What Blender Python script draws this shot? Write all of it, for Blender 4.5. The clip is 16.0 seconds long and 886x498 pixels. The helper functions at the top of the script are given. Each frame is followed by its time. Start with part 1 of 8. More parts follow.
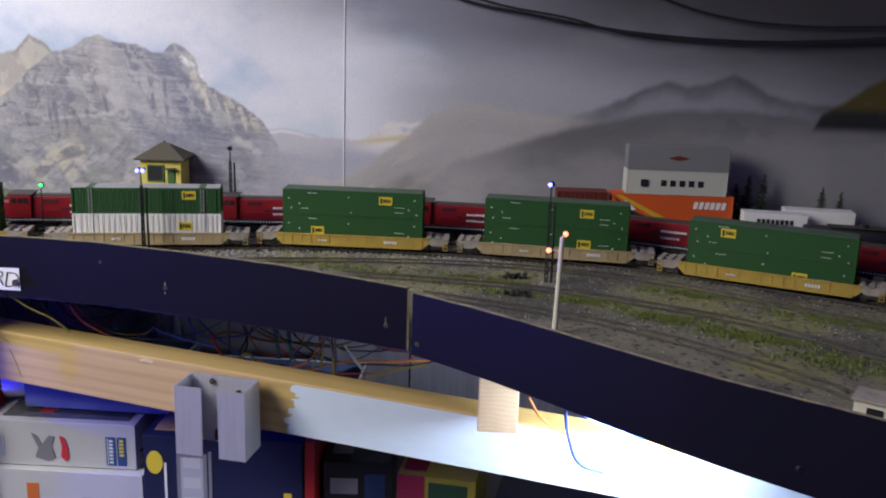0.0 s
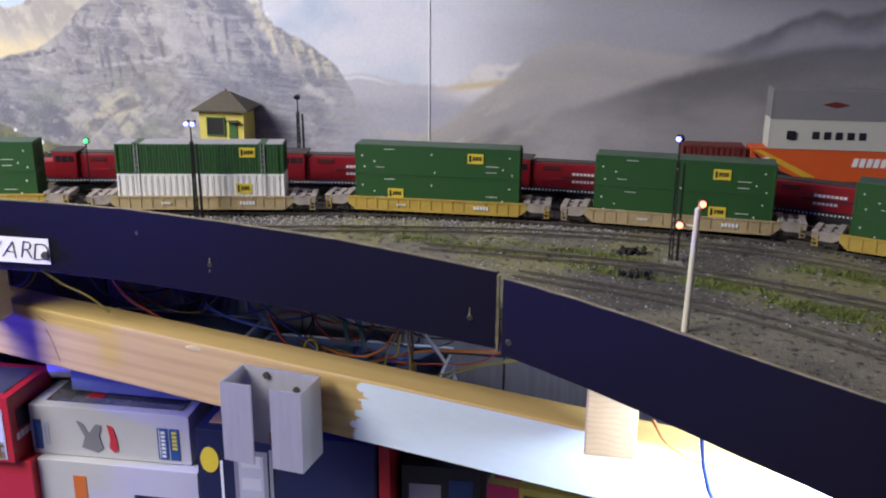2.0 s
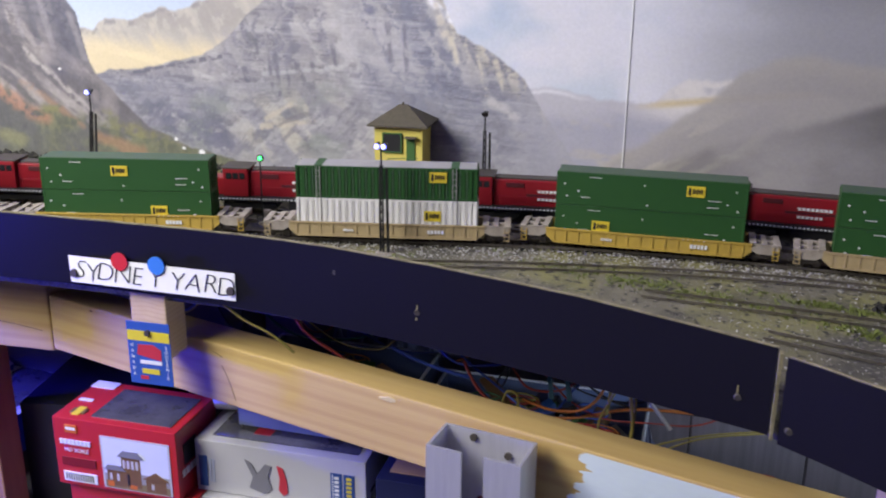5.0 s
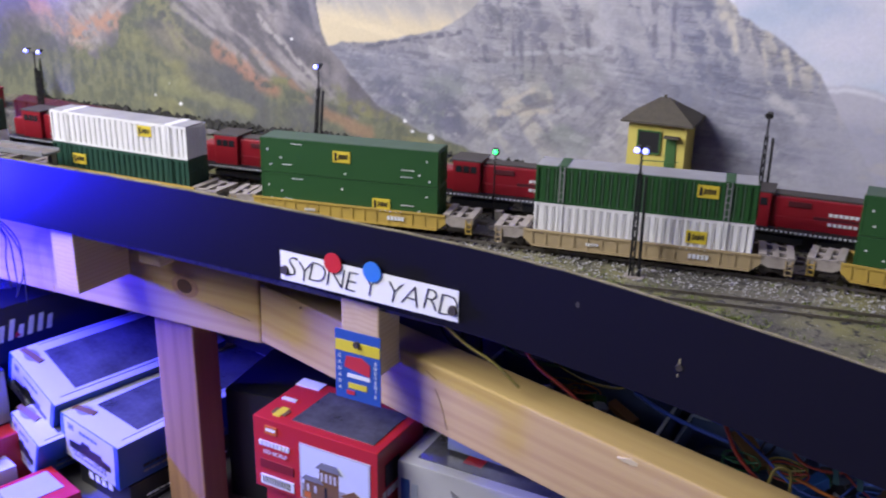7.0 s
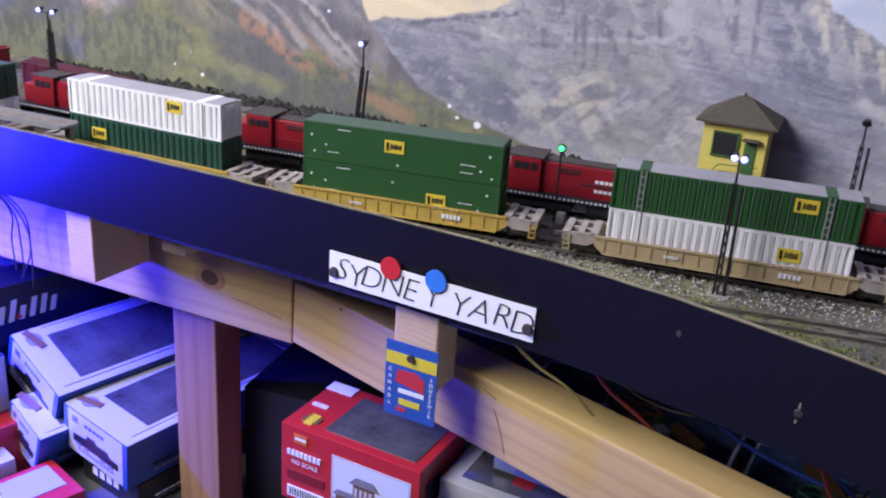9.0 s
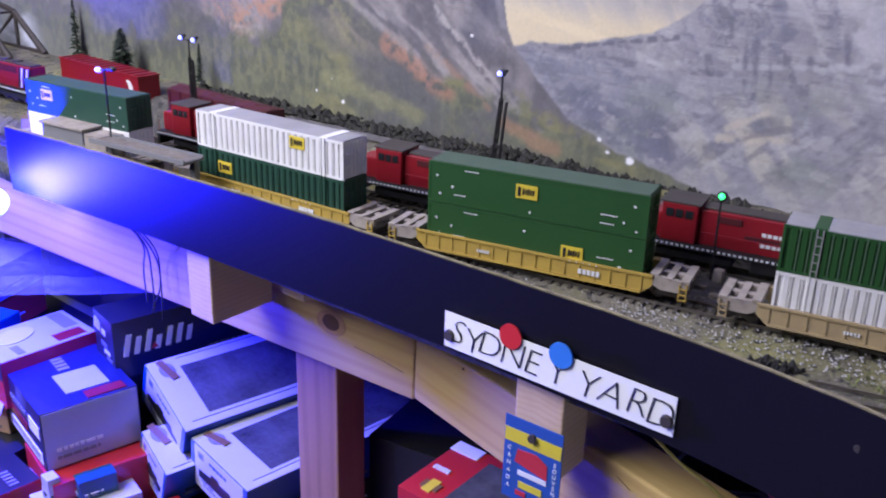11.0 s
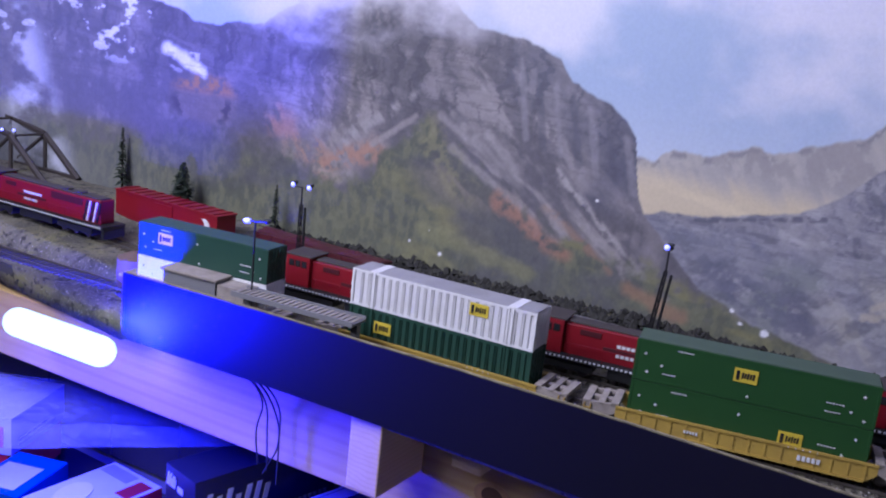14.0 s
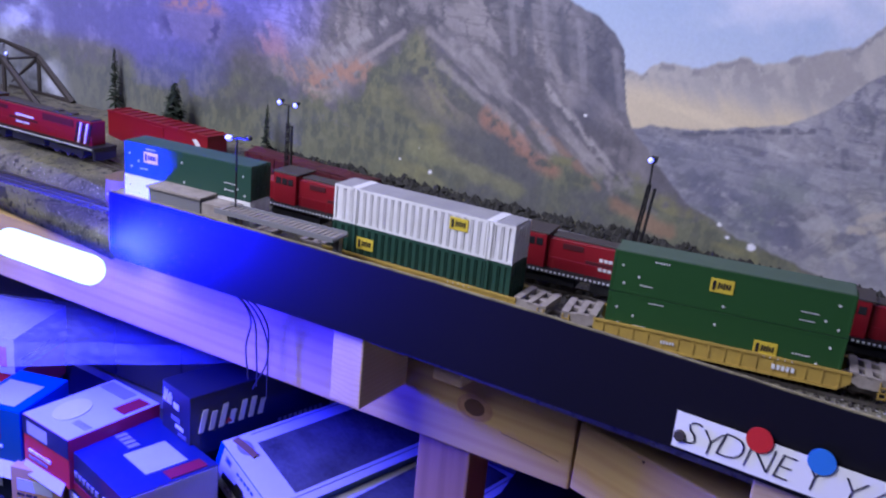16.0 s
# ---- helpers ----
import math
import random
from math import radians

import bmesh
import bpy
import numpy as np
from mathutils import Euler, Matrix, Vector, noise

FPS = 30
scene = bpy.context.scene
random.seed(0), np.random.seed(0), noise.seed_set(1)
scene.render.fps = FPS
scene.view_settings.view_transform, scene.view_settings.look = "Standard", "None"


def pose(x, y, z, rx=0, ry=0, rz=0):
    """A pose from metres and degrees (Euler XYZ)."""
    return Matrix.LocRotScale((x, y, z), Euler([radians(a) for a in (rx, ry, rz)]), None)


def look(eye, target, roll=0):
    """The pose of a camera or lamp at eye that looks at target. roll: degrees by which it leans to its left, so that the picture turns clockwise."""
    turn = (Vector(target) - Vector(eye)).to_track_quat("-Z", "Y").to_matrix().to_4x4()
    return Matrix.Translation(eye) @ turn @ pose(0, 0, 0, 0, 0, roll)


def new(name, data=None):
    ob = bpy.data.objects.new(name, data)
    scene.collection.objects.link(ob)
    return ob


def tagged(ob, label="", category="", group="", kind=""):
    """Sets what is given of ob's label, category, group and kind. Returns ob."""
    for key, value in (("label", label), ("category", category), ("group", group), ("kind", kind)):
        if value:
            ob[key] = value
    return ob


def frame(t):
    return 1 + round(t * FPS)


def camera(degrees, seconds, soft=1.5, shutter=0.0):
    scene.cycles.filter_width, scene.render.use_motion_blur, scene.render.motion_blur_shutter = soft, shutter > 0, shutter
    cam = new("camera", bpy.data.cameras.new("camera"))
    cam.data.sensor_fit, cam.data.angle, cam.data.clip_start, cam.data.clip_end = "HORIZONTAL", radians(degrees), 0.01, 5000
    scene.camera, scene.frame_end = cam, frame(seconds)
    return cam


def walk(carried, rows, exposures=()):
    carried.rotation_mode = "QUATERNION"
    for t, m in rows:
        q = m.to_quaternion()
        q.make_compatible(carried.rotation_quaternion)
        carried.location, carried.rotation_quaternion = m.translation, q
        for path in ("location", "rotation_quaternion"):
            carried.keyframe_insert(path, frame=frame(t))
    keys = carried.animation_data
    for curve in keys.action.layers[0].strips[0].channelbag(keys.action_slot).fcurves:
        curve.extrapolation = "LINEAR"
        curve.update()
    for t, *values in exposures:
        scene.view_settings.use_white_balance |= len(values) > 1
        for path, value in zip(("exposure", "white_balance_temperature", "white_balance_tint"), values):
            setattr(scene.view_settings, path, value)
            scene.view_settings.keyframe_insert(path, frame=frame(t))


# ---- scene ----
cam = camera(50.5, 16.0, soft=2.0, shutter=0.4)
PATH = [
    (0, (0.039, 0.011, 1.503), (-0.09, 1.947, 1.018), 1.9),
    (0.5, (0.027, 0.058, 1.493), (-0.127, 1.995, 1.019), 2.1),
    (1, (0.023, 0.127, 1.487), (-0.195, 2.049, 0.976), 1.7),
    (1.5, (0.024, 0.173, 1.477), (-0.283, 2.068, 0.914), 0.8),
    (2, (0.029, 0.2, 1.474), (-0.312, 2.08, 0.883), 0.5),
    (2.5, (0.021, 0.262, 1.484), (-0.357, 2.132, 0.883), -0.3),
    (3, (-0.022, 0.267, 1.478), (-0.423, 2.121, 0.845), -0.2),
    (5.5, (-0.133, 0.297, 1.495), (-0.722, 2.104, 0.872), 0.9),
    (6, (-0.163, 0.324, 1.492), (-0.859, 2.085, 0.848), 1.1),
    (6.5, (-0.181, 0.372, 1.481), (-0.997, 2.073, 0.818), 0.9),
    (7, (-0.189, 0.404, 1.483), (-1.106, 2.046, 0.802), 1.1),
    (7.5, (-0.214, 0.4, 1.483), (-1.187, 2.003, 0.786), 1.8),
    (8, (-0.258, 0.396, 1.479), (-1.133, 2.052, 0.777), 3.3),
    (8.5, (-0.276, 0.427, 1.478), (-1.115, 2.094, 0.759), 3.7),
    (9, (-0.284, 0.441, 1.478), (-1.155, 2.085, 0.745), 4.0),
    (11.5, (-0.328, 0.543, 1.481), (-1.542, 1.954, 0.747), 2.0),
    (12, (-0.385, 0.502, 1.476), (-1.602, 1.904, 0.731), 2.9),
    (12.5, (-0.463, 0.453, 1.472), (-1.581, 1.93, 0.717), 3.5),
    (13, (-0.506, 0.45, 1.474), (-1.577, 1.961, 0.717), 3.5),
    (13.5, (-0.524, 0.427, 1.481), (-1.585, 2.007, 0.865), 4.6),
    (14, (-0.532, 0.404, 1.5), (-1.548, 2.06, 1.026), 6.2),
    (14.5, (-0.534, 0.405, 1.504), (-1.603, 2.017, 0.997), 6.3),
    (15, (-0.528, 0.419, 1.508), (-1.586, 2.016, 0.934), 6.5),
    (15.5, (-0.525, 0.431, 1.502), (-1.559, 2.034, 0.901), 5.6),
    (16, (-0.504, 0.419, 1.493), (-1.515, 2.027, 0.867), 5.5),
]
walk(cam, [(t, look(eye, target, roll)) for t, eye, target, roll in PATH],
     [(0.0, 0.05, 6500, 10), (1.5, 0.34, 6500, 10), (3.0, 0.43, 6500, 10), (5.5, 0.3, 6500, 10), (6.5, 0.2, 6250, 13), (7.5, 0.14, 6000, 17), (9.0, 0.14, 6000, 17), (11.5, -0.15, 5600, 23),
      (12.5, -0.42, 5350, 27), (14.0, -0.68, 5350, 28), (16.0, -0.55, 5350, 28)])

# ---- world, lamps, exposure ----
world = bpy.data.worlds.new("room_air")
world.use_nodes = True
world.node_tree.nodes["Background"].inputs[0].default_value = (0.75, 0.8, 1.0, 1)
world.node_tree.nodes["Background"].inputs[1].default_value = 0.02
scene.world = world
scene.view_settings.exposure = 0.0


def area_lamp(name, eye, target, size, watts, colour, size_y=None):
    data = bpy.data.lights.new(name, "AREA")
    data.energy, data.color, data.size = watts, colour, size
    if size_y:
        data.shape, data.size_y = "RECTANGLE", size_y
    ob = new(name, data)
    ob.matrix_world = look(eye, target)
    return ob


area_lamp("ceiling_light", (-1.35, 0.25, 2.15), (-0.85, 1.2, 1.2), 0.9, 40, (1.0, 0.975, 0.965))
area_lamp("under_deck_light", (0.17, 0.798, 1.170), (0.13, 0.91, 1.07), 0.07, 2.9, (0.70, 0.80, 1.0))

blue = bpy.data.lights.new("blue_lamp_light", "POINT")
blue.energy, blue.color, blue.shadow_soft_size = 48.0, (0.018, 0.014, 1.0), 0.022
new("blue_lamp_light", blue).location = (-1.240, 0.900, 1.167)


# ---- materials ----
def material(name, colour, rough=0.6, metal=0.0, second=None, scale=60.0, amount=0.5, bump=0.0, bump_scale=200.0,
             stretch=(1, 1, 1), spec=0.5, island=0.0, emit=None, emit_power=0.0, coat=0.0, fine=None):
    m = bpy.data.materials.new(name)
    m.use_nodes = True
    t = m.node_tree
    bsdf = t.nodes["Principled BSDF"]
    bsdf.inputs["Roughness"].default_value = rough
    bsdf.inputs["Metallic"].default_value = metal
    bsdf.inputs["Specular IOR Level"].default_value = spec
    bsdf.inputs["Coat Weight"].default_value = coat
    if second is None:
        second = tuple(min(1, c * 0.72) for c in colour)
    co = t.nodes.new("ShaderNodeTexCoord")
    mp = t.nodes.new("ShaderNodeMapping")
    mp.inputs["Scale"].default_value = stretch
    t.links.new(co.outputs["Object"], mp.inputs["Vector"])

    def noise_tex(sc, detail, rough_n=0.6):
        n = t.nodes.new("ShaderNodeTexNoise")
        n.inputs["Scale"].default_value = sc
        n.inputs["Detail"].default_value = detail
        n.inputs["Roughness"].default_value = rough_n
        t.links.new(mp.outputs["Vector"], n.inputs["Vector"])
        return n

    n1, n2 = noise_tex(scale, 4), noise_tex(scale * 9 if fine is None else fine, 3)
    ramp = t.nodes.new("ShaderNodeMapRange")
    ramp.inputs["From Min"].default_value, ramp.inputs["From Max"].default_value = 0.5 - 0.25 / max(amount, 0.05), 0.5 + 0.25 / max(amount, 0.05)
    add = t.nodes.new("ShaderNodeMath")
    add.operation = "MULTIPLY_ADD"
    add.inputs[1].default_value, add.inputs[2].default_value = 0.45, 0.275
    t.links.new(n2.outputs[0], add.inputs[0])
    mean = t.nodes.new("ShaderNodeMix")
    mean.inputs[0].default_value = 0.4
    t.links.new(n1.outputs[0], mean.inputs[2])
    t.links.new(add.outputs[0], mean.inputs[3])
    t.links.new(mean.outputs[0], ramp.inputs[0])
    mix = t.nodes.new("ShaderNodeMix")
    mix.data_type = "RGBA"
    mix.inputs[6].default_value, mix.inputs[7].default_value = (*colour, 1), (*second, 1)
    t.links.new(ramp.outputs[0], mix.inputs[0])
    last = mix.outputs[2]
    if island:
        info = t.nodes.new("ShaderNodeObjectInfo")
        hsv = t.nodes.new("ShaderNodeHueSaturation")
        mr = t.nodes.new("ShaderNodeMapRange")
        mr.inputs[3].default_value, mr.inputs[4].default_value = 1 - island, 1 + island
        t.links.new(info.outputs["Random"], mr.inputs[0])
        t.links.new(mr.outputs[0], hsv.inputs["Value"])
        t.links.new(last, hsv.inputs["Color"])
        last = hsv.outputs[0]
    t.links.new(last, bsdf.inputs["Base Color"])
    if bump:
        nb = noise_tex(bump_scale, 3)
        b = t.nodes.new("ShaderNodeBump")
        b.inputs["Strength"].default_value = bump
        b.inputs["Distance"].default_value = 0.002
        t.links.new(nb.outputs[0], b.inputs["Height"])
        t.links.new(b.outputs[0], bsdf.inputs["Normal"])
    if emit:
        bsdf.inputs["Emission Color"].default_value = (*emit, 1)
        bsdf.inputs["Emission Strength"].default_value = emit_power
    return m


GREEN = material("container_green", (0.017, 0.078, 0.016), 0.5, second=(0.013, 0.060, 0.013), scale=40)
DUSTGREEN = material("dusty_green_roof", (0.075, 0.115, 0.075), 0.7, second=(0.035, 0.070, 0.036), scale=70)
# Pale green puts the highlight on the rib edges into the colour.
RIBGREEN = material("pale_green_rib_highlight", (0.10, 0.175, 0.10), 0.6, second=(0.05, 0.11, 0.05), scale=90)
TEAL = material("container_teal_green", (0.018, 0.066, 0.040), 0.5, second=(0.013, 0.048, 0.030), scale=40)
ROOFGREY = material("container_roof_grey", (0.38, 0.375, 0.37), 0.55, second=(0.21, 0.205, 0.20), scale=45, amount=0.9)
WHITE = material("white_container_paint", (0.80, 0.80, 0.77), 0.5, second=(0.60, 0.585, 0.55), scale=38, amount=0.8)
PRINTWHITE = material("printed_white", (0.75, 0.76, 0.75), 0.6, second=(0.62, 0.63, 0.62), scale=300)
YELLOW = material("well_yellow", (0.50, 0.35, 0.05), 0.55, second=(0.30, 0.20, 0.045), scale=70, amount=0.8, bump=0.15)
TAN = material("weathered_tan_yellow", (0.43, 0.33, 0.16), 0.65, second=(0.26, 0.20, 0.11), scale=70, amount=0.8, bump=0.15)
PLATFORM = material("weathered_platform_grey", (0.40, 0.36, 0.30), 0.75, second=(0.17, 0.14, 0.115), scale=80, amount=1.1, bump=0.2)
DARKMETAL = material("dark_truck_metal", (0.035, 0.032, 0.03), 0.6, second=(0.06, 0.045, 0.035), scale=200)
BLACK = material("black_plastic", (0.012, 0.012, 0.013), 0.45, second=(0.02, 0.02, 0.021), scale=80)
LOCORED = material("locomotive_red", (0.26, 0.010, 0.018), 0.35, second=(0.19, 0.008, 0.014), scale=60)
MAROON = material("dark_maroon_paint", (0.085, 0.008, 0.012), 0.5, second=(0.05, 0.007, 0.010), scale=60)
LOGOYELLOW = material("logo_yellow", (0.72, 0.56, 0.04), 0.5, scale=300)
LOGOBLACK = material("logo_black", (0.015, 0.015, 0.02), 0.5, scale=300)
ORANGE = material("container_orange", (0.62, 0.10, 0.018), 0.5, second=(0.52, 0.08, 0.015), scale=50)
CREAM = material("cream_container", (0.50, 0.50, 0.43), 0.55, second=(0.42, 0.42, 0.36), scale=50)
GREYBOX = material("grey_container", (0.20, 0.20, 0.20), 0.55, second=(0.16, 0.16, 0.16), scale=50)
NAVYFASCIA = material("dark_navy_fascia_paint", (0.0082, 0.0074, 0.0118), 0.36, second=(0.0058, 0.0054, 0.0085), spec=0.34, scale=9, amount=0.9, bump=0.08, bump_scale=350)
EDGE = material("raw_hardboard_edge", (0.36, 0.32, 0.18), 0.85, second=(0.09, 0.075, 0.045), scale=90, amount=1.4)
TOWERYELLOW = material("tower_yellow_paint", (0.68, 0.58, 0.12), 0.6, second=(0.55, 0.47, 0.10), scale=120)
TOWERGREEN = material("tower_green_paint", (0.05, 0.14, 0.03), 0.6, scale=120)
SHINGLE = material("grey_brown_shingles", (0.098, 0.084, 0.054), 0.85, second=(0.055, 0.048, 0.033), scale=220, amount=0.9, bump=0.4)
STEEL = material("rail_steel", (0.30, 0.28, 0.245), 0.36, 0.75, second=(0.095, 0.078, 0.06), scale=70, amount=1.2)
TIE = material("dark_brown_tie", (0.065, 0.056, 0.042), 0.95, second=(0.12, 0.105, 0.078), scale=300, island=0.3)
ALU = material("brushed_aluminium", (0.78, 0.77, 0.80), 0.33, 0.55, second=(0.50, 0.50, 0.54), scale=14, amount=0.6, stretch=(14, 14, 1), bump=0.06)
PAPER = material("white_paper", (0.82, 0.82, 0.81), 0.7, second=(0.76, 0.76, 0.75), scale=40)
INK = material("black_marker_ink", (0.02, 0.02, 0.03), 0.6, scale=400)
# Dark board colour with the shade under the deck put into it.
SHADE = material("shaded_under_deck_board", (0.10, 0.095, 0.085), 0.85, second=(0.06, 0.057, 0.052), scale=12)
CARDBACK = material("dark_gap_behind_planks", (0.03, 0.03, 0.033), 0.9, scale=20)
PLANKGREY = material("grey_back_plank", (0.27, 0.245, 0.28), 0.8, second=(0.16, 0.145, 0.17), scale=3, amount=1.3, stretch=(30, 30, 1.5), bump=0.2, bump_scale=40, island=0.10, fine=14)
WALLPAINT = material("plain_room_wall_paint", (0.42, 0.41, 0.40), 0.8, second=(0.38, 0.37, 0.36), scale=4, bump=0.05)
CEILPAINT = material("plain_ceiling_paint", (0.6, 0.6, 0.58), 0.85, second=(0.54, 0.54, 0.52), scale=4)
CARPET = material("dark_floor_carpet", (0.06, 0.055, 0.05), 0.95, second=(0.04, 0.038, 0.035), scale=60)


def wood(name, a, b, along, ring=0.012):
    """Sawn pine: long growth-ring lines that wander along one axis, over a soft mottled ground."""
    stretch = [26.0, 26.0, 26.0]
    stretch[along] = 1.6
    m = material(name, a, 0.66, second=tuple(c * 0.5 + d * 0.5 for c, d in zip(a, b)), scale=2.2, amount=1.5, bump=0.2, bump_scale=30, stretch=tuple(stretch), fine=9)
    t = m.node_tree
    bsdf = t.nodes["Principled BSDF"]
    base = bsdf.inputs["Base Color"].links[0].from_socket
    co, mp, wave = t.nodes.new("ShaderNodeTexCoord"), t.nodes.new("ShaderNodeMapping"), t.nodes.new("ShaderNodeTexWave")
    squeeze = [1.0, 1.0, 1.0]
    squeeze[along] = 0.07
    mp.inputs["Scale"].default_value = squeeze
    wave.bands_direction = "X" if along == 2 else "Z"
    wave.inputs["Scale"].default_value = 0.314 / ring
    wave.inputs["Distortion"].default_value, wave.inputs["Detail"].default_value = 7.0, 3.0
    wave.inputs["Detail Scale"].default_value = 0.55
    t.links.new(co.outputs["Object"], mp.inputs["Vector"])
    t.links.new(mp.outputs["Vector"], wave.inputs["Vector"])
    mr = t.nodes.new("ShaderNodeMapRange")
    mr.inputs[1].default_value, mr.inputs[2].default_value, mr.inputs[4].default_value = 0.50, 1.0, 0.38
    t.links.new(wave.outputs["Fac"], mr.inputs[0])
    mix = t.nodes.new("ShaderNodeMix")
    mix.data_type = "RGBA"
    mix.inputs[7].default_value = (*b, 1)
    t.links.new(mr.outputs[0], mix.inputs[0])
    t.links.new(base, mix.inputs[6])
    t.links.new(mix.outputs[2], bsdf.inputs["Base Color"])
    return m


PINE = wood("pine_lumber", (0.54, 0.39, 0.140), (0.36, 0.22, 0.07), 0, 0.016)
PINE_Z = wood("pine_post", (0.36, 0.205, 0.095), (0.16, 0.08, 0.038), 2, 0.017)
PINE_END = wood("pine_block", (0.56, 0.42, 0.27), (0.43, 0.29, 0.17), 1, 0.0045)


# ---- building helpers ----
def part(name, bm, mat, parent=None, label="", smooth=False):
    me = bpy.data.meshes.new(name)
    bmesh.ops.recalc_face_normals(bm, faces=bm.faces)
    bm.to_mesh(me)
    bm.free()
    if smooth:
        for p in me.polygons:
            p.use_smooth = True
    me.materials.append(mat)
    ob = new(name, me)
    ob.parent = parent
    if label:
        ob["label"] = label
    return ob


def thing(name, m, label, category, group="", kind=""):
    ob = new(name)
    ob.empty_display_size = 0.02
    ob.matrix_world = m
    return tagged(ob, label, category, group, kind)


def box(x0, x1, y0, y1, z0, z1, bevel=0.0, bm=None, m=None):
    """A box, with bevelled edges where asked, added to bm."""
    out = bm or bmesh.new()
    mid = Matrix.Translation(((x0 + x1) / 2, (y0 + y1) / 2, (z0 + z1) / 2)) @ Matrix.Diagonal((abs(x1 - x0), abs(y1 - y0), abs(z1 - z0), 1))
    if m:
        mid = m @ mid
    made = bmesh.ops.create_cube(out, size=1, matrix=mid)
    if bevel:
        edges = list({e for v in made["verts"] for e in v.link_edges})
        bmesh.ops.bevel(out, geom=edges, offset=bevel, segments=2, affect="EDGES", profile=0.6)
    return out


def rod(a, b, r, bm=None, sides=8, r2=None):
    """A round rod from a to b, added to bm."""
    out = bm or bmesh.new()
    a, b = Vector(a), Vector(b)
    d = b - a
    m = Matrix.Translation((a + b) / 2) @ d.to_track_quat("Z", "Y").to_matrix().to_4x4()
    bmesh.ops.create_cone(out, cap_ends=True, segments=sides, radius1=r, radius2=r if r2 is None else r2, depth=d.length, matrix=m)
    return out


def prism(outline, y0, y1, bm=None):
    """An outline in x, z pushed through from y0 to y1."""
    out = bm or bmesh.new()
    front = [out.verts.new((x, y0, z)) for x, z in outline]
    back = [out.verts.new((x, y1, z)) for x, z in outline]
    out.faces.new(front)
    out.faces.new(list(reversed(back)))
    n = len(outline)
    for i in range(n):
        out.faces.new((front[i], front[(i + 1) % n], back[(i + 1) % n], back[i]))
    return out


def cable(name, points, r, mat, label="", category="", parent=None, kind="", group=""):
    """A bent wire through points, as a mesh."""
    cu = bpy.data.curves.new(name, "CURVE")
    cu.dimensions, cu.bevel_depth, cu.bevel_resolution, cu.resolution_u = "3D", r, 1, 6
    sp = cu.splines.new("BEZIER")
    sp.bezier_points.add(len(points) - 1)
    for bp, p in zip(sp.bezier_points, points):
        bp.co = p
        bp.handle_left_type = bp.handle_right_type = "AUTO"
    tmp = bpy.data.objects.new(name, cu)
    scene.collection.objects.link(tmp)
    me = bpy.data.meshes.new_from_object(tmp.evaluated_get(bpy.context.evaluated_depsgraph_get()))
    bpy.data.objects.remove(tmp)
    bpy.data.curves.remove(cu)
    me.materials.clear()
    me.materials.append(mat)
    ob = new(name, me)
    ob.parent = parent
    return tagged(ob, label, category, group, kind)


def lettering(name, body, size, mat, parent, m, depth=0.0002, shear=0.0, label="", thin=0.0):
    """Words in the built-in font, as a thin mesh that lies in the local x, z plane and faces -y."""
    cu = bpy.data.curves.new(name, "FONT")
    cu.body, cu.size, cu.extrude, cu.shear, cu.offset = body, size, depth, shear, thin
    cu.align_x, cu.align_y, cu.resolution_u = "CENTER", "CENTER", 3
    tmp = bpy.data.objects.new(name, cu)
    scene.collection.objects.link(tmp)
    me = bpy.data.meshes.new_from_object(tmp.evaluated_get(bpy.context.evaluated_depsgraph_get()))
    bpy.data.objects.remove(tmp)
    bpy.data.curves.remove(cu)
    me.materials.clear()
    me.materials.append(mat)
    ob = new(name, me)
    ob.parent = parent
    ob.matrix_local = m @ pose(0, 0, 0, 90)
    if label:
        ob["label"] = label
    return ob


def smoothstep(a, b, x):
    t = np.clip((x - a) / (b - a), 0, 1)
    return t * t * (3 - 2 * t)


def lattice(ix, iy, seed):
    n = (ix.astype(np.int64) * 374761393 + iy.astype(np.int64) * 668265263 + seed * 974711) & 0xFFFFFFFF
    n = ((n ^ (n >> 13)) * 1274126177) & 0xFFFFFFFF
    n = ((n ^ (n >> 16)) * 2246822519) & 0xFFFFFFFF
    return ((n ^ (n >> 15)) & 0xFFFFFF) / 0xFFFFFF


def value_noise(x, y, seed=0):
    ix, iy = np.floor(x), np.floor(y)
    fx, fy = x - ix, y - iy
    fx, fy = fx * fx * (3 - 2 * fx), fy * fy * (3 - 2 * fy)
    a, b = lattice(ix, iy, seed), lattice(ix + 1, iy, seed)
    c, d = lattice(ix, iy + 1, seed), lattice(ix + 1, iy + 1, seed)
    return (a * (1 - fx) + b * fx) * (1 - fy) + (c * (1 - fx) + d * fx) * fy


def fbm(x, y, octaves=5, seed=0, ridged=False):
    total, amp, norm = 0, 1.0, 0
    for o in range(octaves):
        v = value_noise(x * 2 ** o + 13.7 * o, y * 2 ** o + 7.3 * o, seed + o)
        total = total + amp * (1 - abs(2 * v - 1) if ridged else v)
        norm += amp
        amp *= 0.55
    return total / norm


# ---- the room ----
def wall_y(x):
    return 1.360 + 0.059 * x


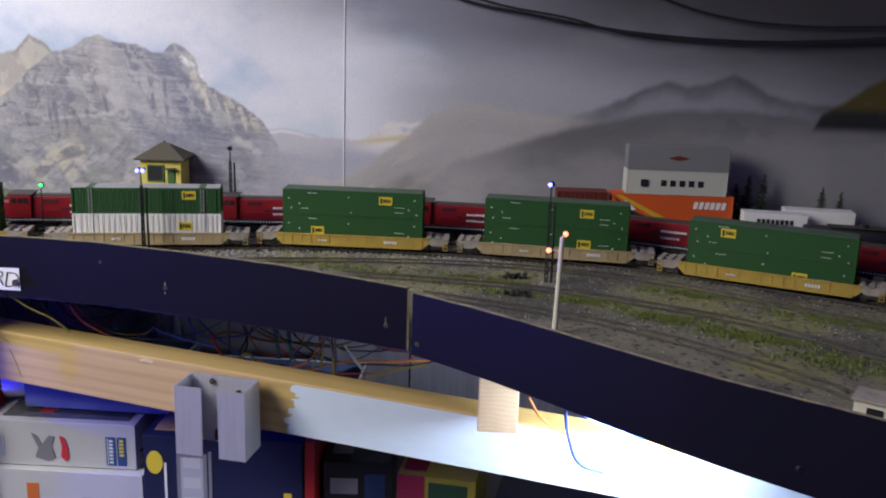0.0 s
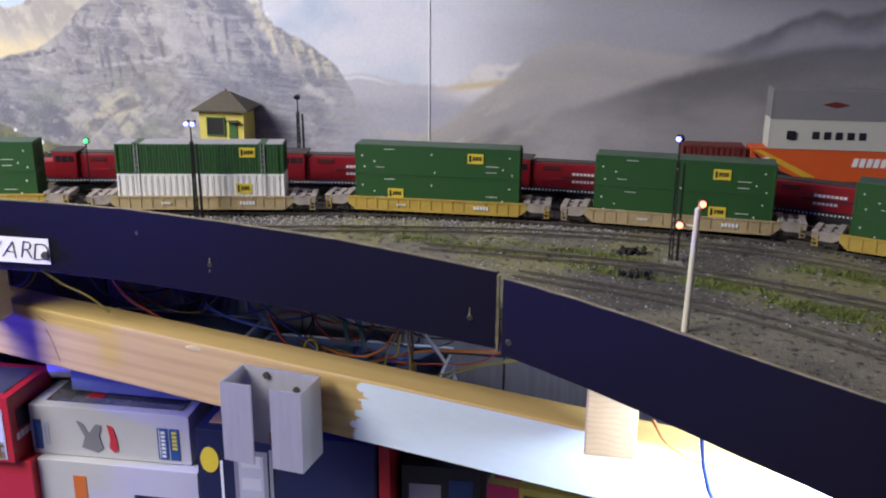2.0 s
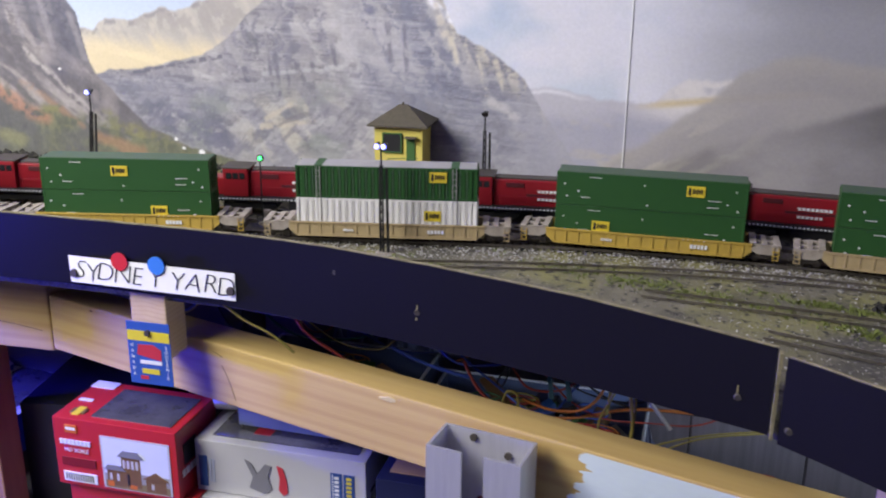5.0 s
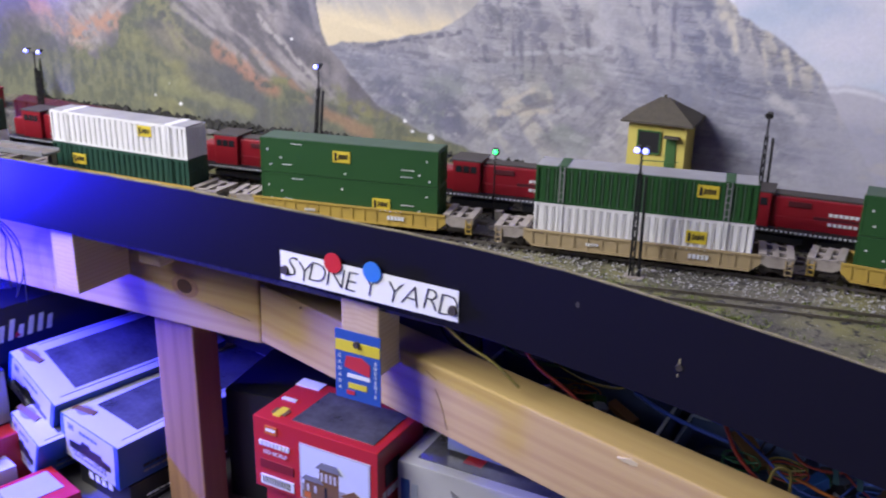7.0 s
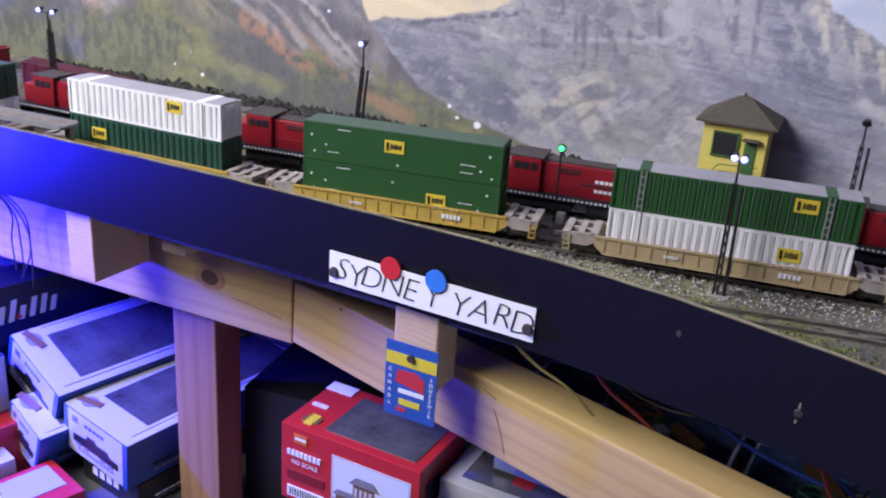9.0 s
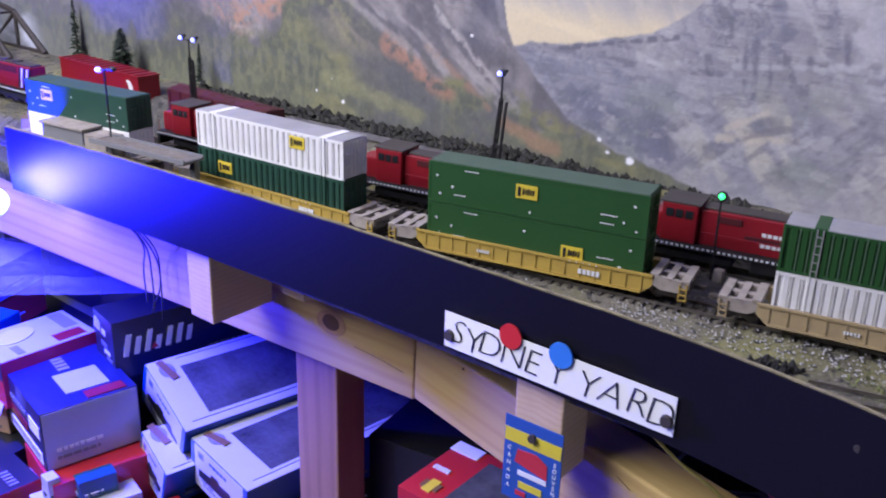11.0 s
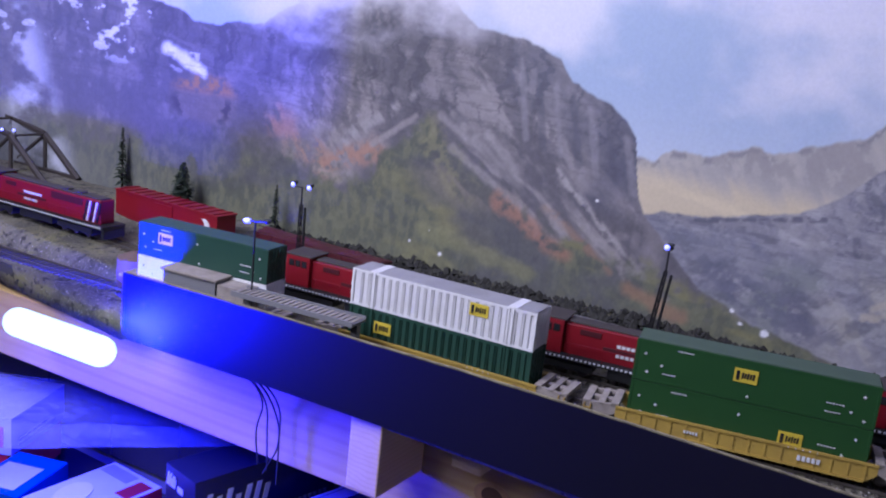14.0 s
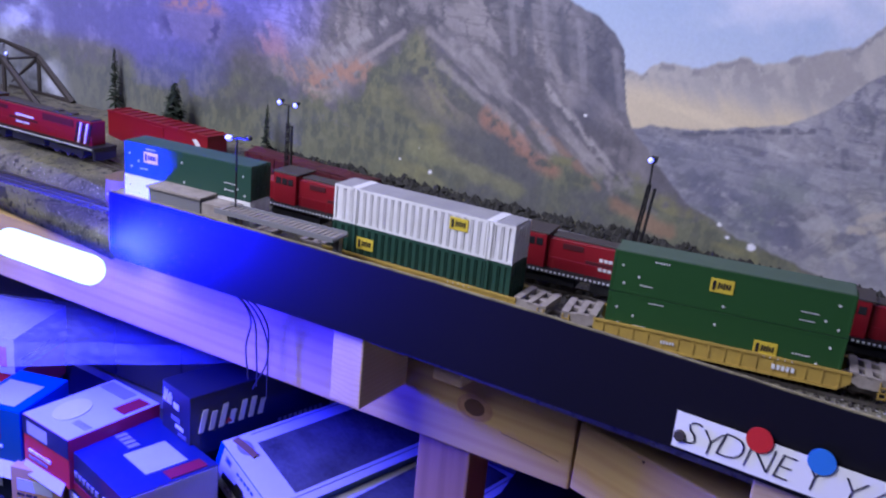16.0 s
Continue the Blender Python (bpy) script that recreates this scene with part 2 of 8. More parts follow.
tagged(part("floor", box(-3.2, 2.2, -1.6, 2.2, -0.1, 0.0), CARPET), "dark carpeted room floor", "floor", kind="structure")
tagged(part("ceiling", box(-3.2, 2.2, -1.6, 2.2, 2.4, 2.5), CEILPAINT), "off-white painted room ceiling", "ceiling", kind="structure")
tagged(part("wall_south", box(-3.2, 2.2, -1.7, -1.6, 0, 2.4), WALLPAINT), "plain grey painted room wall", "wall", kind="structure")
tagged(part("wall_west", box(-3.3, -3.2, -1.6, 2.2, 0, 2.4), WALLPAINT), "plain grey painted room wall", "wall", kind="structure")
tagged(part("wall_east", box(2.2, 2.3, -1.6, 2.2, 0, 2.4), WALLPAINT), "plain grey painted room wall", "wall", kind="structure")
bm = bmesh.new()
ring = [(-3.2, wall_y(-3.2) + 0.004), (2.2, wall_y(2.2) + 0.004), (2.2, wall_y(2.2) + 0.1), (-3.2, wall_y(-3.2) + 0.1)]
lo, hi = [bm.verts.new((x, y, 0)) for x, y in ring], [bm.verts.new((x, y, 2.4)) for x, y in ring]
bm.faces.new(lo), bm.faces.new(hi)
for i in range(4):
    bm.faces.new((lo[i], lo[(i + 1) % 4], hi[(i + 1) % 4], hi[i]))
tagged(part("wall_north", bm, WALLPAINT), "plain wall behind the mountain mural", "wall", kind="structure")


# ---- the printed mountain mural on the wall ----
def blend(base, colour, mask):
    return base * (1 - mask[..., None]) + np.asarray(colour) * mask[..., None]


def ridge(points, x, z, rough, scale, seed, soft=0.003):
    """How far the print lies under a ridge line: 1 under it, 0 over it."""
    px, pz = zip(*points)
    line = np.interp(x, px, pz, left=0, right=0) + rough * (fbm(x * scale, 0 * x + seed, 5, seed) - 0.5)
    return smoothstep(-soft, soft, line - z), line


def streak(x, z, a, b, width, seed):
    """Soft ragged band along a segment."""
    d = np.array(b) - np.array(a)
    t = np.clip(((x - a[0]) * d[0] + (z - a[1]) * d[1]) / (d @ d), 0, 1)
    off = np.hypot(x - a[0] - t * d[0], z - a[1] - t * d[1]) + width * 1.2 * (fbm(x * 45, z * 45, 4, seed) - 0.5)
    return 1 - smoothstep(width * 0.2, width, off)


def mural_colour(x, z):
    """The colours of the print, linear, over the wall's x and z, with haze put into the great mountain's."""
    right = smoothstep(-0.30, 0.55, x)
    sky = np.zeros((*x.shape, 3)) + np.array((0.40, 0.49, 0.62))
    sky = blend(sky, (0.60, 0.65, 0.71), smoothstep(1.47, 1.33, z) * (1 - 0.5 * right))
    cloud = fbm(x * 3.4, z * 5.2, 6, 3)
    sky = blend(sky, (0.74, 0.73, 0.77), smoothstep(0.47, 0.64, cloud + 0.5 * np.clip(z - 1.47, -0.1, 0.12)) * (1 - right) * 0.9)
    storm = fbm(x * 2.6 + 4, z * 8, 5, 9)
    sky = blend(sky, (0.295, 0.29, 0.31), smoothstep(-0.19, 0.05, x + 0.35 * (z - 1.42) + 0.10 * (storm - 0.5)) * 0.9)
    sky = blend(sky, (0.38, 0.38, 0.40), smoothstep(0.50, 0.66, storm) * smoothstep(1.50, 1.42, z) * smoothstep(-0.2, 0.0, x) * 0.7)
    sky = blend(sky, (0.20, 0.195, 0.23), smoothstep(1.425, 1.53, z + 0.10 * (storm - 0.5)) * smoothstep(-0.50, -0.15, x) * 0.85)
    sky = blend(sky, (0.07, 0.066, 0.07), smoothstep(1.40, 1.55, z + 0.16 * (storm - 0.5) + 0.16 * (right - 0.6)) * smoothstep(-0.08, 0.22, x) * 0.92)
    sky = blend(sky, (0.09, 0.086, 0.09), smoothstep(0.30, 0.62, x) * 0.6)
    c = sky
    rock = fbm(x * 26, z * 26, 6, 21, True)
    fine = fbm(x * 120, z * 120, 4, 27)
    speck = fbm(x * 260, z * 260, 2, 29)
    strata = fbm(x * 11 + 0.7 * fbm(x * 20, z * 20, 3, 33), z * 78 + 11 * x + 2.4 * fbm(x * 6, z * 6, 3, 5), 5, 31)
    crack = fbm(x * 34 + 2 * fine, z * 330 + 22 * x + 4 * fbm(x * 9, z * 9, 2, 6), 4, 35)
    chip = fbm(x * 430, z * 330, 3, 36)
    drip = fbm(x * 95 + 3 * strata, z * 11, 5, 37)

    # far range between the two great mountains
    m, line = ridge([(-1.0, 1.385), (-0.88, 1.388), (-0.85, 1.386), (-0.835, 1.399), (-0.818, 1.396), (-0.80, 1.398), (-0.762, 1.413), (-0.74, 1.411), (-0.70, 1.422), (-0.66, 1.44), (-0.644, 1.457), (-0.625, 1.445), (-0.60, 1.43), (-0.5, 1.38)], x, z, 0.010, 90, 41, 0.002)
    rays = fbm(x * 80 + 0.6 * (z - 1.3) * 80, z * 14, 5, 43)
    far = blend(np.zeros_like(c) + np.array((0.47, 0.44, 0.38)), (0.27, 0.265, 0.27), smoothstep(0.42, 0.66, rays + 0.3 * (rock - 0.5)) * smoothstep(1.345, 1.385, z) * 0.22)
    far = blend(far, (0.20, 0.20, 0.22), smoothstep(0.006, 0.0, abs(line - z - 0.004)) * smoothstep(0.45, 0.6, fine) * 0.7)
    far = blend(far, (0.31, 0.29, 0.275), smoothstep(0.50, 0.62, fbm(x * 70 + 20 * z, z * 45, 5, 44)) * smoothstep(1.365, 1.40, z) * 0.65)
    far = blend(far, (0.66, 0.56, 0.35), smoothstep(1.385, 1.355, z + 0.02 * (rays - 0.5)) * 0.85)
    far = blend(far, (0.72, 0.62, 0.40), smoothstep(0.5, 0.66, strata) * smoothstep(1.375, 1.35, z) * 0.6)
    far = blend(far, (0.78, 0.78, 0.78), smoothstep(0.58, 0.66, strata) * smoothstep(1.425, 1.44, z) * 0.8)
    c = c * (1 - m[..., None]) + far * m[..., None]

    # snow ridges in the middle distance
    m, line = ridge([(-0.35, 1.335), (-0.30, 1.334), (-0.26, 1.333), (-0.205, 1.322), (-0.165, 1.327), (-0.15, 1.34), (-0.133, 1.352), (-0.11, 1.349), (-0.09, 1.352), (0.1, 1.33)], x, z, 0.008, 70, 47, 0.003)
    hill = blend(np.zeros_like(c) + np.array((0.52, 0.51, 0.54)), (0.72, 0.69, 0.66), smoothstep(0.5, 0.7, rock) * smoothstep(-0.20, -0.14, x))
    hill = blend(hill, (0.64, 0.54, 0.33), smoothstep(0.007, 0.0, abs(z - 1.318 - 0.12 * (x + 0.2))) * smoothstep(-0.20, -0.15, x))
    hill = blend(hill, (0.80, 0.80, 0.82), smoothstep(0.004, 0.0, abs(z - line + 0.004)) * smoothstep(-0.22, -0.28, x) * 0.7)
    hill = blend(hill, (0.40, 0.40, 0.46), smoothstep(1.316, 1.295, z + 0.02 * (strata - 0.5)) * (0.4 + 0.6 * rock))
    hill = blend(hill, (0.52, 0.49, 0.42), smoothstep(0.5, 0.66, fbm(x * 20, z * 50, 4, 49)) * smoothstep(1.31, 1.29, z) * 0.7)
    c = c * (1 - m[..., None]) + hill * m[..., None]

    # grey massif
    m, line = ridge([(-0.95, 1.26), (-0.862, 1.328), (-0.833, 1.336), (-0.80, 1.337), (-0.732, 1.352), (-0.70, 1.362), (-0.675, 1.378), (-0.65, 1.405), (-0.615, 1.432), (-0.585, 1.440), (-0.565, 1.455),
                     (-0.545, 1.460), (-0.525, 1.451), (-0.495, 1.449), (-0.470, 1.438), (-0.455, 1.437), (-0.446, 1.449), (-0.437, 1.453), (-0.424, 1.446), (-0.412, 1.434), (-0.400, 1.408), (-0.393, 1.394),
                     (-0.365, 1.380), (-0.343, 1.367), (-0.314, 1.344), (-0.287, 1.301), (-0.262, 1.265), (-0.22, 1.2)], x, z, 0.005, 110, 53, 0.0015)
    g = np.zeros_like(c) + np.array((0.385, 0.372, 0.38))
    g = blend(g, (0.62, 0.60, 0.60), smoothstep(0.52, 0.66, strata) * 0.5)
    g = blend(g, (0.30, 0.295, 0.33), smoothstep(0.47, 0.36, strata) * 0.5)
    g = blend(g, (0.24, 0.24, 0.29), smoothstep(0.50, 0.68, drip) * smoothstep(1.31, 1.36, z) * 0.75)
    g = blend(g, (0.30, 0.29, 0.30), smoothstep(0.53, 0.64, fbm(x * 18 + 40 * (z - 1.3) * (x + 0.5), z * 30, 5, 55)) * 0.55)
    edge_x = -0.534 + 0.33 * (1.403 - z) + 0.02 * (fbm(z * 30, 0 * x, 3, 57) - 0.5)
    shade = smoothstep(-0.004, 0.016, x - edge_x)
    g = blend(g, (0.235, 0.245, 0.305), shade * (0.55 + 0.40 * smoothstep(0.40, 0.60, drip)))
    g = blend(g, (0.40, 0.395, 0.43), shade * smoothstep(0.52, 0.66, strata) * 0.7)
    crest = smoothstep(0.045, 0.0, line - z) * smoothstep(-0.44, -0.40, x)
    g = blend(g, (0.62, 0.58, 0.48), crest * smoothstep(0.40, 0.58, drip) * 0.9)
    g = blend(g, (0.86, 0.86, 0.88), streak(x, z, (-0.43, 1.432), (-0.37, 1.386), 0.006, 58) * smoothstep(0.35, 0.5, fine))
    left_face = smoothstep(-0.57, -0.64, x) * smoothstep(1.335, 1.315, z + 0.02 * (strata - 0.5))
    g = blend(g, (0.20, 0.21, 0.28), left_face * 0.7)
    g = blend(g, (0.42, 0.41, 0.43), left_face * smoothstep(0.5, 0.66, rock) * smoothstep(1.29, 1.32, z) * 0.7)
    talus = smoothstep(1.335, 1.285, z + 0.05 * (fbm(x * 12, z * 8, 4, 61) - 0.5)) * (1 - 0.5 * shade)
    fan = fbm(x * 40 + z * 34, z * 14 - x * 8, 5, 63)
    g = blend(g, (0.37, 0.365, 0.39), talus * 0.7)
    g = blend(g, (0.56, 0.53, 0.45), talus * smoothstep(0.50, 0.64, fan) * smoothstep(0.10, 0.03, abs(x + 0.60)) * 0.9)
    g = blend(g, (0.25, 0.255, 0.30), talus * smoothstep(0.50, 0.36, fan + 0.25 * (rock - 0.5)) * 0.4)
    g = blend(g, (0.20, 0.20, 0.235), talus * smoothstep(0.56, 0.68, fbm((x + z) * 30 + 2 * rock, (z - x) * 120, 4, 64)) * 0.5)
    g = blend(g, (0.30, 0.335, 0.29), talus * smoothstep(0.56, 0.72, fbm(x * 18, z * 24, 4, 67)) * 0.6)
    g = blend(g, (0.58, 0.57, 0.56), talus * smoothstep(0.56, 0.66, fbm(x * 55, z * 70, 4, 65)) * 0.45)
    g = blend(g, (0.14, 0.15, 0.18), talus * smoothstep(0.56, 0.68, fbm(x * 50, z * 65, 4, 66)) * 0.5)
    g = blend(g, (0.42, 0.415, 0.43), smoothstep(1.265, 1.225, z) * 0.6)
    g = blend(g, (0.17, 0.17, 0.21), smoothstep(0.58, 0.70, crack) * (1 - 0.7 * talus) * 0.55 * smoothstep(0.45, 0.6, rock))
    g = blend(g, (0.64, 0.63, 0.63), smoothstep(0.42, 0.32, crack) * (1 - 0.7 * talus) * 0.22)
    cleft = fbm(x * 48 + 1.5 * (z - 1.3) * 20 + 1.2 * fine, z * 5, 4, 38)
    g = blend(g, (0.16, 0.165, 0.205), smoothstep(0.60, 0.68, cleft) * smoothstep(1.30, 1.34, z) * 0.6)
    g = blend(g, (0.60, 0.575, 0.55), smoothstep(0.46, 0.36, cleft) * smoothstep(1.30, 1.36, z) * 0.45)
    for a, b, w, seed, tone, much in (
            ((-0.535, 1.403), (-0.514, 1.335), 0.014, 141, (0.56, 0.55, 0.56), 0.55), ((-0.772, 1.289), (-0.690, 1.250), 0.024, 142, (0.17, 0.175, 0.24), 0.65),
            ((-0.713, 1.288), (-0.683, 1.243), 0.020, 143, (0.19, 0.19, 0.25), 0.55), ((-0.801, 1.334), (-0.685, 1.357), 0.0035, 144, (0.13, 0.13, 0.17), 0.75),
            ((-0.582, 1.312), (-0.530, 1.327), 0.020, 145, (0.33, 0.345, 0.33), 0.6), ((-0.670, 1.238), (-0.629, 1.275), 0.005, 146, (0.25, 0.25, 0.29), 0.7),
            ((-0.655, 1.236), (-0.612, 1.272), 0.005, 147, (0.52, 0.51, 0.50), 0.6), ((-0.635, 1.274), (-0.568, 1.283), 0.006, 148, (0.62, 0.56, 0.44), 0.8),
            ((-0.629, 1.284), (-0.595, 1.304), 0.006, 149, (0.62, 0.56, 0.44), 0.75), ((-0.612, 1.278), (-0.575, 1.293), 0.004, 150, (0.24, 0.235, 0.25), 0.7),
            ((-0.350, 1.318), (-0.322, 1.300), 0.009, 151, (0.62, 0.60, 0.57), 0.7), ((-0.630, 1.338), (-0.527, 1.350), 0.004, 152, (0.56, 0.555, 0.56), 0.6)):
        g = blend(g, tone, streak(x, z, a, b, w, seed) * smoothstep(0.30, 0.52, fine) * much)
    for cx, top, low in ((-0.623, 1.366, 1.318), (-0.614, 1.362, 1.314), (-0.590, 1.377, 1.345), (-0.542, 1.374, 1.354), (-0.600, 1.344, 1.322), (-0.655, 1.345, 1.330), (-0.568, 1.352, 1.330), (-0.475, 1.41, 1.36), (-0.455, 1.40, 1.34)):
        g = blend(g, (0.155, 0.155, 0.20), streak(x, z, (cx, top), (cx + 0.004, low), 0.0042, int(cx * -1000)) * smoothstep(0.30, 0.60, fine) * 0.7)
    for cx, top, low in ((-0.402, 1.393, 1.360), (-0.383, 1.379, 1.346), (-0.368, 1.367, 1.325), (-0.347, 1.362, 1.327), (-0.418, 1.425, 1.392)):
        g = blend(g, (0.70, 0.65, 0.52), streak(x, z, (cx, top), (cx + 0.010, low), 0.0050, int(cx * -1100)) * smoothstep(0.30, 0.58, fine) * 0.75)
        g = blend(g, (0.21, 0.215, 0.26), streak(x, z, (cx + 0.009, top - 0.008), (cx + 0.018, low), 0.0040, int(cx * -1200)) * smoothstep(0.35, 0.6, fine) * 0.6)
    g = g * (0.72 + 0.20 * fine[..., None] + 0.08 * speck[..., None] + 0.12 * chip[..., None])
    g = g * (1 - 0.16 * smoothstep(-0.44, -0.60, x))[..., None]
    m = m * (1 - 0.75 * smoothstep(-0.345, -0.275, x) * smoothstep(1.345, 1.29, z + 0.02 * (rock - 0.5)))
    c = c * (1 - m[..., None]) + g * m[..., None]

    # pale slopes right of the seam, then dark misty ridges
    m, line = ridge([(-0.30, 1.2), (-0.23, 1.24), (-0.19, 1.270), (-0.14, 1.305), (-0.108, 1.332), (-0.075, 1.362), (-0.045, 1.377), (-0.01, 1.380), (0.03, 1.376), (0.068, 1.370), (0.12, 1.366), (0.5, 1.33)], x, z, 0.010, 50, 71, 0.006)
    pale = blend(np.zeros_like(c) + np.array((0.385, 0.365, 0.35)), (0.56, 0.53, 0.45), smoothstep(0.47, 0.66, fbm(x * 26 - z * 40, z * 12 + x * 9, 5, 73)) * smoothstep(1.34, 1.26, z) * smoothstep(-0.02, -0.12, x))
    pale = blend(pale, (0.45, 0.425, 0.38), smoothstep(0.03, 0.0, line - z) * 0.7)
    c = c * (1 - 0.92 * m[..., None]) + pale * 0.92 * m[..., None]
    mist = fbm(x * 7, z * 16, 5, 89)
    m, line = ridge([(-0.04, 1.25), (0.03, 1.335), (0.08, 1.352), (0.12, 1.365), (0.16, 1.378), (0.203, 1.397), (0.235, 1.413), (0.257, 1.420), (0.285, 1.415), (0.313, 1.416), (0.335, 1.428), (0.351, 1.433), (0.366, 1.428), (0.384, 1.417),
                     (0.41, 1.405), (0.434, 1.399), (0.499, 1.393), (0.7, 1.40), (1.3, 1.42)], x, z, 0.006, 80, 79, 0.005)
    c = blend(c, (0.075, 0.073, 0.08), m * smoothstep(0.08, 0.22, x) * (0.22 + 0.55 * smoothstep(0.028, 0.0, line - z + 0.03 * (mist - 0.5))) * (0.75 + 0.4 * rock))
    m, line = ridge([(-0.23, 1.22), (-0.18, 1.245), (-0.112, 1.274), (-0.048, 1.291), (0.013, 1.313), (0.073, 1.333), (0.13, 1.351), (0.187, 1.363), (0.224, 1.372), (0.28, 1.380), (0.357, 1.384), (0.42, 1.378), (0.5, 1.37), (0.7, 1.37), (1.3, 1.36)], x, z, 0.007, 60, 83, 0.007)
    dark = np.zeros_like(c) + np.array((0.125, 0.122, 0.125))
    dark = blend(dark, (0.29, 0.285, 0.29), smoothstep(0.0, 0.085, line - z + 0.10 * (mist - 0.5)) * 0.85)
    dark = blend(dark, (0.40, 0.39, 0.385), smoothstep(0.50, 0.70, mist) * smoothstep(1.33, 1.26, z) * smoothstep(0.15, -0.05, x) * 0.7)
    dark = blend(dark, (0.075, 0.074, 0.078), smoothstep(0.56, 0.70, fbm(x * 16, z * 42, 4, 90)) * smoothstep(0.25, 0.4, x) * smoothstep(1.32, 1.35, z) * 0.7)
    dark = blend(dark, (0.27, 0.265, 0.265), smoothstep(0.20, 0.5, x) * smoothstep(1.385, 1.33, z + 0.03 * (mist - 0.5)) * 0.8)
    m = m * (0.45 + 0.45 * smoothstep(-0.05, 0.12, x))
    c = c * (1 - m[..., None]) + dark * m[..., None]
    m, line = ridge([(0.455, 1.33), (0.480, 1.380), (0.497, 1.390), (0.528, 1.414), (0.562, 1.436), (0.7, 1.48), (1.3, 1.5)], x, z, 0.010, 70, 97, 0.006)
    c = blend(c, (0.085, 0.068, 0.026), m * smoothstep(1.365, 1.385, z) * (0.55 + 0.5 * smoothstep(0.35, 0.6, rock)))
    c = blend(c, (0.022, 0.022, 0.024), m * smoothstep(1.398, 1.380, z) * smoothstep(1.352, 1.368, z) * smoothstep(0.30, 0.55, rock))

    # the great mountain of forest and scree
    m, line = ridge([(-3.2, 1.50), (-2.4, 1.47), (-1.96, 1.50), (-1.75, 1.53), (-1.62, 1.50), (-1.55, 1.485), (-1.506, 1.478), (-1.47, 1.463), (-1.43, 1.463), (-1.41, 1.470), (-1.36, 1.470), (-1.34, 1.485), (-1.24, 1.54),
                     (-1.15, 1.555), (-1.10, 1.525), (-1.083, 1.506), (-1.065, 1.493), (-1.046, 1.493), (-1.01, 1.489), (-0.985, 1.480), (-0.966, 1.471), (-0.95, 1.452), (-0.93, 1.443), (-0.905, 1.434), (-0.885, 1.419),
                     (-0.874, 1.405), (-0.868, 1.37), (-0.862, 1.344), (-0.854, 1.329), (-0.82, 1.295), (-0.788, 1.267), (-0.729, 1.242), (-0.643, 1.222), (-0.55, 1.20), (-0.45, 1.18)], x, z, 0.006, 90, 101, 0.0018)
    b = np.zeros_like(c) + np.array((0.20, 0.185, 0.185))
    b = blend(b, (0.105, 0.10, 0.11), smoothstep(0.45, 0.66, rock) * 0.75)
    b = blend(b, (0.28, 0.262, 0.262), smoothstep(0.53, 0.68, strata) * smoothstep(1.36, 1.42, z) * 0.3)
    diag = fbm(x * 42 + z * 50, (z - 0.55 * x) * 15, 5, 103)
    b = blend(b, (0.31, 0.285, 0.27), smoothstep(0.50, 0.66, diag) * smoothstep(-1.12, -1.04, x) * 0.75)
    b = blend(b, (0.085, 0.083, 0.095), smoothstep(0.53, 0.66, drip) * smoothstep(1.36, 1.42, z) * 0.75)
    cliff = smoothstep(0.085, 0.03, line - z + 0.03 * (strata - 0.5)) * smoothstep(-1.06, -0.98, x) * smoothstep(1.33, 1.36, z)
    b = blend(b, (0.165, 0.16, 0.18), cliff * 0.7)
    b = blend(b, (0.10, 0.10, 0.12), cliff * smoothstep(0.48, 0.62, drip) * 0.8)
    b = blend(b, (0.10, 0.10, 0.13), smoothstep(0.045, 0.0, abs(x + 0.895 - 0.12 * (z - 1.38))) * smoothstep(1.31, 1.34, z) * 0.55)
    scree = fbm((x - z) * 30, (x + z) * 90, 5, 104)
    bowl = smoothstep(0.115, 0.05, np.hypot((x + 1.25), (z - 1.355) * 1.25) + 0.06 * (rock - 0.5))
    b = blend(b, (0.285, 0.26, 0.25), bowl * (0.45 + 0.5 * smoothstep(0.42, 0.60, scree)))
    b = blend(b, (0.12, 0.113, 0.118), bowl * smoothstep(0.56, 0.66, drip) * smoothstep(1.345, 1.375, z) * 0.7)
    b = blend(b, (0.34, 0.215, 0.155), streak(x, z, (-1.328, 1.352), (-1.268, 1.322), 0.026, 105) * smoothstep(0.38, 0.58, scree) * 0.8)
    b = blend(b, (0.35, 0.205, 0.14), streak(x, z, (-1.255, 1.312), (-1.185, 1.344), 0.022, 106) * smoothstep(0.36, 0.56, fine) * 0.85)
    b = blend(b, (0.40, 0.34, 0.29), streak(x, z, (-1.27, 1.308), (-1.235, 1.302), 0.009, 107) * 0.7)
    b = blend(b, (0.34, 0.32, 0.31), streak(x, z, (-1.135, 1.415), (-1.225, 1.350), 0.010, 108) * smoothstep(0.40, 0.60, scree) * 0.75)
    b = blend(b, (0.34, 0.315, 0.30), streak(x, z, (-1.115, 1.385), (-1.145, 1.345), 0.014, 110) * smoothstep(0.40, 0.60, scree) * 0.7)
    knob = 1 - smoothstep(0.6, 1.0, np.hypot((x + 1.455) / 0.075, (z - 1.365) / 0.040) + 0.35 * (rock - 0.5))
    b = blend(b, (0.17, 0.15, 0.125), knob * 0.9)
    b = blend(b, (0.32, 0.18, 0.075), knob * smoothstep(1.368, 1.385, z) * smoothstep(0.35, 0.55, fine))
    b = blend(b, (0.075, 0.07, 0.075), knob * smoothstep(0.50, 0.62, drip) * smoothstep(1.378, 1.36, z))
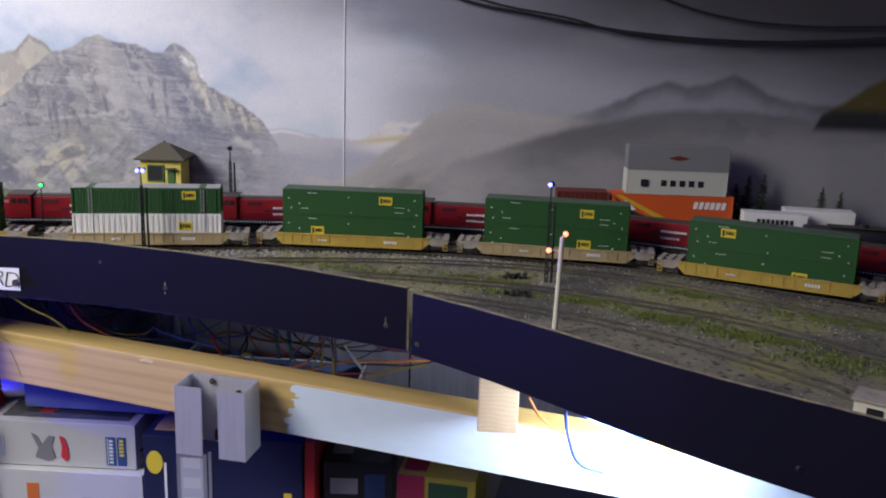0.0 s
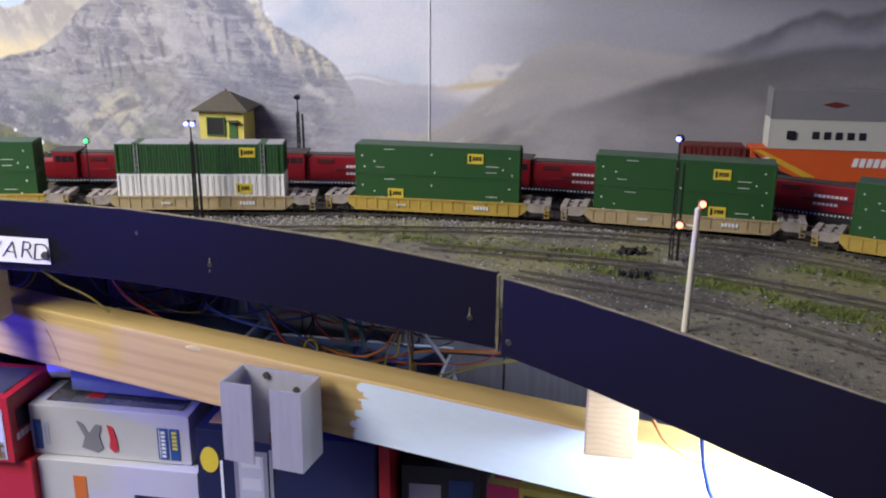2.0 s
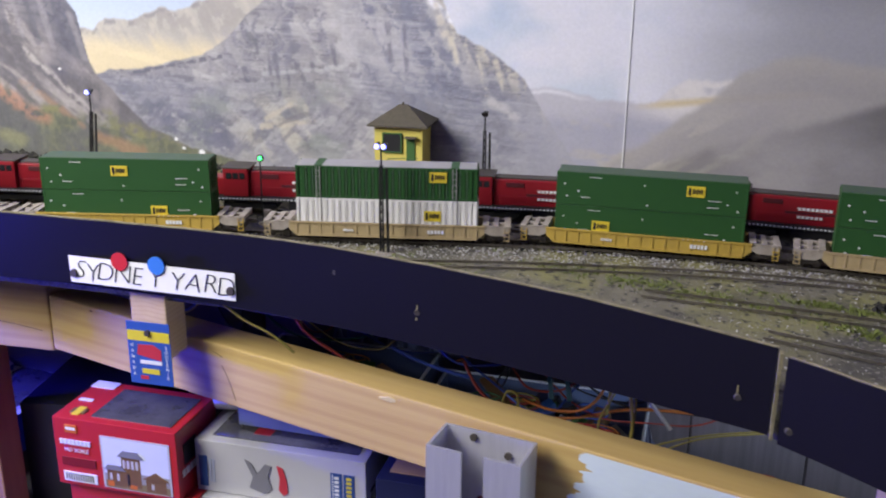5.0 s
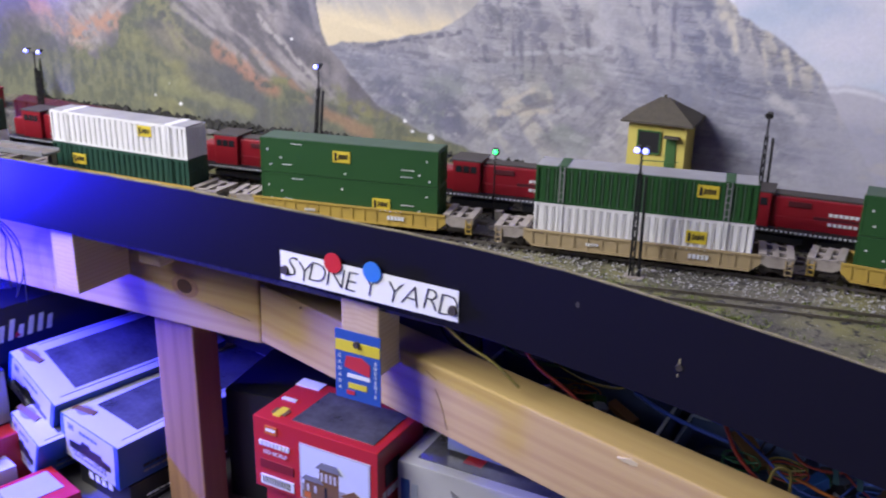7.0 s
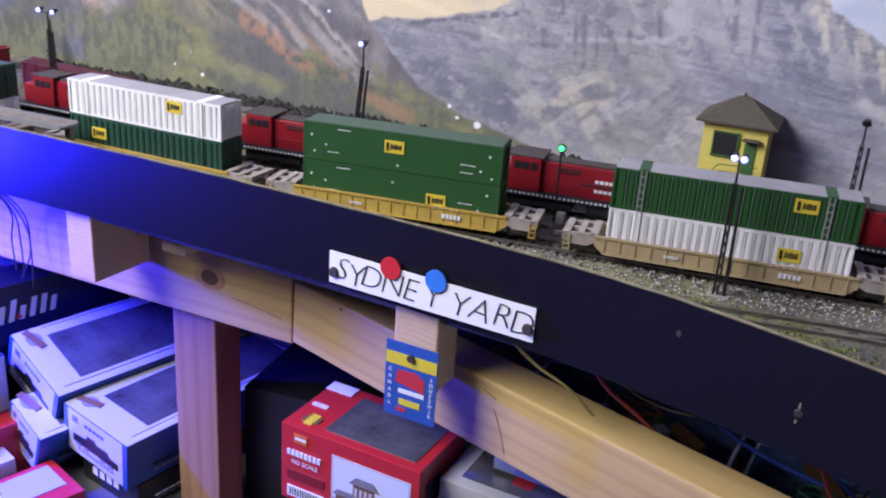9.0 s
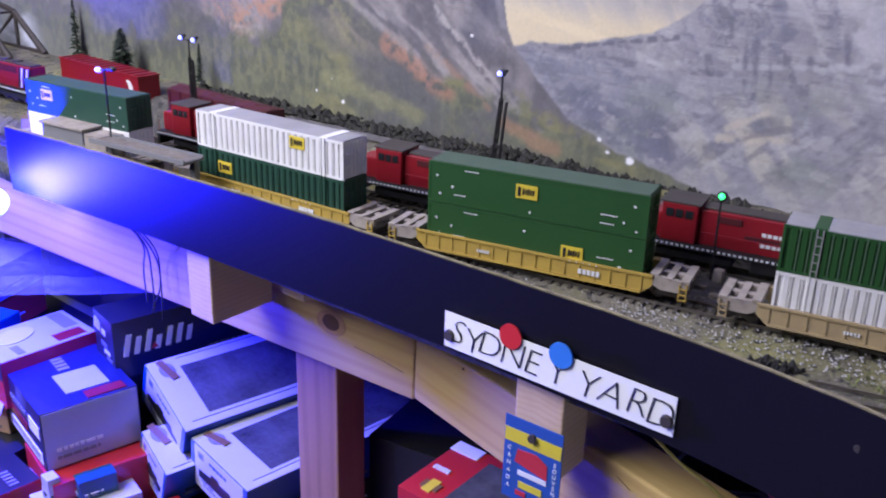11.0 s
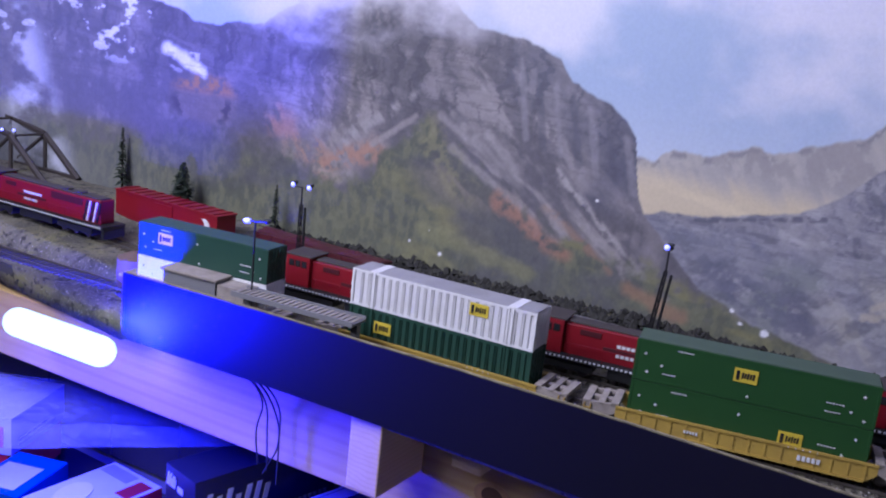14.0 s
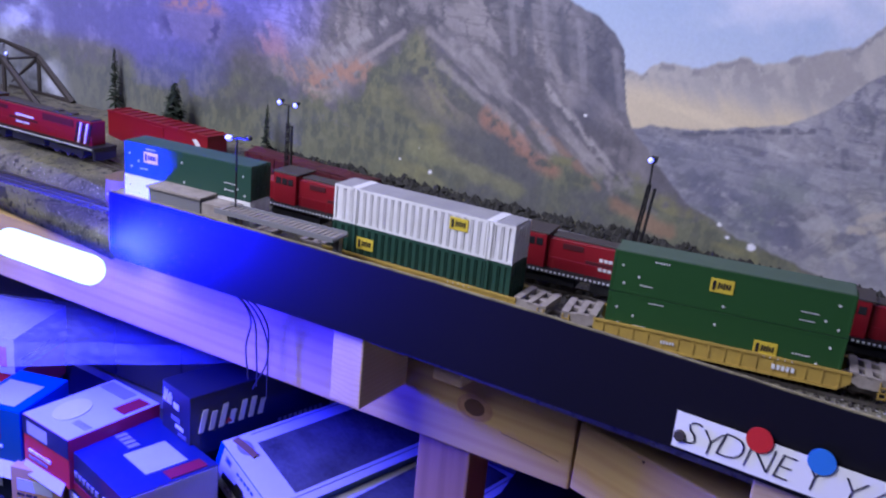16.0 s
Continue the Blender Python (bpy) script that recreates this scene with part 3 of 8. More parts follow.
    fx, fz = zip((-3.2, 1.29), (-1.8, 1.30), (-1.6, 1.305), (-1.50, 1.335), (-1.40, 1.338), (-1.33, 1.333), (-1.27, 1.314), (-1.22, 1.307), (-1.175, 1.345), (-1.118, 1.402), (-1.09, 1.384), (-1.03, 1.345), (-0.97, 1.318),
                 (-0.90, 1.292), (-0.84, 1.28), (-0.80, 1.275), (-0.6, 1.24))
    forest_line = np.interp(x, fx, fz)
    forest = smoothstep(0.010, -0.020, z - forest_line + 0.05 * (rock - 0.5) + 0.03 * (fine - 0.5))
    trees = fbm(x * 150, z * 75, 4, 109)
    green = blend(np.zeros_like(c) + np.array((0.158, 0.164, 0.104)), (0.108, 0.116, 0.088), smoothstep(0.40, 0.64, trees))
    green = blend(green, (0.215, 0.210, 0.105), smoothstep(0.44, 0.62, fbm(x * 13 + 10 * z, z * 34, 5, 113)) * smoothstep(-1.25, -1.05, x) * 0.9)
    green = blend(green, (0.105, 0.105, 0.112), smoothstep(0.46, 0.66, fbm(x * 9 + 3, z * 13, 4, 115)) * 0.8)
    green = blend(green, (0.16, 0.16, 0.10), smoothstep(0.56, 0.66, trees) * smoothstep(1.26, 1.22, z) * 0.6)
    green = blend(green, (0.24, 0.215, 0.17), smoothstep(0.53, 0.66, diag) * smoothstep(1.28, 1.33, z) * smoothstep(-1.15, -1.05, x) * 0.8)
    b = b * (1 - forest[..., None]) + green * forest[..., None]
    b = blend(b, (0.36, 0.335, 0.31), streak(x, z, (-1.045, 1.372), (-0.885, 1.278), 0.012, 119) * smoothstep(0.36, 0.60, diag) * 0.5)
    b = blend(b, (0.38, 0.355, 0.33), streak(x, z, (-0.954, 1.357), (-0.846, 1.265), 0.007, 121) * smoothstep(0.30, 0.60, fine) * (1 - 0.7 * smoothstep(1.30, 1.265, z)) * 0.8)
    b = blend(b, (0.30, 0.28, 0.26), streak(x, z, (-1.08, 1.36), (-0.99, 1.31), 0.008, 122) * 0.7)
    b = blend(b, (0.37, 0.195, 0.125), streak(x, z, (-1.013, 1.312), (-0.935, 1.270), 0.017, 123) * smoothstep(0.30, 0.62, fine) * 0.62)
    b = blend(b, (0.26, 0.17, 0.11), streak(x, z, (-0.96, 1.315), (-0.88, 1.262), 0.008, 124) * smoothstep(0.36, 0.56, fine) * 0.7)
    b = blend(b, (0.28, 0.18, 0.11), streak(x, z, (-0.86, 1.250), (-0.80, 1.230), 0.012, 125) * 0.75)
    snow = smoothstep(0.62, 0.68, fbm(x * 34, z * 60, 4, 127)) * smoothstep(1.38, 1.43, z) * smoothstep(-1.40, -1.50, x)
    b = blend(b, (0.72, 0.73, 0.76), np.maximum(snow, streak(x, z, (-1.52, 1.425), (-1.455, 1.400), 0.012, 128)))
    b = blend(b, (0.07, 0.068, 0.08), smoothstep(0.57, 0.68, crack) * (1 - forest) * smoothstep(1.33, 1.38, z) * 0.3)
    for k in range(12):
        f = k / 11
        tone = (0.34, 0.315, 0.295) if k % 2 else (0.115, 0.11, 0.118)
        b = blend(b, tone, streak(x, z, (-1.108 + 0.085 * f, 1.388 + 0.012 * math.sin(7 * f)), (-0.998 + 0.075 * f, 1.338 - 0.055 * f * (1 - 0.3 * (k % 3))), 0.0075, 160 + k) * smoothstep(0.32, 0.60, diag) * 0.5)
    for k in range(7):
        cx = -1.01 + 0.021 * k
        b = blend(b, (0.10, 0.10, 0.122) if k % 2 else (0.27, 0.258, 0.265), streak(x, z, (cx, 1.468 - 0.011 * k), (cx + 0.016, 1.385 - 0.006 * k), 0.0055, 180 + k) * 0.55)
    b = blend(b, (0.23, 0.232, 0.12), streak(x, z, (-1.108, 1.262), (-0.975, 1.240), 0.014, 191) * 0.65)
    b = blend(b, (0.215, 0.21, 0.115), streak(x, z, (-1.110, 1.375), (-1.065, 1.315), 0.026, 192) * smoothstep(0.35, 0.6, fine) * 0.6)
    b = blend(b, (0.33, 0.30, 0.28), streak(x, z, (-1.189, 1.348), (-1.132, 1.390), 0.006, 193) * 0.6)
    # Haze put into the colour: a tenth brighter, bluer towards the far left.
    b = b * 1.10 * (0.70 + 0.30 * fine[..., None] + 0.12 * speck[..., None] + 0.16 * chip[..., None])
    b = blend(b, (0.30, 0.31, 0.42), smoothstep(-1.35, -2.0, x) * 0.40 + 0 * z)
    c = c * (1 - m[..., None]) + b * m[..., None]
    puff = fbm(x * 9, z * 15, 6, 131)
    c = blend(c, (0.70, 0.68, 0.72), smoothstep(1.452, 1.53, z + 0.15 * (puff - 0.5)) * smoothstep(-1.46, -1.34, x) * smoothstep(-1.01, -1.10, x) * 0.9)
    c = blend(c, (0.68, 0.70, 0.80), smoothstep(0.07, 0.0, abs(x + 1.83 + 0.4 * (z - 1.4)) - 0.03 * puff) * smoothstep(0.42, 0.60, puff) * 0.85)
    for px, pz, r in ((-0.718, 1.236, 0.0050), (-0.742, 1.241, 0.0032), (-0.752, 1.252, 0.0026), (-1.083, 1.237, 0.0032), (-0.905, 1.334, 0.0020), (-1.125, 1.245, 0.0018), (-1.10, 1.262, 0.0015)):
        c = blend(c, (0.82, 0.82, 0.80), smoothstep(r, r * 0.6, np.hypot(x - px, (z - pz) * 1.2) + 0.004 * (fine - 0.5)))
    # The whole sheet gets darker towards its upper right.
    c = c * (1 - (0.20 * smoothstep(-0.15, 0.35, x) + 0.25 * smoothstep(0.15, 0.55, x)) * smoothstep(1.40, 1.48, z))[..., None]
    return np.clip(c, 0.01, 0.88)


def mural_material():
    m = bpy.data.materials.new("printed_mural_paper")
    m.use_nodes = True
    t = m.node_tree
    bsdf = t.nodes["Principled BSDF"]
    bsdf.inputs["Roughness"].default_value = 0.42
    bsdf.inputs["Specular IOR Level"].default_value = 0.35
    col = t.nodes.new("ShaderNodeAttribute")
    col.attribute_name = "print"
    co = t.nodes.new("ShaderNodeTexCoord")
    n = t.nodes.new("ShaderNodeTexNoise")
    n.inputs["Scale"].default_value, n.inputs["Detail"].default_value, n.inputs["Roughness"].default_value = 260, 4, 0.7
    t.links.new(co.outputs["Object"], n.inputs["Vector"])
    mr = t.nodes.new("ShaderNodeMapRange")
    mr.inputs[1].default_value, mr.inputs[2].default_value, mr.inputs[3].default_value, mr.inputs[4].default_value = 0.3, 0.7, 0.95, 1.05
    t.links.new(n.outputs[0], mr.inputs[0])
    mul = t.nodes.new("ShaderNodeVectorMath")
    mul.operation = "MULTIPLY"
    t.links.new(col.outputs["Color"], mul.inputs[0])
    t.links.new(mr.outputs[0], mul.inputs[1])
    t.links.new(mul.outputs[0], bsdf.inputs["Base Color"])
    wave = t.nodes.new("ShaderNodeTexNoise")
    wave.inputs["Scale"].default_value = 5
    t.links.new(co.outputs["Object"], wave.inputs["Vector"])
    b = t.nodes.new("ShaderNodeBump")
    b.inputs["Strength"].default_value, b.inputs["Distance"].default_value = 0.25, 0.01
    t.links.new(wave.outputs[0], b.inputs["Height"])
    t.links.new(b.outputs[0], bsdf.inputs["Normal"])
    return m


def mural_sheet(name, x0, x1, z0, z1, step, mat, label):
    nx, nz = int((x1 - x0) / step) + 1, int((z1 - z0) / step) + 1
    x, z = np.meshgrid(np.linspace(x0, x1, nx), np.linspace(z0, z1, nz))
    me = bpy.data.meshes.new(name)
    idx = np.arange(nx * nz).reshape(nz, nx)
    faces = np.stack([idx[:-1, :-1], idx[:-1, 1:], idx[1:, 1:], idx[1:, :-1]], -1).reshape(-1, 4)
    me.vertices.add(nx * nz)
    me.vertices.foreach_set("co", np.stack([x, wall_y(x), z], -1).ravel())
    me.loops.add(faces.size)
    me.loops.foreach_set("vertex_index", faces.ravel())
    me.polygons.add(len(faces))
    me.polygons.foreach_set("loop_start", np.arange(len(faces)) * 4)
    me.update(calc_edges=True)
    attr = me.color_attributes.new("print", "FLOAT_COLOR", "POINT")
    rgba = np.ones((nz, nx, 4))
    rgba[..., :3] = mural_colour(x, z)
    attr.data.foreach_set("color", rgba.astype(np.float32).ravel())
    me.materials.append(mat)
    return tagged(new(name, me), label, "mural", kind="structure")


MURAL = mural_material()
SEAM_X = -0.198
mural_sheet("backdrop_west", -2.5, SEAM_X, 1.18, 1.60, 0.0015, MURAL, "printed mountain mural with grey massif and forested slopes")
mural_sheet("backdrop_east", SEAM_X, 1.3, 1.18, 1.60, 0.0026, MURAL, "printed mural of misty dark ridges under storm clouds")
y = wall_y(SEAM_X)
tagged(part("trim_seam", box(SEAM_X - 0.0010, SEAM_X + 0.0004, y - 0.0011, y + 0.0005, 1.17, 1.66, 0.0003), PRINTWHITE), "thin white edge where two mural sheets meet", "trim", kind="structure")


# ---- the layout's deck, fascia and framing ----
FASCIA = [(-1.213, 0.958), (-1.05, 0.968), (-0.85, 0.975), (-0.66, 0.977), (-0.495, 0.977), (-0.40, 0.966), (-0.316, 0.949), (-0.20, 0.922), (-0.115, 0.898), (-0.052, 0.878)]
FASCIA_EAST = [(-0.046, 0.871), (0.0, 0.843), (0.06, 0.800), (0.13, 0.745), (0.21, 0.686), (0.31, 0.625), (0.50, 0.515)]


def fascia_strip(name, line, top, bottom, label):
    """A bent hardboard strip: dark painted face and back, raw edge on top."""
    xs, ys = zip(*line)
    n = 60
    px = np.linspace(xs[0], xs[-1], n)
    py = np.interp(px, xs, ys)
    k = np.ones(7) / 7
    py = np.convolve(np.r_[[2 * py[0] - py[3 - i] for i in range(3)], py, [2 * py[-1] - py[-2 - i] for i in range(3)]], k, "valid")
    whole = thing(name, Matrix(), label, "fascia", kind="structure")
    for piece, d0, d1, zt, zb, mat in (("face_panel", 0.0, 0.0040, -0.0008, 0, NAVYFASCIA), ("top_edge", 0.0011, 0.0031, 0.0001, None, EDGE)):
        bm = bmesh.new()
        rows = []
        for i in range(n):
            t = Vector((px[min(i + 1, n - 1)] - px[max(i - 1, 0)], py[min(i + 1, n - 1)] - py[max(i - 1, 0)], 0)).normalized()
            nrm = Vector((-t.y, t.x, 0))
            z1 = float(np.interp(px[i], *zip(*top))) + zt + 0.0006 * noise.noise((px[i] * 60, 0, 0))
            z0 = float(np.interp(px[i], *zip(*bottom))) if zb is not None else z1 - 0.0018
            p = Vector((px[i], py[i], 0))
            rows.append([bm.verts.new(p + nrm * d + Vector((0, 0, z))) for d, z in ((d0, z0), (d0, z1), (d1, z1), (d1, z0))])
        for a, b in zip(rows, rows[1:]):
            for q in range(4):
                bm.faces.new((a[q], a[(q + 1) % 4], b[(q + 1) % 4], b[q]))
        bm.faces.new(rows[0]), bm.faces.new(rows[-1])
        part(piece, bm, mat, whole)
    return whole


fascia_strip("fascia_west", FASCIA, [(-1.21, 1.244), (-0.75, 1.2505), (-0.4, 1.2525), (-0.2, 1.251), (-0.05, 1.2455)],
             [(-1.21, 1.179), (-0.66, 1.187), (-0.4, 1.182), (-0.05, 1.182)], "bent strip of dark navy painted hardboard with raw top edge")
fascia_strip("fascia_east", FASCIA_EAST, [(-0.05, 1.243), (0.5, 1.243)], [(-0.05, 1.180), (0.5, 1.165)], "bent strip of dark navy painted hardboard")

GROUND = 1.200


def deck_front(x):
    line = [(-2.9, 1.06), (-1.6, 1.03), (-1.235, 1.0), (-1.215, 0.968)] + [(a, b + 0.008) for a, b in FASCIA + FASCIA_EAST] + [(1.3, 0.4)]
    return np.interp(x, *zip(*line))


def ground_height(x, y):
    h = GROUND + 0.004 * (fbm(x * 9, y * 9, 4, 201) - 0.5) + 0.0022 * (fbm(x * 90, y * 90, 3, 203) - 0.5)
    front = y - deck_front(x)
    back = wall_y(x) - y
    h = h + 0.020 * smoothstep(0.105, 0.075, back) * smoothstep(0.10, -0.05, x)
    h = h - 0.05 * smoothstep(0.05, 0.0, front) * smoothstep(-1.225, -1.27, x)
    return h


def ground_material():
    m = material("ballast_and_dirt_ground", (0.245, 0.225, 0.155), 0.95, second=(0.090, 0.082, 0.057), scale=26, amount=1.1, bump=0.9, bump_scale=420, fine=330)
    t = m.node_tree
    bsdf = t.nodes["Principled BSDF"]
    old = bsdf.inputs["Base Color"].links[0].from_socket
    co = t.nodes.new("ShaderNodeTexCoord")

    def layer(colour, scale, low, high, source, seed):
        n = t.nodes.new("ShaderNodeTexNoise")
        n.noise_dimensions = "4D"
        n.inputs["Scale"].default_value, n.inputs["Detail"].default_value, n.inputs["W"].default_value = scale, 4, seed
        t.links.new(co.outputs["Object"], n.inputs["Vector"])
        mr = t.nodes.new("ShaderNodeMapRange")
        mr.inputs[1].default_value, mr.inputs[2].default_value = low, high
        t.links.new(n.outputs[0], mr.inputs[0])
        mix = t.nodes.new("ShaderNodeMix")
        mix.data_type = "RGBA"
        t.links.new(mr.outputs[0], mix.inputs[0])
        t.links.new(source, mix.inputs[6])
        mix.inputs[7].default_value = (*colour, 1)
        return mix.outputs[2]

    s = layer((0.215, 0.205, 0.075), 13, 0.46, 0.60, old, 1.0)
    s = layer((0.078, 0.073, 0.060), 8, 0.50, 0.62, s, 3.0)
    s = layer((0.032, 0.030, 0.026), 120, 0.54, 0.64, s, 8.0)
    s = layer((0.24, 0.22, 0.17), 300, 0.57, 0.68, s, 2.0)
    s = layer((0.60, 0.58, 0.53), 420, 0.65, 0.71, s, 5.0)
    t.links.new(s, bsdf.inputs["Base Color"])
    return m


DIRT = ground_material()


def build_deck():
    nx, ny = 640, 90
    xs = np.linspace(-2.9, 1.3, nx)
    x = np.repeat(xs[None], ny, 0)
    f = np.linspace(0, 1, ny)[:, None]
    y0, y1 = deck_front(xs)[None], wall_y(xs)[None] - 0.001
    y = y0 + (y1 - y0) * f
    z = ground_height(x, y)
    me = bpy.data.meshes.new("ground")
    co = np.concatenate([np.stack([x, y, z], -1).reshape(-1, 3), np.stack([xs, y0[0], 0 * xs + 1.178], -1), np.stack([xs, y1[0], 0 * xs + 1.178], -1)])
    idx = np.arange(nx * ny).reshape(ny, nx)
    quads = [np.stack([idx[:-1, :-1], idx[:-1, 1:], idx[1:, 1:], idx[1:, :-1]], -1).reshape(-1, 4)]
    a, b = np.arange(nx) + nx * ny, np.arange(nx) + nx * ny + nx
    quads.append(np.stack([a[:-1], a[1:], idx[0, 1:], idx[0, :-1]], -1))
    quads.append(np.stack([b[:-1], b[1:], a[1:], a[:-1]], -1))
    me.from_pydata(co.tolist(), [], np.concatenate(quads).tolist())
    me.materials.append(DIRT)
    for p in me.polygons:
        p.use_smooth = True
    return tagged(new("ground", me), "scenicked ballast and dirt ground of the model yard", "ground", kind="structure")


build_deck()


def board(name, a, b, half, z0, z1, mat, label, category, z_drop=0.0, bevel=0.002):
    """A sawn board whose front face runs from a to b in plan; half: its thickness behind that face."""
    a, b = Vector((*a, 0)), Vector((*b, 0))
    d = b - a
    yaw = math.degrees(math.atan2(d.y, d.x))
    pitch = math.degrees(math.atan2(z_drop, d.length))
    ob = part(name, box(0, d.length, 0, half, z0, z1, bevel), mat)
    ob.matrix_world = pose(a.x, a.y, 0, 0, 0, yaw) @ Matrix.Translation((0, 0, z0)) @ pose(0, 0, 0, 0, pitch, 0) @ Matrix.Translation((0, 0, -z0))
    return tagged(ob, label, category)


board("support_beam", (-2.3, 0.965), (-0.764, 1.062), 0.038, 1.068, 1.146, PINE, "pine framing beam with knots under the deck", "beam")
board("support_beam", (-0.762, 1.060), (0.62, 0.775), 0.038, 1.072, 1.134, PINE, "pine framing beam, partly brushed with white paint", "beam", z_drop=0.045)


# ---- the standing double-stack train ----
def emp_logo(parent, x, z, y, w=0.017, h=0.0105):
    """A yellow rectangle with a dark mark, no letters."""
    part("logo_plate", box(x - w / 2, x + w / 2, y - 0.0004, y + 0.0003, z - h / 2, z + h / 2), LOGOYELLOW, parent, "yellow logo plate with dark mark")
    bm = box(x - w * 0.40, x - w * 0.27, y - 0.0008, y, z - h * 0.34, z + h * 0.34)
    for k, tall in enumerate((0.26, 0.20, 0.26, 0.20, 0.24)):
        q = x - w * 0.18 + k * w * 0.115
        prism([(q, z - h * tall + h * 0.05), (q + w * 0.07, z - h * tall + h * 0.05), (q + w * 0.09, z + h * tall), (q + w * 0.02, z + h * tall)], y - 0.0008, y, bm)
    part("logo_mark", bm, LOGOBLACK, parent)


def container(name, length, height, mat, ribbed, m, label, logo=None, roof=None, marks=True, ribs=22, width=0.0295):
    """A container: body with panel ribs or smooth sides, corner posts, roof, doors. Origin at its front lower left corner, front face at y 0."""
    c = thing(name, m, label, "container", "double-stacked containers")
    L, H, W = length, height, width
    if ribbed:
        n, side = ribs, []
        for i in range(n):
            x = 0.004 + (L - 0.008) * (i + 0.5) / n
            w = (L - 0.008) / n
            side += [(x - w * 0.34, 0.0011), (x - w * 0.26, 0.0), (x + w * 0.26, 0.0), (x + w * 0.34, 0.0011)]
        plan = [(0.0008, 0.0011)] + side + [(L - 0.0008, 0.0011)]
        plan += [(x, W - y) for x, y in reversed(plan)]
        bm = bmesh.new()
        low, top = [bm.verts.new((x, y, 0.0006)) for x, y in plan], [bm.verts.new((x, y, H - 0.0006)) for x, y in plan]
        bm.faces.new(low), bm.faces.new(top)
        for i in range(len(plan)):
            k = (i + 1) % len(plan)
            bm.faces.new((low[i], low[k], top[k], top[i]))
    else:
        bm = box(0.0004, L - 0.0004, 0.0000, W - 0.0004, 0.0004, H - 0.0006, 0.0004)
    part("body", bm, mat, c)
    bm = bmesh.new()
    for x in (0.0, L - 0.0022):
        for y in (-0.0003, W - 0.0019):
            box(x, x + 0.0022, y, y + 0.0022, 0, H, 0.0003, bm=bm)
    for y in (-0.0002, W - 0.0012):
        box(0.002, L - 0.002, y, y + 0.0014, H - 0.0024, H - 0.0002, bm=bm)
        box(0.002, L - 0.002, y, y + 0.0014, 0.0, 0.002, bm=bm)
    for x in (L * 0.125, L * 0.875) if ribbed else ():
        box(x - 0.0011, x + 0.0011, -0.0005, 0.001, 0.0, H, bm=bm)
    part("frame", bm, mat, c)
    if ribbed and logo:
        for x in (L * 0.125, L * 0.875):
            bm = box(x - 0.0022, x - 0.0015, -0.0011, 0.0004, 0.0, H)
            box(x + 0.0015, x + 0.0022, -0.0011, 0.0004, 0.0, H, bm=bm)
            for k in range(5):
                box(x - 0.0015, x + 0.0015, -0.0009, 0.0002, H * (0.12 + 0.18 * k), H * (0.12 + 0.18 * k) + 0.0006, bm=bm)
            part("ladder_post", bm, ROOFGREY if mat is GREEN else mat, c, "pale upright lifting post")
    if ribbed and logo:
        rib = box(-0.0004, 0.0004, -0.0003, 0.0014, 0.0008, H - 0.0008)
        first = None
        for i in range(1, ribs):
            x = 0.004 + (L - 0.008) * i / ribs
            if first is None:
                first = ob = part("side_rib", rib, RIBGREEN if mat is GREEN else mat, c)
            else:
                ob = new("side_rib", first.data)
                ob.parent = c
            ob.location = (x, 0, 0)
    if ribbed and roof and roof is not mat:
        for x in (L * 0.125, L * 0.875):
            part("roof_band", box(x - 0.004, x + 0.004, 0.0004, W - 0.0004, H - 0.0004, H + 0.0008), mat, c, "painted band across the roof")
    part("roof", box(0.001, L - 0.001, 0.0006, W - 0.0006, H - 0.0006, H + 0.0005, 0.0003), roof or (DUSTGREEN if mat is GREEN else mat), c, "flat panel roof")
    bm = bmesh.new()
    for y in (0.0075, 0.0125, 0.017, 0.022):
        rod((L + 0.0006, y, 0.002), (L + 0.0006, y, H - 0.002), 0.0005, bm, 6)
    for z in (H * 0.3, H * 0.62):
        box(L - 0.0004, L + 0.0008, 0.004, 0.012, z, z + 0.0012, bm=bm)
        box(L - 0.0004, L + 0.0008, 0.0165, 0.0245, z, z + 0.0012, bm=bm)
    part("door_bar", bm, mat, c)
    if logo:
        emp_logo(c, logo[0], logo[1], -0.0004)
    if marks:
        rnd = random.Random(int(L * 1e5 + (logo[0] if logo else 0) * 1e4))
        bm = bmesh.new()
        for fx, fz in ((0.045, 0.66), (0.06, 0.25), (0.47, 0.72), (0.49, 0.12), (0.90, 0.30), (0.94, 0.70), (0.12, 0.46), (0.955, 0.12)):
            x, z = fx * L, fz * H + rnd.uniform(-0.001, 0.001)
            box(x - 0.0011, x + 0.0011, -0.0007, 0.0004, z - 0.00028, z + 0.00028, bm=bm)
            box(x - 0.00028, x + 0.00028, -0.0007, 0.0004, z - 0.0011, z + 0.0011, bm=bm)
        for fx, fz, w in ((0.18, 0.86, 0.012), (0.80, 0.40, 0.013), (0.80, 0.20, 0.011), (0.13, 0.24, 0.010)):
            for k in range(6):
                x = fx * L + k * w / 6
                box(x, x + w / 6 * 0.62, -0.0005, 0.0004, fz * H, fz * H + 0.0008, bm=bm)
        part("stencil_mark", bm, PRINTWHITE, c, "white stencil marks and short bars of lettering")["kind"] = "stuff"
    return c


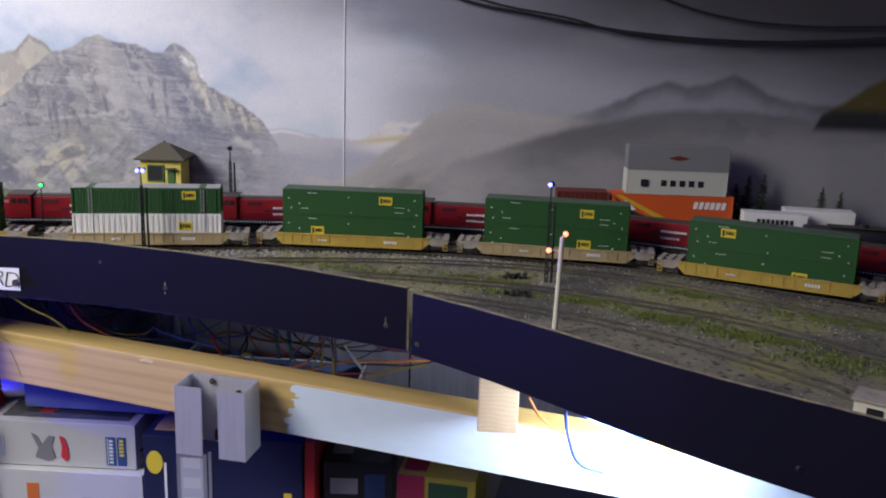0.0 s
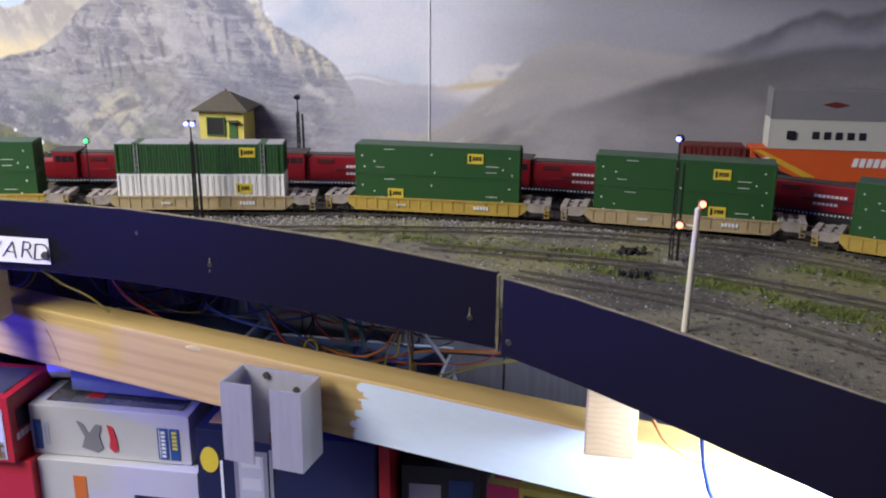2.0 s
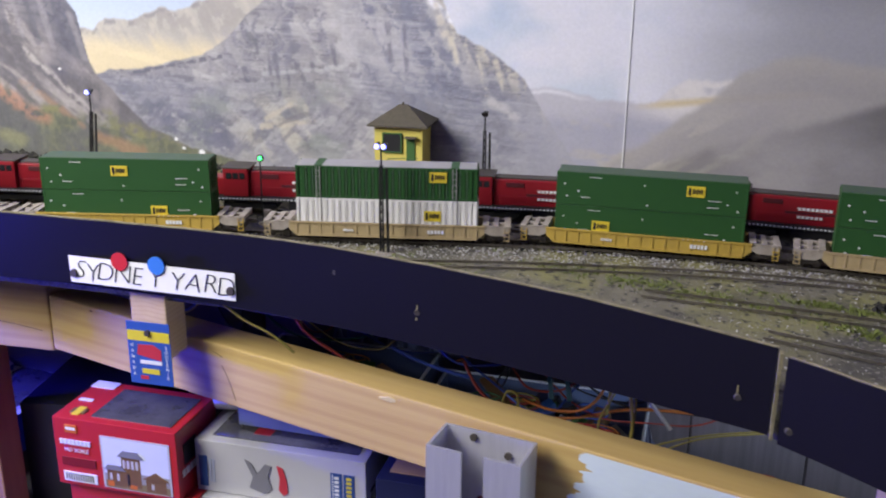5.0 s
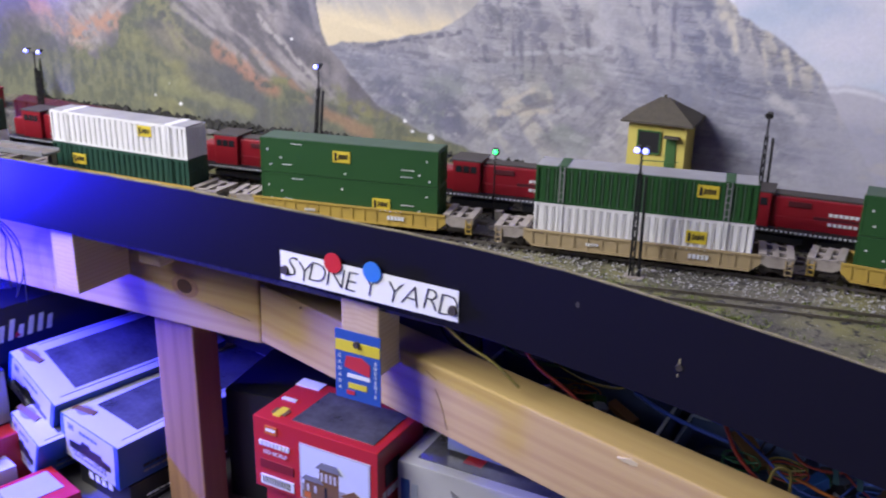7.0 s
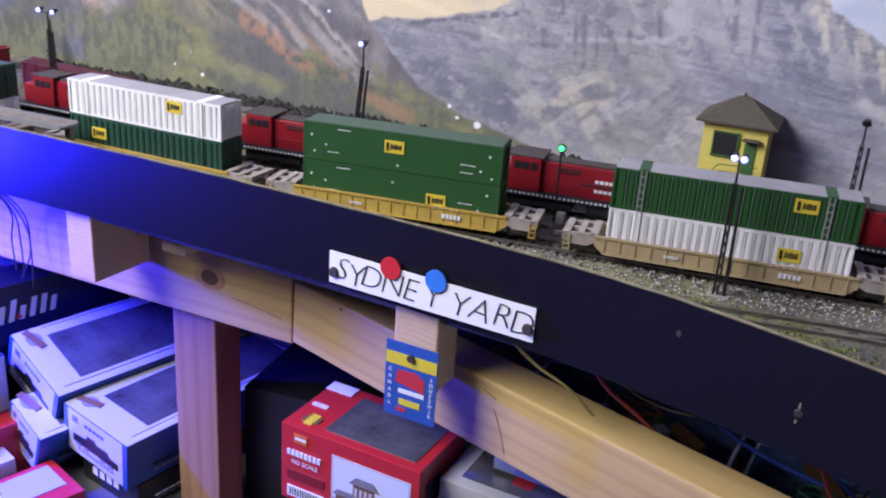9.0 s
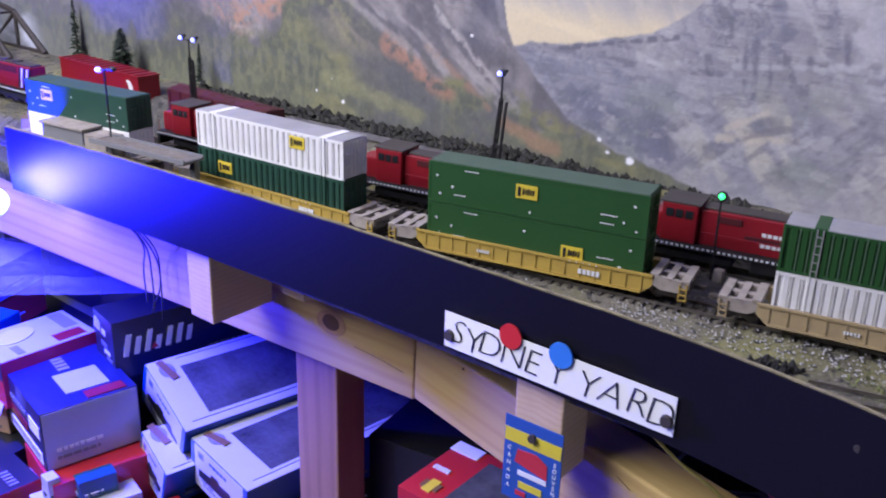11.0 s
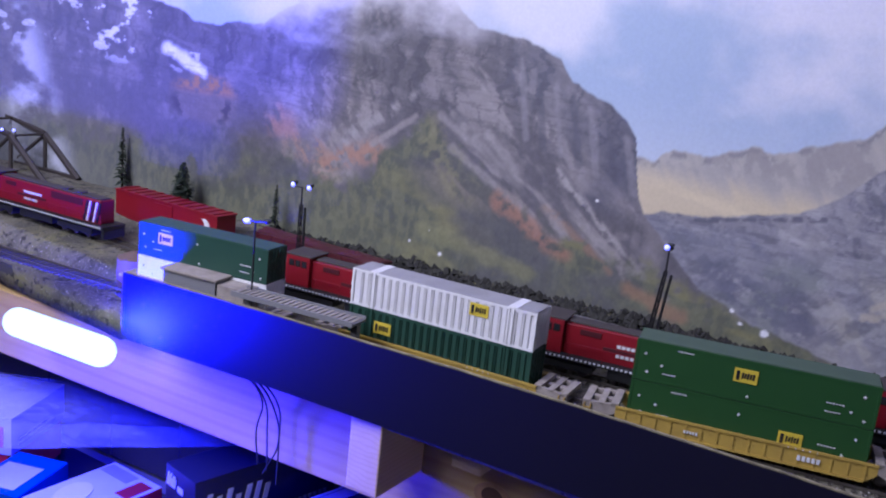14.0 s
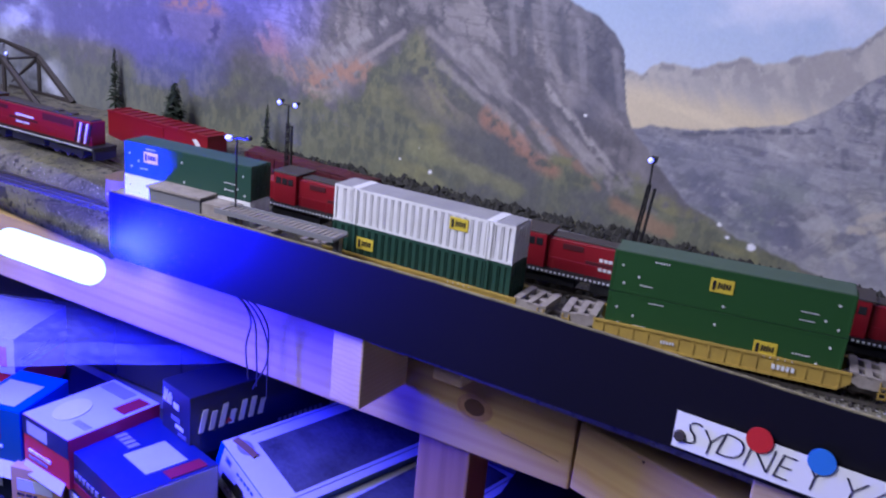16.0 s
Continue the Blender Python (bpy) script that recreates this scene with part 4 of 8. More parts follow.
def well_car(length, m, mat, label, over=0.030):
    """An articulated well car: side sills with ribs, well floor, end platforms with openings, trucks and steps. Length is the well's."""
    c = thing("well_car", m, label, "railcar", "well cars of the stack train")
    L, W = length, 0.034
    for y0, y1 in ((-0.0022, 0.0), (W - 0.0042, W - 0.002)):
        outline = [(-0.004, 0.018), (-0.004, 0.010), (0.004, 0.0035), (L - 0.004, 0.0035), (L + 0.004, 0.010), (L + 0.004, 0.018)]
        part("side_sill", prism(outline, y0, y1), mat, c)
        bm = bmesh.new()
        n = 16
        for i in range(n):
            x = 0.004 + (L - 0.008) * i / (n - 1)
            ya = y0 - 0.0007 if y0 < 0 else y1
            box(x - 0.0007, x + 0.0007, ya, ya + 0.0009, 0.0045, 0.0175, bm=bm)
        ya = y0 - 0.0012 if y0 < 0 else y1
        box(-0.004, L + 0.004, ya, ya + 0.0014, 0.0168, 0.0186, bm=bm)
        box(0.004, L - 0.004, ya, ya + 0.0014, 0.0035, 0.0050, bm=bm)
        part("sill_rib", bm, mat, c)
    part("well_floor", box(0, L, 0.0, W - 0.0042, 0.0040, 0.0054), DARKMETAL, c)
    bm = bmesh.new()
    for k in range(5):
        box(0.27 * L + k * 0.0022, 0.27 * L + k * 0.0022 + 0.0013, -0.0034, -0.003, 0.0095, 0.0118, bm=bm)
        box(0.72 * L + k * 0.0034, 0.72 * L + k * 0.0034 + 0.0024, -0.0034, -0.003, 0.0090, 0.0128, bm=bm)
        box(0.68 * L + k * 0.0050, 0.68 * L + k * 0.0050 + 0.0009, -0.0036, -0.003, 0.0170, 0.0178, bm=bm)
    part("stencil_mark", bm, PRINTWHITE, c, "white reporting marks as short bars")["kind"] = "stuff"
    for s, x in ((-1, 0.0), (1, L)):
        def px(a, b):
            return (x + s * a, x + s * b) if s > 0 else (x - b, x - a)
        bm = bmesh.new()
        ymid = (W - 0.0042) / 2
        x0, x1 = px(0.002, over)
        box(x0, x1, ymid - 0.003, ymid + 0.003, 0.0135, 0.0175, 0.0004, bm=bm)
        for y0 in (-0.002, W - 0.0062):
            outline = [(x + s * a, z) for a, z in ((0.002, 0.019), (0.002, 0.0125), (0.010, 0.0085), (over * 0.8, 0.0085), (over, 0.0125), (over, 0.017))]
            prism(outline, y0, y0 + 0.0035, bm)
        x0, x1 = px(over - 0.006, over)
        box(x0, x1, -0.002, W - 0.002, 0.0150, 0.0185, 0.0003, bm=bm)
        x0, x1 = px(0.002, 0.008)
        box(x0, x1, -0.002, W - 0.002, 0.0165, 0.0200, 0.0003, bm=bm)
        x0, x1 = px(0.013, 0.018)
        box(x0, x1, -0.002, W - 0.002, 0.0160, 0.0185, 0.0003, bm=bm)
        part("end_platform", bm, PLATFORM, c, "weathered pale grey end platform with openings")
        bm = bmesh.new()
        for k in range(3):
            x0, x1 = px(over - 0.0065, over - 0.0015)
            box(x0, x1, -0.0032, -0.0022, 0.0035 + k * 0.0042, 0.0043 + k * 0.0042, bm=bm)
        for q in (over - 0.0065, over - 0.0015):
            box(x + s * q - 0.0004, x + s * q + 0.0004, -0.0032, -0.0022, 0.003, 0.016, bm=bm)
        part("step_ladder", bm, mat, c)
        truck = part("truck", box(*px(0.004, over - 0.002), 0.002, W - 0.006, 0.0035, 0.0085, 0.0008), DARKMETAL, c, "dark metal truck")
        for wx in (0.008, over - 0.007):
            for y in (0.0065, 0.0235):
                part("wheel", rod((x + s * wx, y - 0.0012, 0.0045), (x + s * wx, y + 0.0012, 0.0045), 0.0046, sides=16), DARKMETAL, truck)
        part("coupler", box(*px(over, over + 0.009), ymid - 0.0018, ymid + 0.0018, 0.008, 0.0115, 0.0006), DARKMETAL, c)
    return c


RAIL_TOP = 1.2055
CH = 0.0325


def stack(a, b, top_z, lower, upper, well, well_label, over=0.030):
    """A well car with two containers; a, b: ends of the containers' front face in plan."""
    ax, ay = a
    yaw = math.degrees(math.atan2(b[1] - ay, b[0] - ax))
    length = math.hypot(b[0] - ax, b[1] - ay)
    base = top_z - 2 * CH - 0.0008
    m = pose(ax, ay, base, 0, 0, yaw)
    for z, (name, mat, ribbed, label, logo, kw) in ((0, lower), (CH + 0.0006, upper)):
        container(name, length, CH, mat, ribbed, m @ Matrix.Translation((0, 0, z)), label, (logo[0] * length, logo[1] * CH) if logo else None, **kw)
    well_car(length + 0.008, pose(ax, ay, RAIL_TOP, 0, 0, yaw) @ Matrix.Translation((-0.004, -0.0005, 0)), well, well_label, over)


SMOOTH_UP = "smooth-sided green shipping container with yellow logo, upper of a stack"
SMOOTH_LO = "smooth-sided green shipping container with white marks, lower in a well car"
G = ("shipping_container", GREEN, False)
MARKED = dict(marks=True)
stack((-1.243, 1.000), (-1.094, 1.021), 1.281,
      ("shipping_container", WHITE, False, "plain white shipping container low in the train", None, dict(marks=True)),
      ("shipping_container", TEAL, False, "blue-green shipping container stacked on a white one", (0.22, 0.62), dict(marks=True)), TAN, "weathered tan well car with grey end platforms", 0.012)
stack((-1.011, 1.039), (-0.836, 1.053), 1.282,
      ("shipping_container", TEAL, True, "ribbed dark green shipping container beneath a white one", (0.20, 0.55), dict(marks=False, ribs=24)),
      ("shipping_container", WHITE, True, "ribbed white shipping container with small logo, grey roof", (0.71, 0.72), dict(marks=False, ribs=24, roof=ROOFGREY)), YELLOW, "yellow well car carrying white over green containers")
stack((-0.757, 1.067), (-0.588, 1.107), 1.281, (*G, SMOOTH_LO, (0.69, 0.38), MARKED), (*G, SMOOTH_UP, (0.47, 0.62), MARKED), YELLOW, "bright yellow well car with two green containers")
stack((-0.498, 1.117), (-0.321, 1.155), 1.281,
      ("shipping_container", WHITE, True, "ribbed white shipping container with logo in a tan well", (0.755, 0.52), dict(marks=False, ribs=26)),
      ("shipping_container", GREEN, True, "ribbed green shipping container with grey roof on a white one", (0.785, 0.72), dict(marks=False, ribs=26, roof=ROOFGREY)), TAN, "weathered tan well car carrying green over white containers")
stack((-0.246, 1.174), (-0.066, 1.178), 1.281, (*G, SMOOTH_LO, (0.25, 0.40), MARKED), (*G, SMOOTH_UP, (0.735, 0.66), MARKED), YELLOW, "bright yellow well car with two green containers")
stack((0.013, 1.174), (0.192, 1.160), 1.281, (*G, SMOOTH_LO, (0.70, 0.42), MARKED), (*G, SMOOTH_UP, (0.71, 0.60), MARKED), TAN, "weathered tan well car with two green containers")
stack((0.258, 1.122), (0.432, 1.055), 1.276, (*G, SMOOTH_LO, (0.69, 0.40), MARKED), (*G, SMOOTH_UP, (0.245, 0.66), MARKED), YELLOW, "bright yellow well car with two green containers")


# ---- tracks ----
def along(points, step):
    """Evenly spaced places and headings along a smoothed line in plan."""
    p = np.array(points, float)
    t = np.linspace(0, len(p) - 1, len(p) * 40)
    xy = np.stack([np.interp(t, range(len(p)), p[:, k]) for k in (0, 1)], -1)
    k = np.ones(41) / 41
    for a in (0, 1):
        ext = np.r_[2 * xy[0, a] - xy[20:0:-1, a], xy[:, a], 2 * xy[-1, a] - xy[-2:-22:-1, a]]
        xy[:, a] = np.convolve(ext, k, "valid")
    s = np.r_[0, np.cumsum(np.hypot(*np.diff(xy, axis=0).T))]
    q = np.arange(0, s[-1], step)
    x, y = np.interp(q, s, xy[:, 0]), np.interp(q, s, xy[:, 1])
    return x, y, np.arctan2(np.gradient(y), np.gradient(x))


def track(points, label, rise=0.0, ties=True, drop=0.0):
    """Code-83 style track: two rails and a joined row of ties."""
    whole = thing("track", Matrix(), label, "track", "yard tracks")
    x, y, a = along(points, 0.008)
    z = GROUND + 0.0012 + rise
    if ties:
        vs, fs = [], []
        rnd = random.Random(len(x))
        for cx, cy, ca in zip(x, y, a):
            ca += rnd.uniform(-0.03, 0.03)
            if drop and noise.noise((cx * 22, cy * 22, 7)) + rnd.uniform(-0.3, 0.3) < drop - 0.5:
                continue
            m = Matrix.Translation((cx, cy, z)) @ Matrix.Rotation(ca, 4, "Z")
            b = len(vs)
            for sx in (-0.0013, 0.0013):
                for sy in (-0.0145, 0.0145):
                    for sz in (-0.0015, 0.0003):
                        vs.append(m @ Vector((sx, sy, sz)))
            fs += [tuple(b + i for i in f) for f in ((0, 2, 3, 1), (4, 5, 7, 6), (0, 1, 5, 4), (2, 6, 7, 3), (1, 3, 7, 5))]
        me = bpy.data.meshes.new("timber_bed")
        me.from_pydata(vs, [], fs)
        me.materials.append(TIE)
        ob = new("timber_bed", me)
        ob.parent = whole
        tagged(ob, kind="stuff")
    for side in (-0.00825, 0.00825):
        bm = bmesh.new()
        rows = []
        for cx, cy, ca in zip(x, y, a):
            n = Vector((-math.sin(ca), math.cos(ca), 0))
            p = Vector((cx, cy, z)) + n * side
            rows.append([bm.verts.new(p + n * d + Vector((0, 0, h))) for d, h in ((-0.0004, 0.0002), (-0.0004, 0.0024), (0.0004, 0.0024), (0.0004, 0.0002))])
        for r0, r1 in zip(rows, rows[1:]):
            for q in range(4):
                bm.faces.new((r0[q], r0[(q + 1) % 4], r1[(q + 1) % 4], r1[q]))
        part("rail", bm, STEEL, whole)
    return whole


MAIN = [(-2.6, 0.93), (-1.9, 0.985), (-1.5, 0.995), (-1.243, 1.014), (-1.10, 1.034), (-0.92, 1.060), (-0.67, 1.100), (-0.41, 1.150), (-0.25, 1.182), (-0.15, 1.191), (0.0, 1.190), (0.10, 1.183),
        (0.20, 1.166), (0.345, 1.103), (0.45, 1.055), (0.65, 0.95), (0.9, 0.8)]
BACK = [(-2.6, 1.15), (-1.6, 1.13), (-1.3, 1.115), (-1.10, 1.118), (-0.864, 1.150), (-0.60, 1.197), (-0.32, 1.254), (-0.06, 1.279), (0.10, 1.272), (0.24, 1.233), (0.5, 1.13), (0.9, 0.93)]
track(MAIN, "weathered yard track under the stack train")
track(BACK, "weathered yard track behind the stack train")
track([(-2.4, 1.21), (-1.5, 1.20), (-1.1, 1.195), (-0.7, 1.225), (-0.35, 1.277), (-0.05, 1.298), (0.3, 1.29), (0.6, 1.27), (0.9, 1.24)], "weathered yard track along the mural")
track([(-0.45, 1.062), (-0.25, 1.115), (-0.05, 1.145), (0.07, 1.142), (0.208, 1.115), (0.325, 1.046), (0.44, 0.972), (0.6, 0.86)], "dusty siding in front of the stack train", ties=False)
track([(-0.15, 1.07), (0.0, 1.06), (0.106, 1.045), (0.255, 0.985), (0.319, 0.945), (0.403, 0.873), (0.55, 0.74)], "dusty yard lead between patches of grass", ties=False)
track([(-0.05, 1.005), (0.099, 0.962), (0.208, 0.898), (0.296, 0.822), (0.36, 0.75), (0.5, 0.58)], "dusty siding near the fascia", ties=False)


# ---- locomotives of the second train ----
GLASS = material("dark_cab_glass", (0.02, 0.022, 0.025), 0.15, scale=50)


def locomotive(m, label):
    """A six-axle hood diesel, nose at local x 0, front side at y 0, rail top at z 0."""
    c = thing("locomotive", m, label, "locomotive", "red diesels of the second train")
    L, W = 0.246, 0.034
    part("long_hood", box(0.052, L - 0.012, 0.006, W - 0.006, 0.0178, 0.046, 0.0012), LOCORED, c)
    bm = bmesh.new()
    for x0, x1, z0, z1 in ((0.150, 0.205, 0.036, 0.044), (0.066, 0.085, 0.038, 0.043), (0.088, 0.140, 0.0285, 0.0315)):
        box(x0, x1, 0.0052, 0.0062, z0, z1, 0.0003, bm=bm)
    part("grille", bm, MAROON, c)["kind"] = "stuff"
    part("hood_top", box(0.054, L - 0.014, 0.009, W - 0.009, 0.046, 0.0478, 0.0006), DARKMETAL, c)
    bm = bmesh.new()
    for x in (0.165, 0.19):
        rod((x, W / 2, 0.047), (x, W / 2, 0.0497), 0.007, bm, 14)
    part("radiator_fan", bm, DARKMETAL, c)["kind"] = "stuff"
    cab = part("cab", box(0.024, 0.052, 0.0015, W - 0.0015, 0.0178, 0.0495, 0.0015), LOCORED, c)
    part("cab_roof", box(0.022, 0.054, 0.001, W - 0.001, 0.0490, 0.0505, 0.0006), DARKMETAL, cab, "dark grey cab roof")
    for k in range(3):
        part("window", box(0.0275 + k * 0.0075, 0.0335 + k * 0.0075, 0.0008, 0.0018, 0.038, 0.0445, 0.0003), GLASS, cab)
    part("short_hood", box(0.004, 0.024, 0.007, W - 0.007, 0.0178, 0.038, 0.002), LOCORED, c)
    part("frame_sill", box(0.0, L, 0.0, W, 0.0135, 0.0180, 0.0005), BLACK, c)
    bm = bmesh.new()
    for k in range(60):
        x = 0.002 + k * (L - 0.004) / 60
        box(x, x + 0.0021, -0.0005, 0.0002, 0.0152, 0.0170, bm=bm)
    part("sill_stripe", bm, PRINTWHITE, c, "row of white dashes along the sill")["kind"] = "stuff"
    bm = bmesh.new()
    for k in range(8):
        box(0.100 + k * 0.0042, 0.1032 + k * 0.0042, 0.0054, 0.006, 0.0330, 0.0358, bm=bm)
        if k < 6:
            box(0.100 + k * 0.0042, 0.1032 + k * 0.0042, 0.0054, 0.006, 0.0245, 0.0272, bm=bm)
    part("side_lettering", bm, PRINTWHITE, c, "white lettering as plain bars")["kind"] = "stuff"
    part("fuel_tank", box(0.095, 0.155, 0.003, W - 0.003, 0.0035, 0.0130, 0.002), BLACK, c)
    for x in (0.052, L - 0.052):
        t = part("truck", box(x - 0.030, x + 0.030, 0.003, W - 0.003, 0.0045, 0.0115, 0.001), BLACK, c)
        for d in (-0.021, 0, 0.021):
            part("wheel", rod((x + d, 0.006, 0.0055), (x + d, W - 0.006, 0.0055), 0.0055, sides=16), DARKMETAL, t)
    bm = bmesh.new()
    for x in [0.004] + [0.06 + 0.03 * k for k in range(6)] + [L - 0.004]:
        rod((x, 0.0006, 0.018), (x, 0.0006, 0.030), 0.00035, bm, 5)
    rod((0.056, 0.0006, 0.0298), (L - 0.004, 0.0006, 0.0298), 0.00035, bm, 5)
    part("handrail", bm, LOCORED, c)
    for x in (-0.0005, L - 0.0035):
        part("pilot_steps", box(x, x + 0.004, 0.001, W - 0.001, 0.003, 0.0135, 0.0005), BLACK, c)
    return c


def train_pose(line, x0, length, offset, z):
    """A pose on a track line for a car that starts at x0 and is so long; y 0 lies on its front side."""
    xs, ys = [p[0] for p in line], [p[1] for p in line]
    y0 = np.interp(x0, xs, ys)
    x1 = x0 + length
    y1 = np.interp(x1, xs, ys)
    a = math.atan2(y1 - y0, x1 - x0)
    return Matrix.Translation((x0, y0, z)) @ Matrix.Rotation(a, 4, "Z") @ Matrix.Translation((0, -offset, 0))


for x0 in (-1.170, -0.903, -0.640, -0.377, -0.113, 0.150, 0.408):
    locomotive(train_pose(BACK, x0, 0.243 if x0 < 0.2 else 0.22, 0.017, RAIL_TOP), "bright red six-axle diesel locomotive with black trucks")


def gondola(m, label):
    """A dark red ribbed hopper with a heaped load."""
    c = thing("hopper_car", m, label, "railcar", "maroon hoppers by the mural")
    L, W = 0.175, 0.033
    bm = box(0, L, 0.001, W - 0.001, 0.009, 0.036, 0.0008)
    part("car_body", bm, MAROON, c)
    for k in range(9):
        x = 0.004 + k * (L - 0.010) / 8
        part("side_rib", box(x, x + 0.002, 0.0, 0.0013, 0.010, 0.0365), MAROON, c)
    bm = bmesh.new()
    bmesh.ops.create_grid(bm, x_segments=40, y_segments=10, size=0.5, matrix=Matrix.Translation((L / 2, W / 2, 0.036)) @ Matrix.Diagonal((L - 0.004, W - 0.006, 1, 1)))
    for v in bm.verts:
        f = 1 - abs(v.co.y - W / 2) / (W / 2)
        v.co.z += 0.006 * f * (0.7 + 0.6 * abs(noise.noise(v.co * 90))) * (0.6 + 0.4 * math.cos(v.co.x * 95))
    part("load", bm, MAROON, c, "heaped dark red load")
    for x in (0.024, L - 0.024):
        t = part("truck", box(x - 0.014, x + 0.014, 0.004, W - 0.004, 0.003, 0.009, 0.001), BLACK, c)
        for d in (-0.009, 0.009):
            part("wheel", rod((x + d, 0.006, 0.0045), (x + d, W - 0.006, 0.0045), 0.0045, sides=14), DARKMETAL, t)
    return c


MURAL_TRACK = [(-2.4, 1.21), (-1.5, 1.20), (-1.1, 1.195), (-0.7, 1.225)]
for x0 in (-1.264,):
    gondola(train_pose(MURAL_TRACK, x0, 0.175, 0.016, 1.2055), "dark maroon hopper car with heaped load")


def boxcar(m, label):
    c = thing("boxcar", m, label, "railcar")
    L, W = 0.185, 0.033
    part("car_body", box(0, L, 0.001, W - 0.001, 0.009, 0.046, 0.001), LOCORED, c)
    part("roof", box(-0.001, L + 0.001, 0.0, W, 0.046, 0.048, 0.0006), LOCORED, c, "ribbed red roof")
    for k in range(12):
        part("roof_rib", box(0.006 + k * 0.0155, 0.0085 + k * 0.0155, 0.001, W - 0.001, 0.048, 0.0492), LOCORED, c)
    part("door", box(0.075, 0.108, -0.0004, 0.0012, 0.011, 0.044), LOCORED, c)
    bm = bmesh.new()
    outer = [(0.160 + 0.014 * math.cos(a), 0.028 + 0.014 * math.sin(a)) for a in [math.radians(-70 + 14 * k) for k in range(11)]]
    inner = [(0.152 + 0.014 * math.cos(a), 0.028 + 0.014 * math.sin(a)) for a in [math.radians(58 - 11.6 * k) for k in range(11)]]
    prism(outer + inner, 0.0, 0.0013, bm)
    part("painted_crescent", bm, PRINTWHITE, c, "white painted crescent")
    for x in (0.028, L - 0.028):
        t = part("truck", box(x - 0.014, x + 0.014, 0.004, W - 0.004, 0.003, 0.009, 0.001), BLACK, c)
        for d in (-0.009, 0.009):
            part("wheel", rod((x + d, 0.006, 0.0045), (x + d, W - 0.006, 0.0045), 0.0045, sides=14), DARKMETAL, t)


boxcar(train_pose(MURAL_TRACK, -1.510, 0.185, 0.016, 1.1985), "bright red boxcar with ribbed roof and white crescent")


# ---- trackside things ----
CORE = material("lamp_lens_white", (0.9, 0.9, 1.0), 0.4, emit=(0.17, 0.19, 1.0), emit_power=4.2)
GREENLENS = material("green_signal_lens", (0.1, 0.8, 0.2), 0.4, emit=(0.05, 1.0, 0.18), emit_power=3)
REDLENS = material("red_signal_lens", (0.9, 0.2, 0.1), 0.4, emit=(1.0, 0.22, 0.12), emit_power=3.5)
CREAMPOST = material("cream_painted_post", (0.70, 0.66, 0.52), 0.6, second=(0.58, 0.54, 0.42), scale=80)


def lattice_pole(bm, a, b, w):
    """A narrow lattice mast from a to b."""
    a, b = Vector(a), Vector(b)
    n = max(6, int((b - a).length / 0.008))
    corners = [Vector((sx * w, sy * w, 0)) for sx, sy in ((-1, -1), (1, -1), (1, 1), (-1, 1))]
    for q in corners:
        rod(a + q, b + q * 0.7, 0.00065, bm, 5)
    for i in range(n):
        p, r = a.lerp(b, i / n), a.lerp(b, (i + 1) / n)
        k0, k1 = 1 - 0.3 * i / n, 1 - 0.3 * (i + 1) / n
        for s in range(4):
            rod(p + corners[s] * k0, r + corners[(s + 1) % 4] * k1, 0.00035, bm, 4)
    return bm


def yard_lamp(x, y, z_top, base, label, lit=(True, True), twin=0.010, lean=(0, 0)):
    """A lattice yard lamp with two floodlights on a cross arm."""
    c = thing("yard_lamp", pose(x, y, base), label, "lamp post", "yard lamps")
    h = z_top - base
    mast = part("mast", lattice_pole(bmesh.new(), (0, 0, 0.002), (lean[0], lean[1], h * 0.82), 0.0016), BLACK, c)
    part("ladder", lattice_pole(bmesh.new(), (0.0062, 0.001, 0.002), (lean[0] + 0.0056, lean[1], h * 0.80), 0.0007), BLACK, c)
    part("foot_plate", box(-0.006, 0.011, -0.005, 0.005, 0, 0.002, 0.0004), PLATFORM, c, "pale concrete foot")
    part("top_tube", rod((lean[0], lean[1], h * 0.82), (lean[0], lean[1], h - 0.002), 0.0009), BLACK, c)
    part("cross_arm", rod((lean[0] - twin / 2, lean[1], h - 0.003), (lean[0] + twin / 2, lean[1], h - 0.003), 0.0007), BLACK, c)
    for s, on in zip((-1, 1), lit):
        px = lean[0] + s * twin / 2
        f = part("floodlight", rod((px, lean[1] - 0.0015, h - 0.001), (px, lean[1] + 0.004, h + 0.001), 0.0028, sides=12, r2=0.0016), BLACK, c)
        if on:
            bm = bmesh.new()
            bmesh.ops.create_uvsphere(bm, u_segments=12, v_segments=8, radius=0.0025, matrix=pose(px, lean[1] - 0.0022, h - 0.0012))
            part("lens", bm, CORE, f, "glowing blue-white lens", True)
    return c


yard_lamp(-0.406, 1.112, 1.308, 1.199, "black lattice yard lamp with lit blue-white floodlights", twin=0.007)
yard_lamp(0.090, 1.078, 1.319, 1.199, "black lattice yard lamp with lit blue-white floodlight", lit=(True, False), twin=0.003)
yard_lamp(-0.797, 1.199, 1.327, 1.199, "leaning black lattice yard lamp with lit floodlight", lit=(True, False), twin=0.003, lean=(0.0105, 0))
yard_lamp(-1.170, 1.150, 1.316, 1.199, "black lattice yard lamp with two small lit floodlights", twin=0.022)
yard_lamp(-0.340, 1.262, 1.317, 1.216, "tall black lattice yard lamp, unlit", lit=(False, False), twin=0.002)


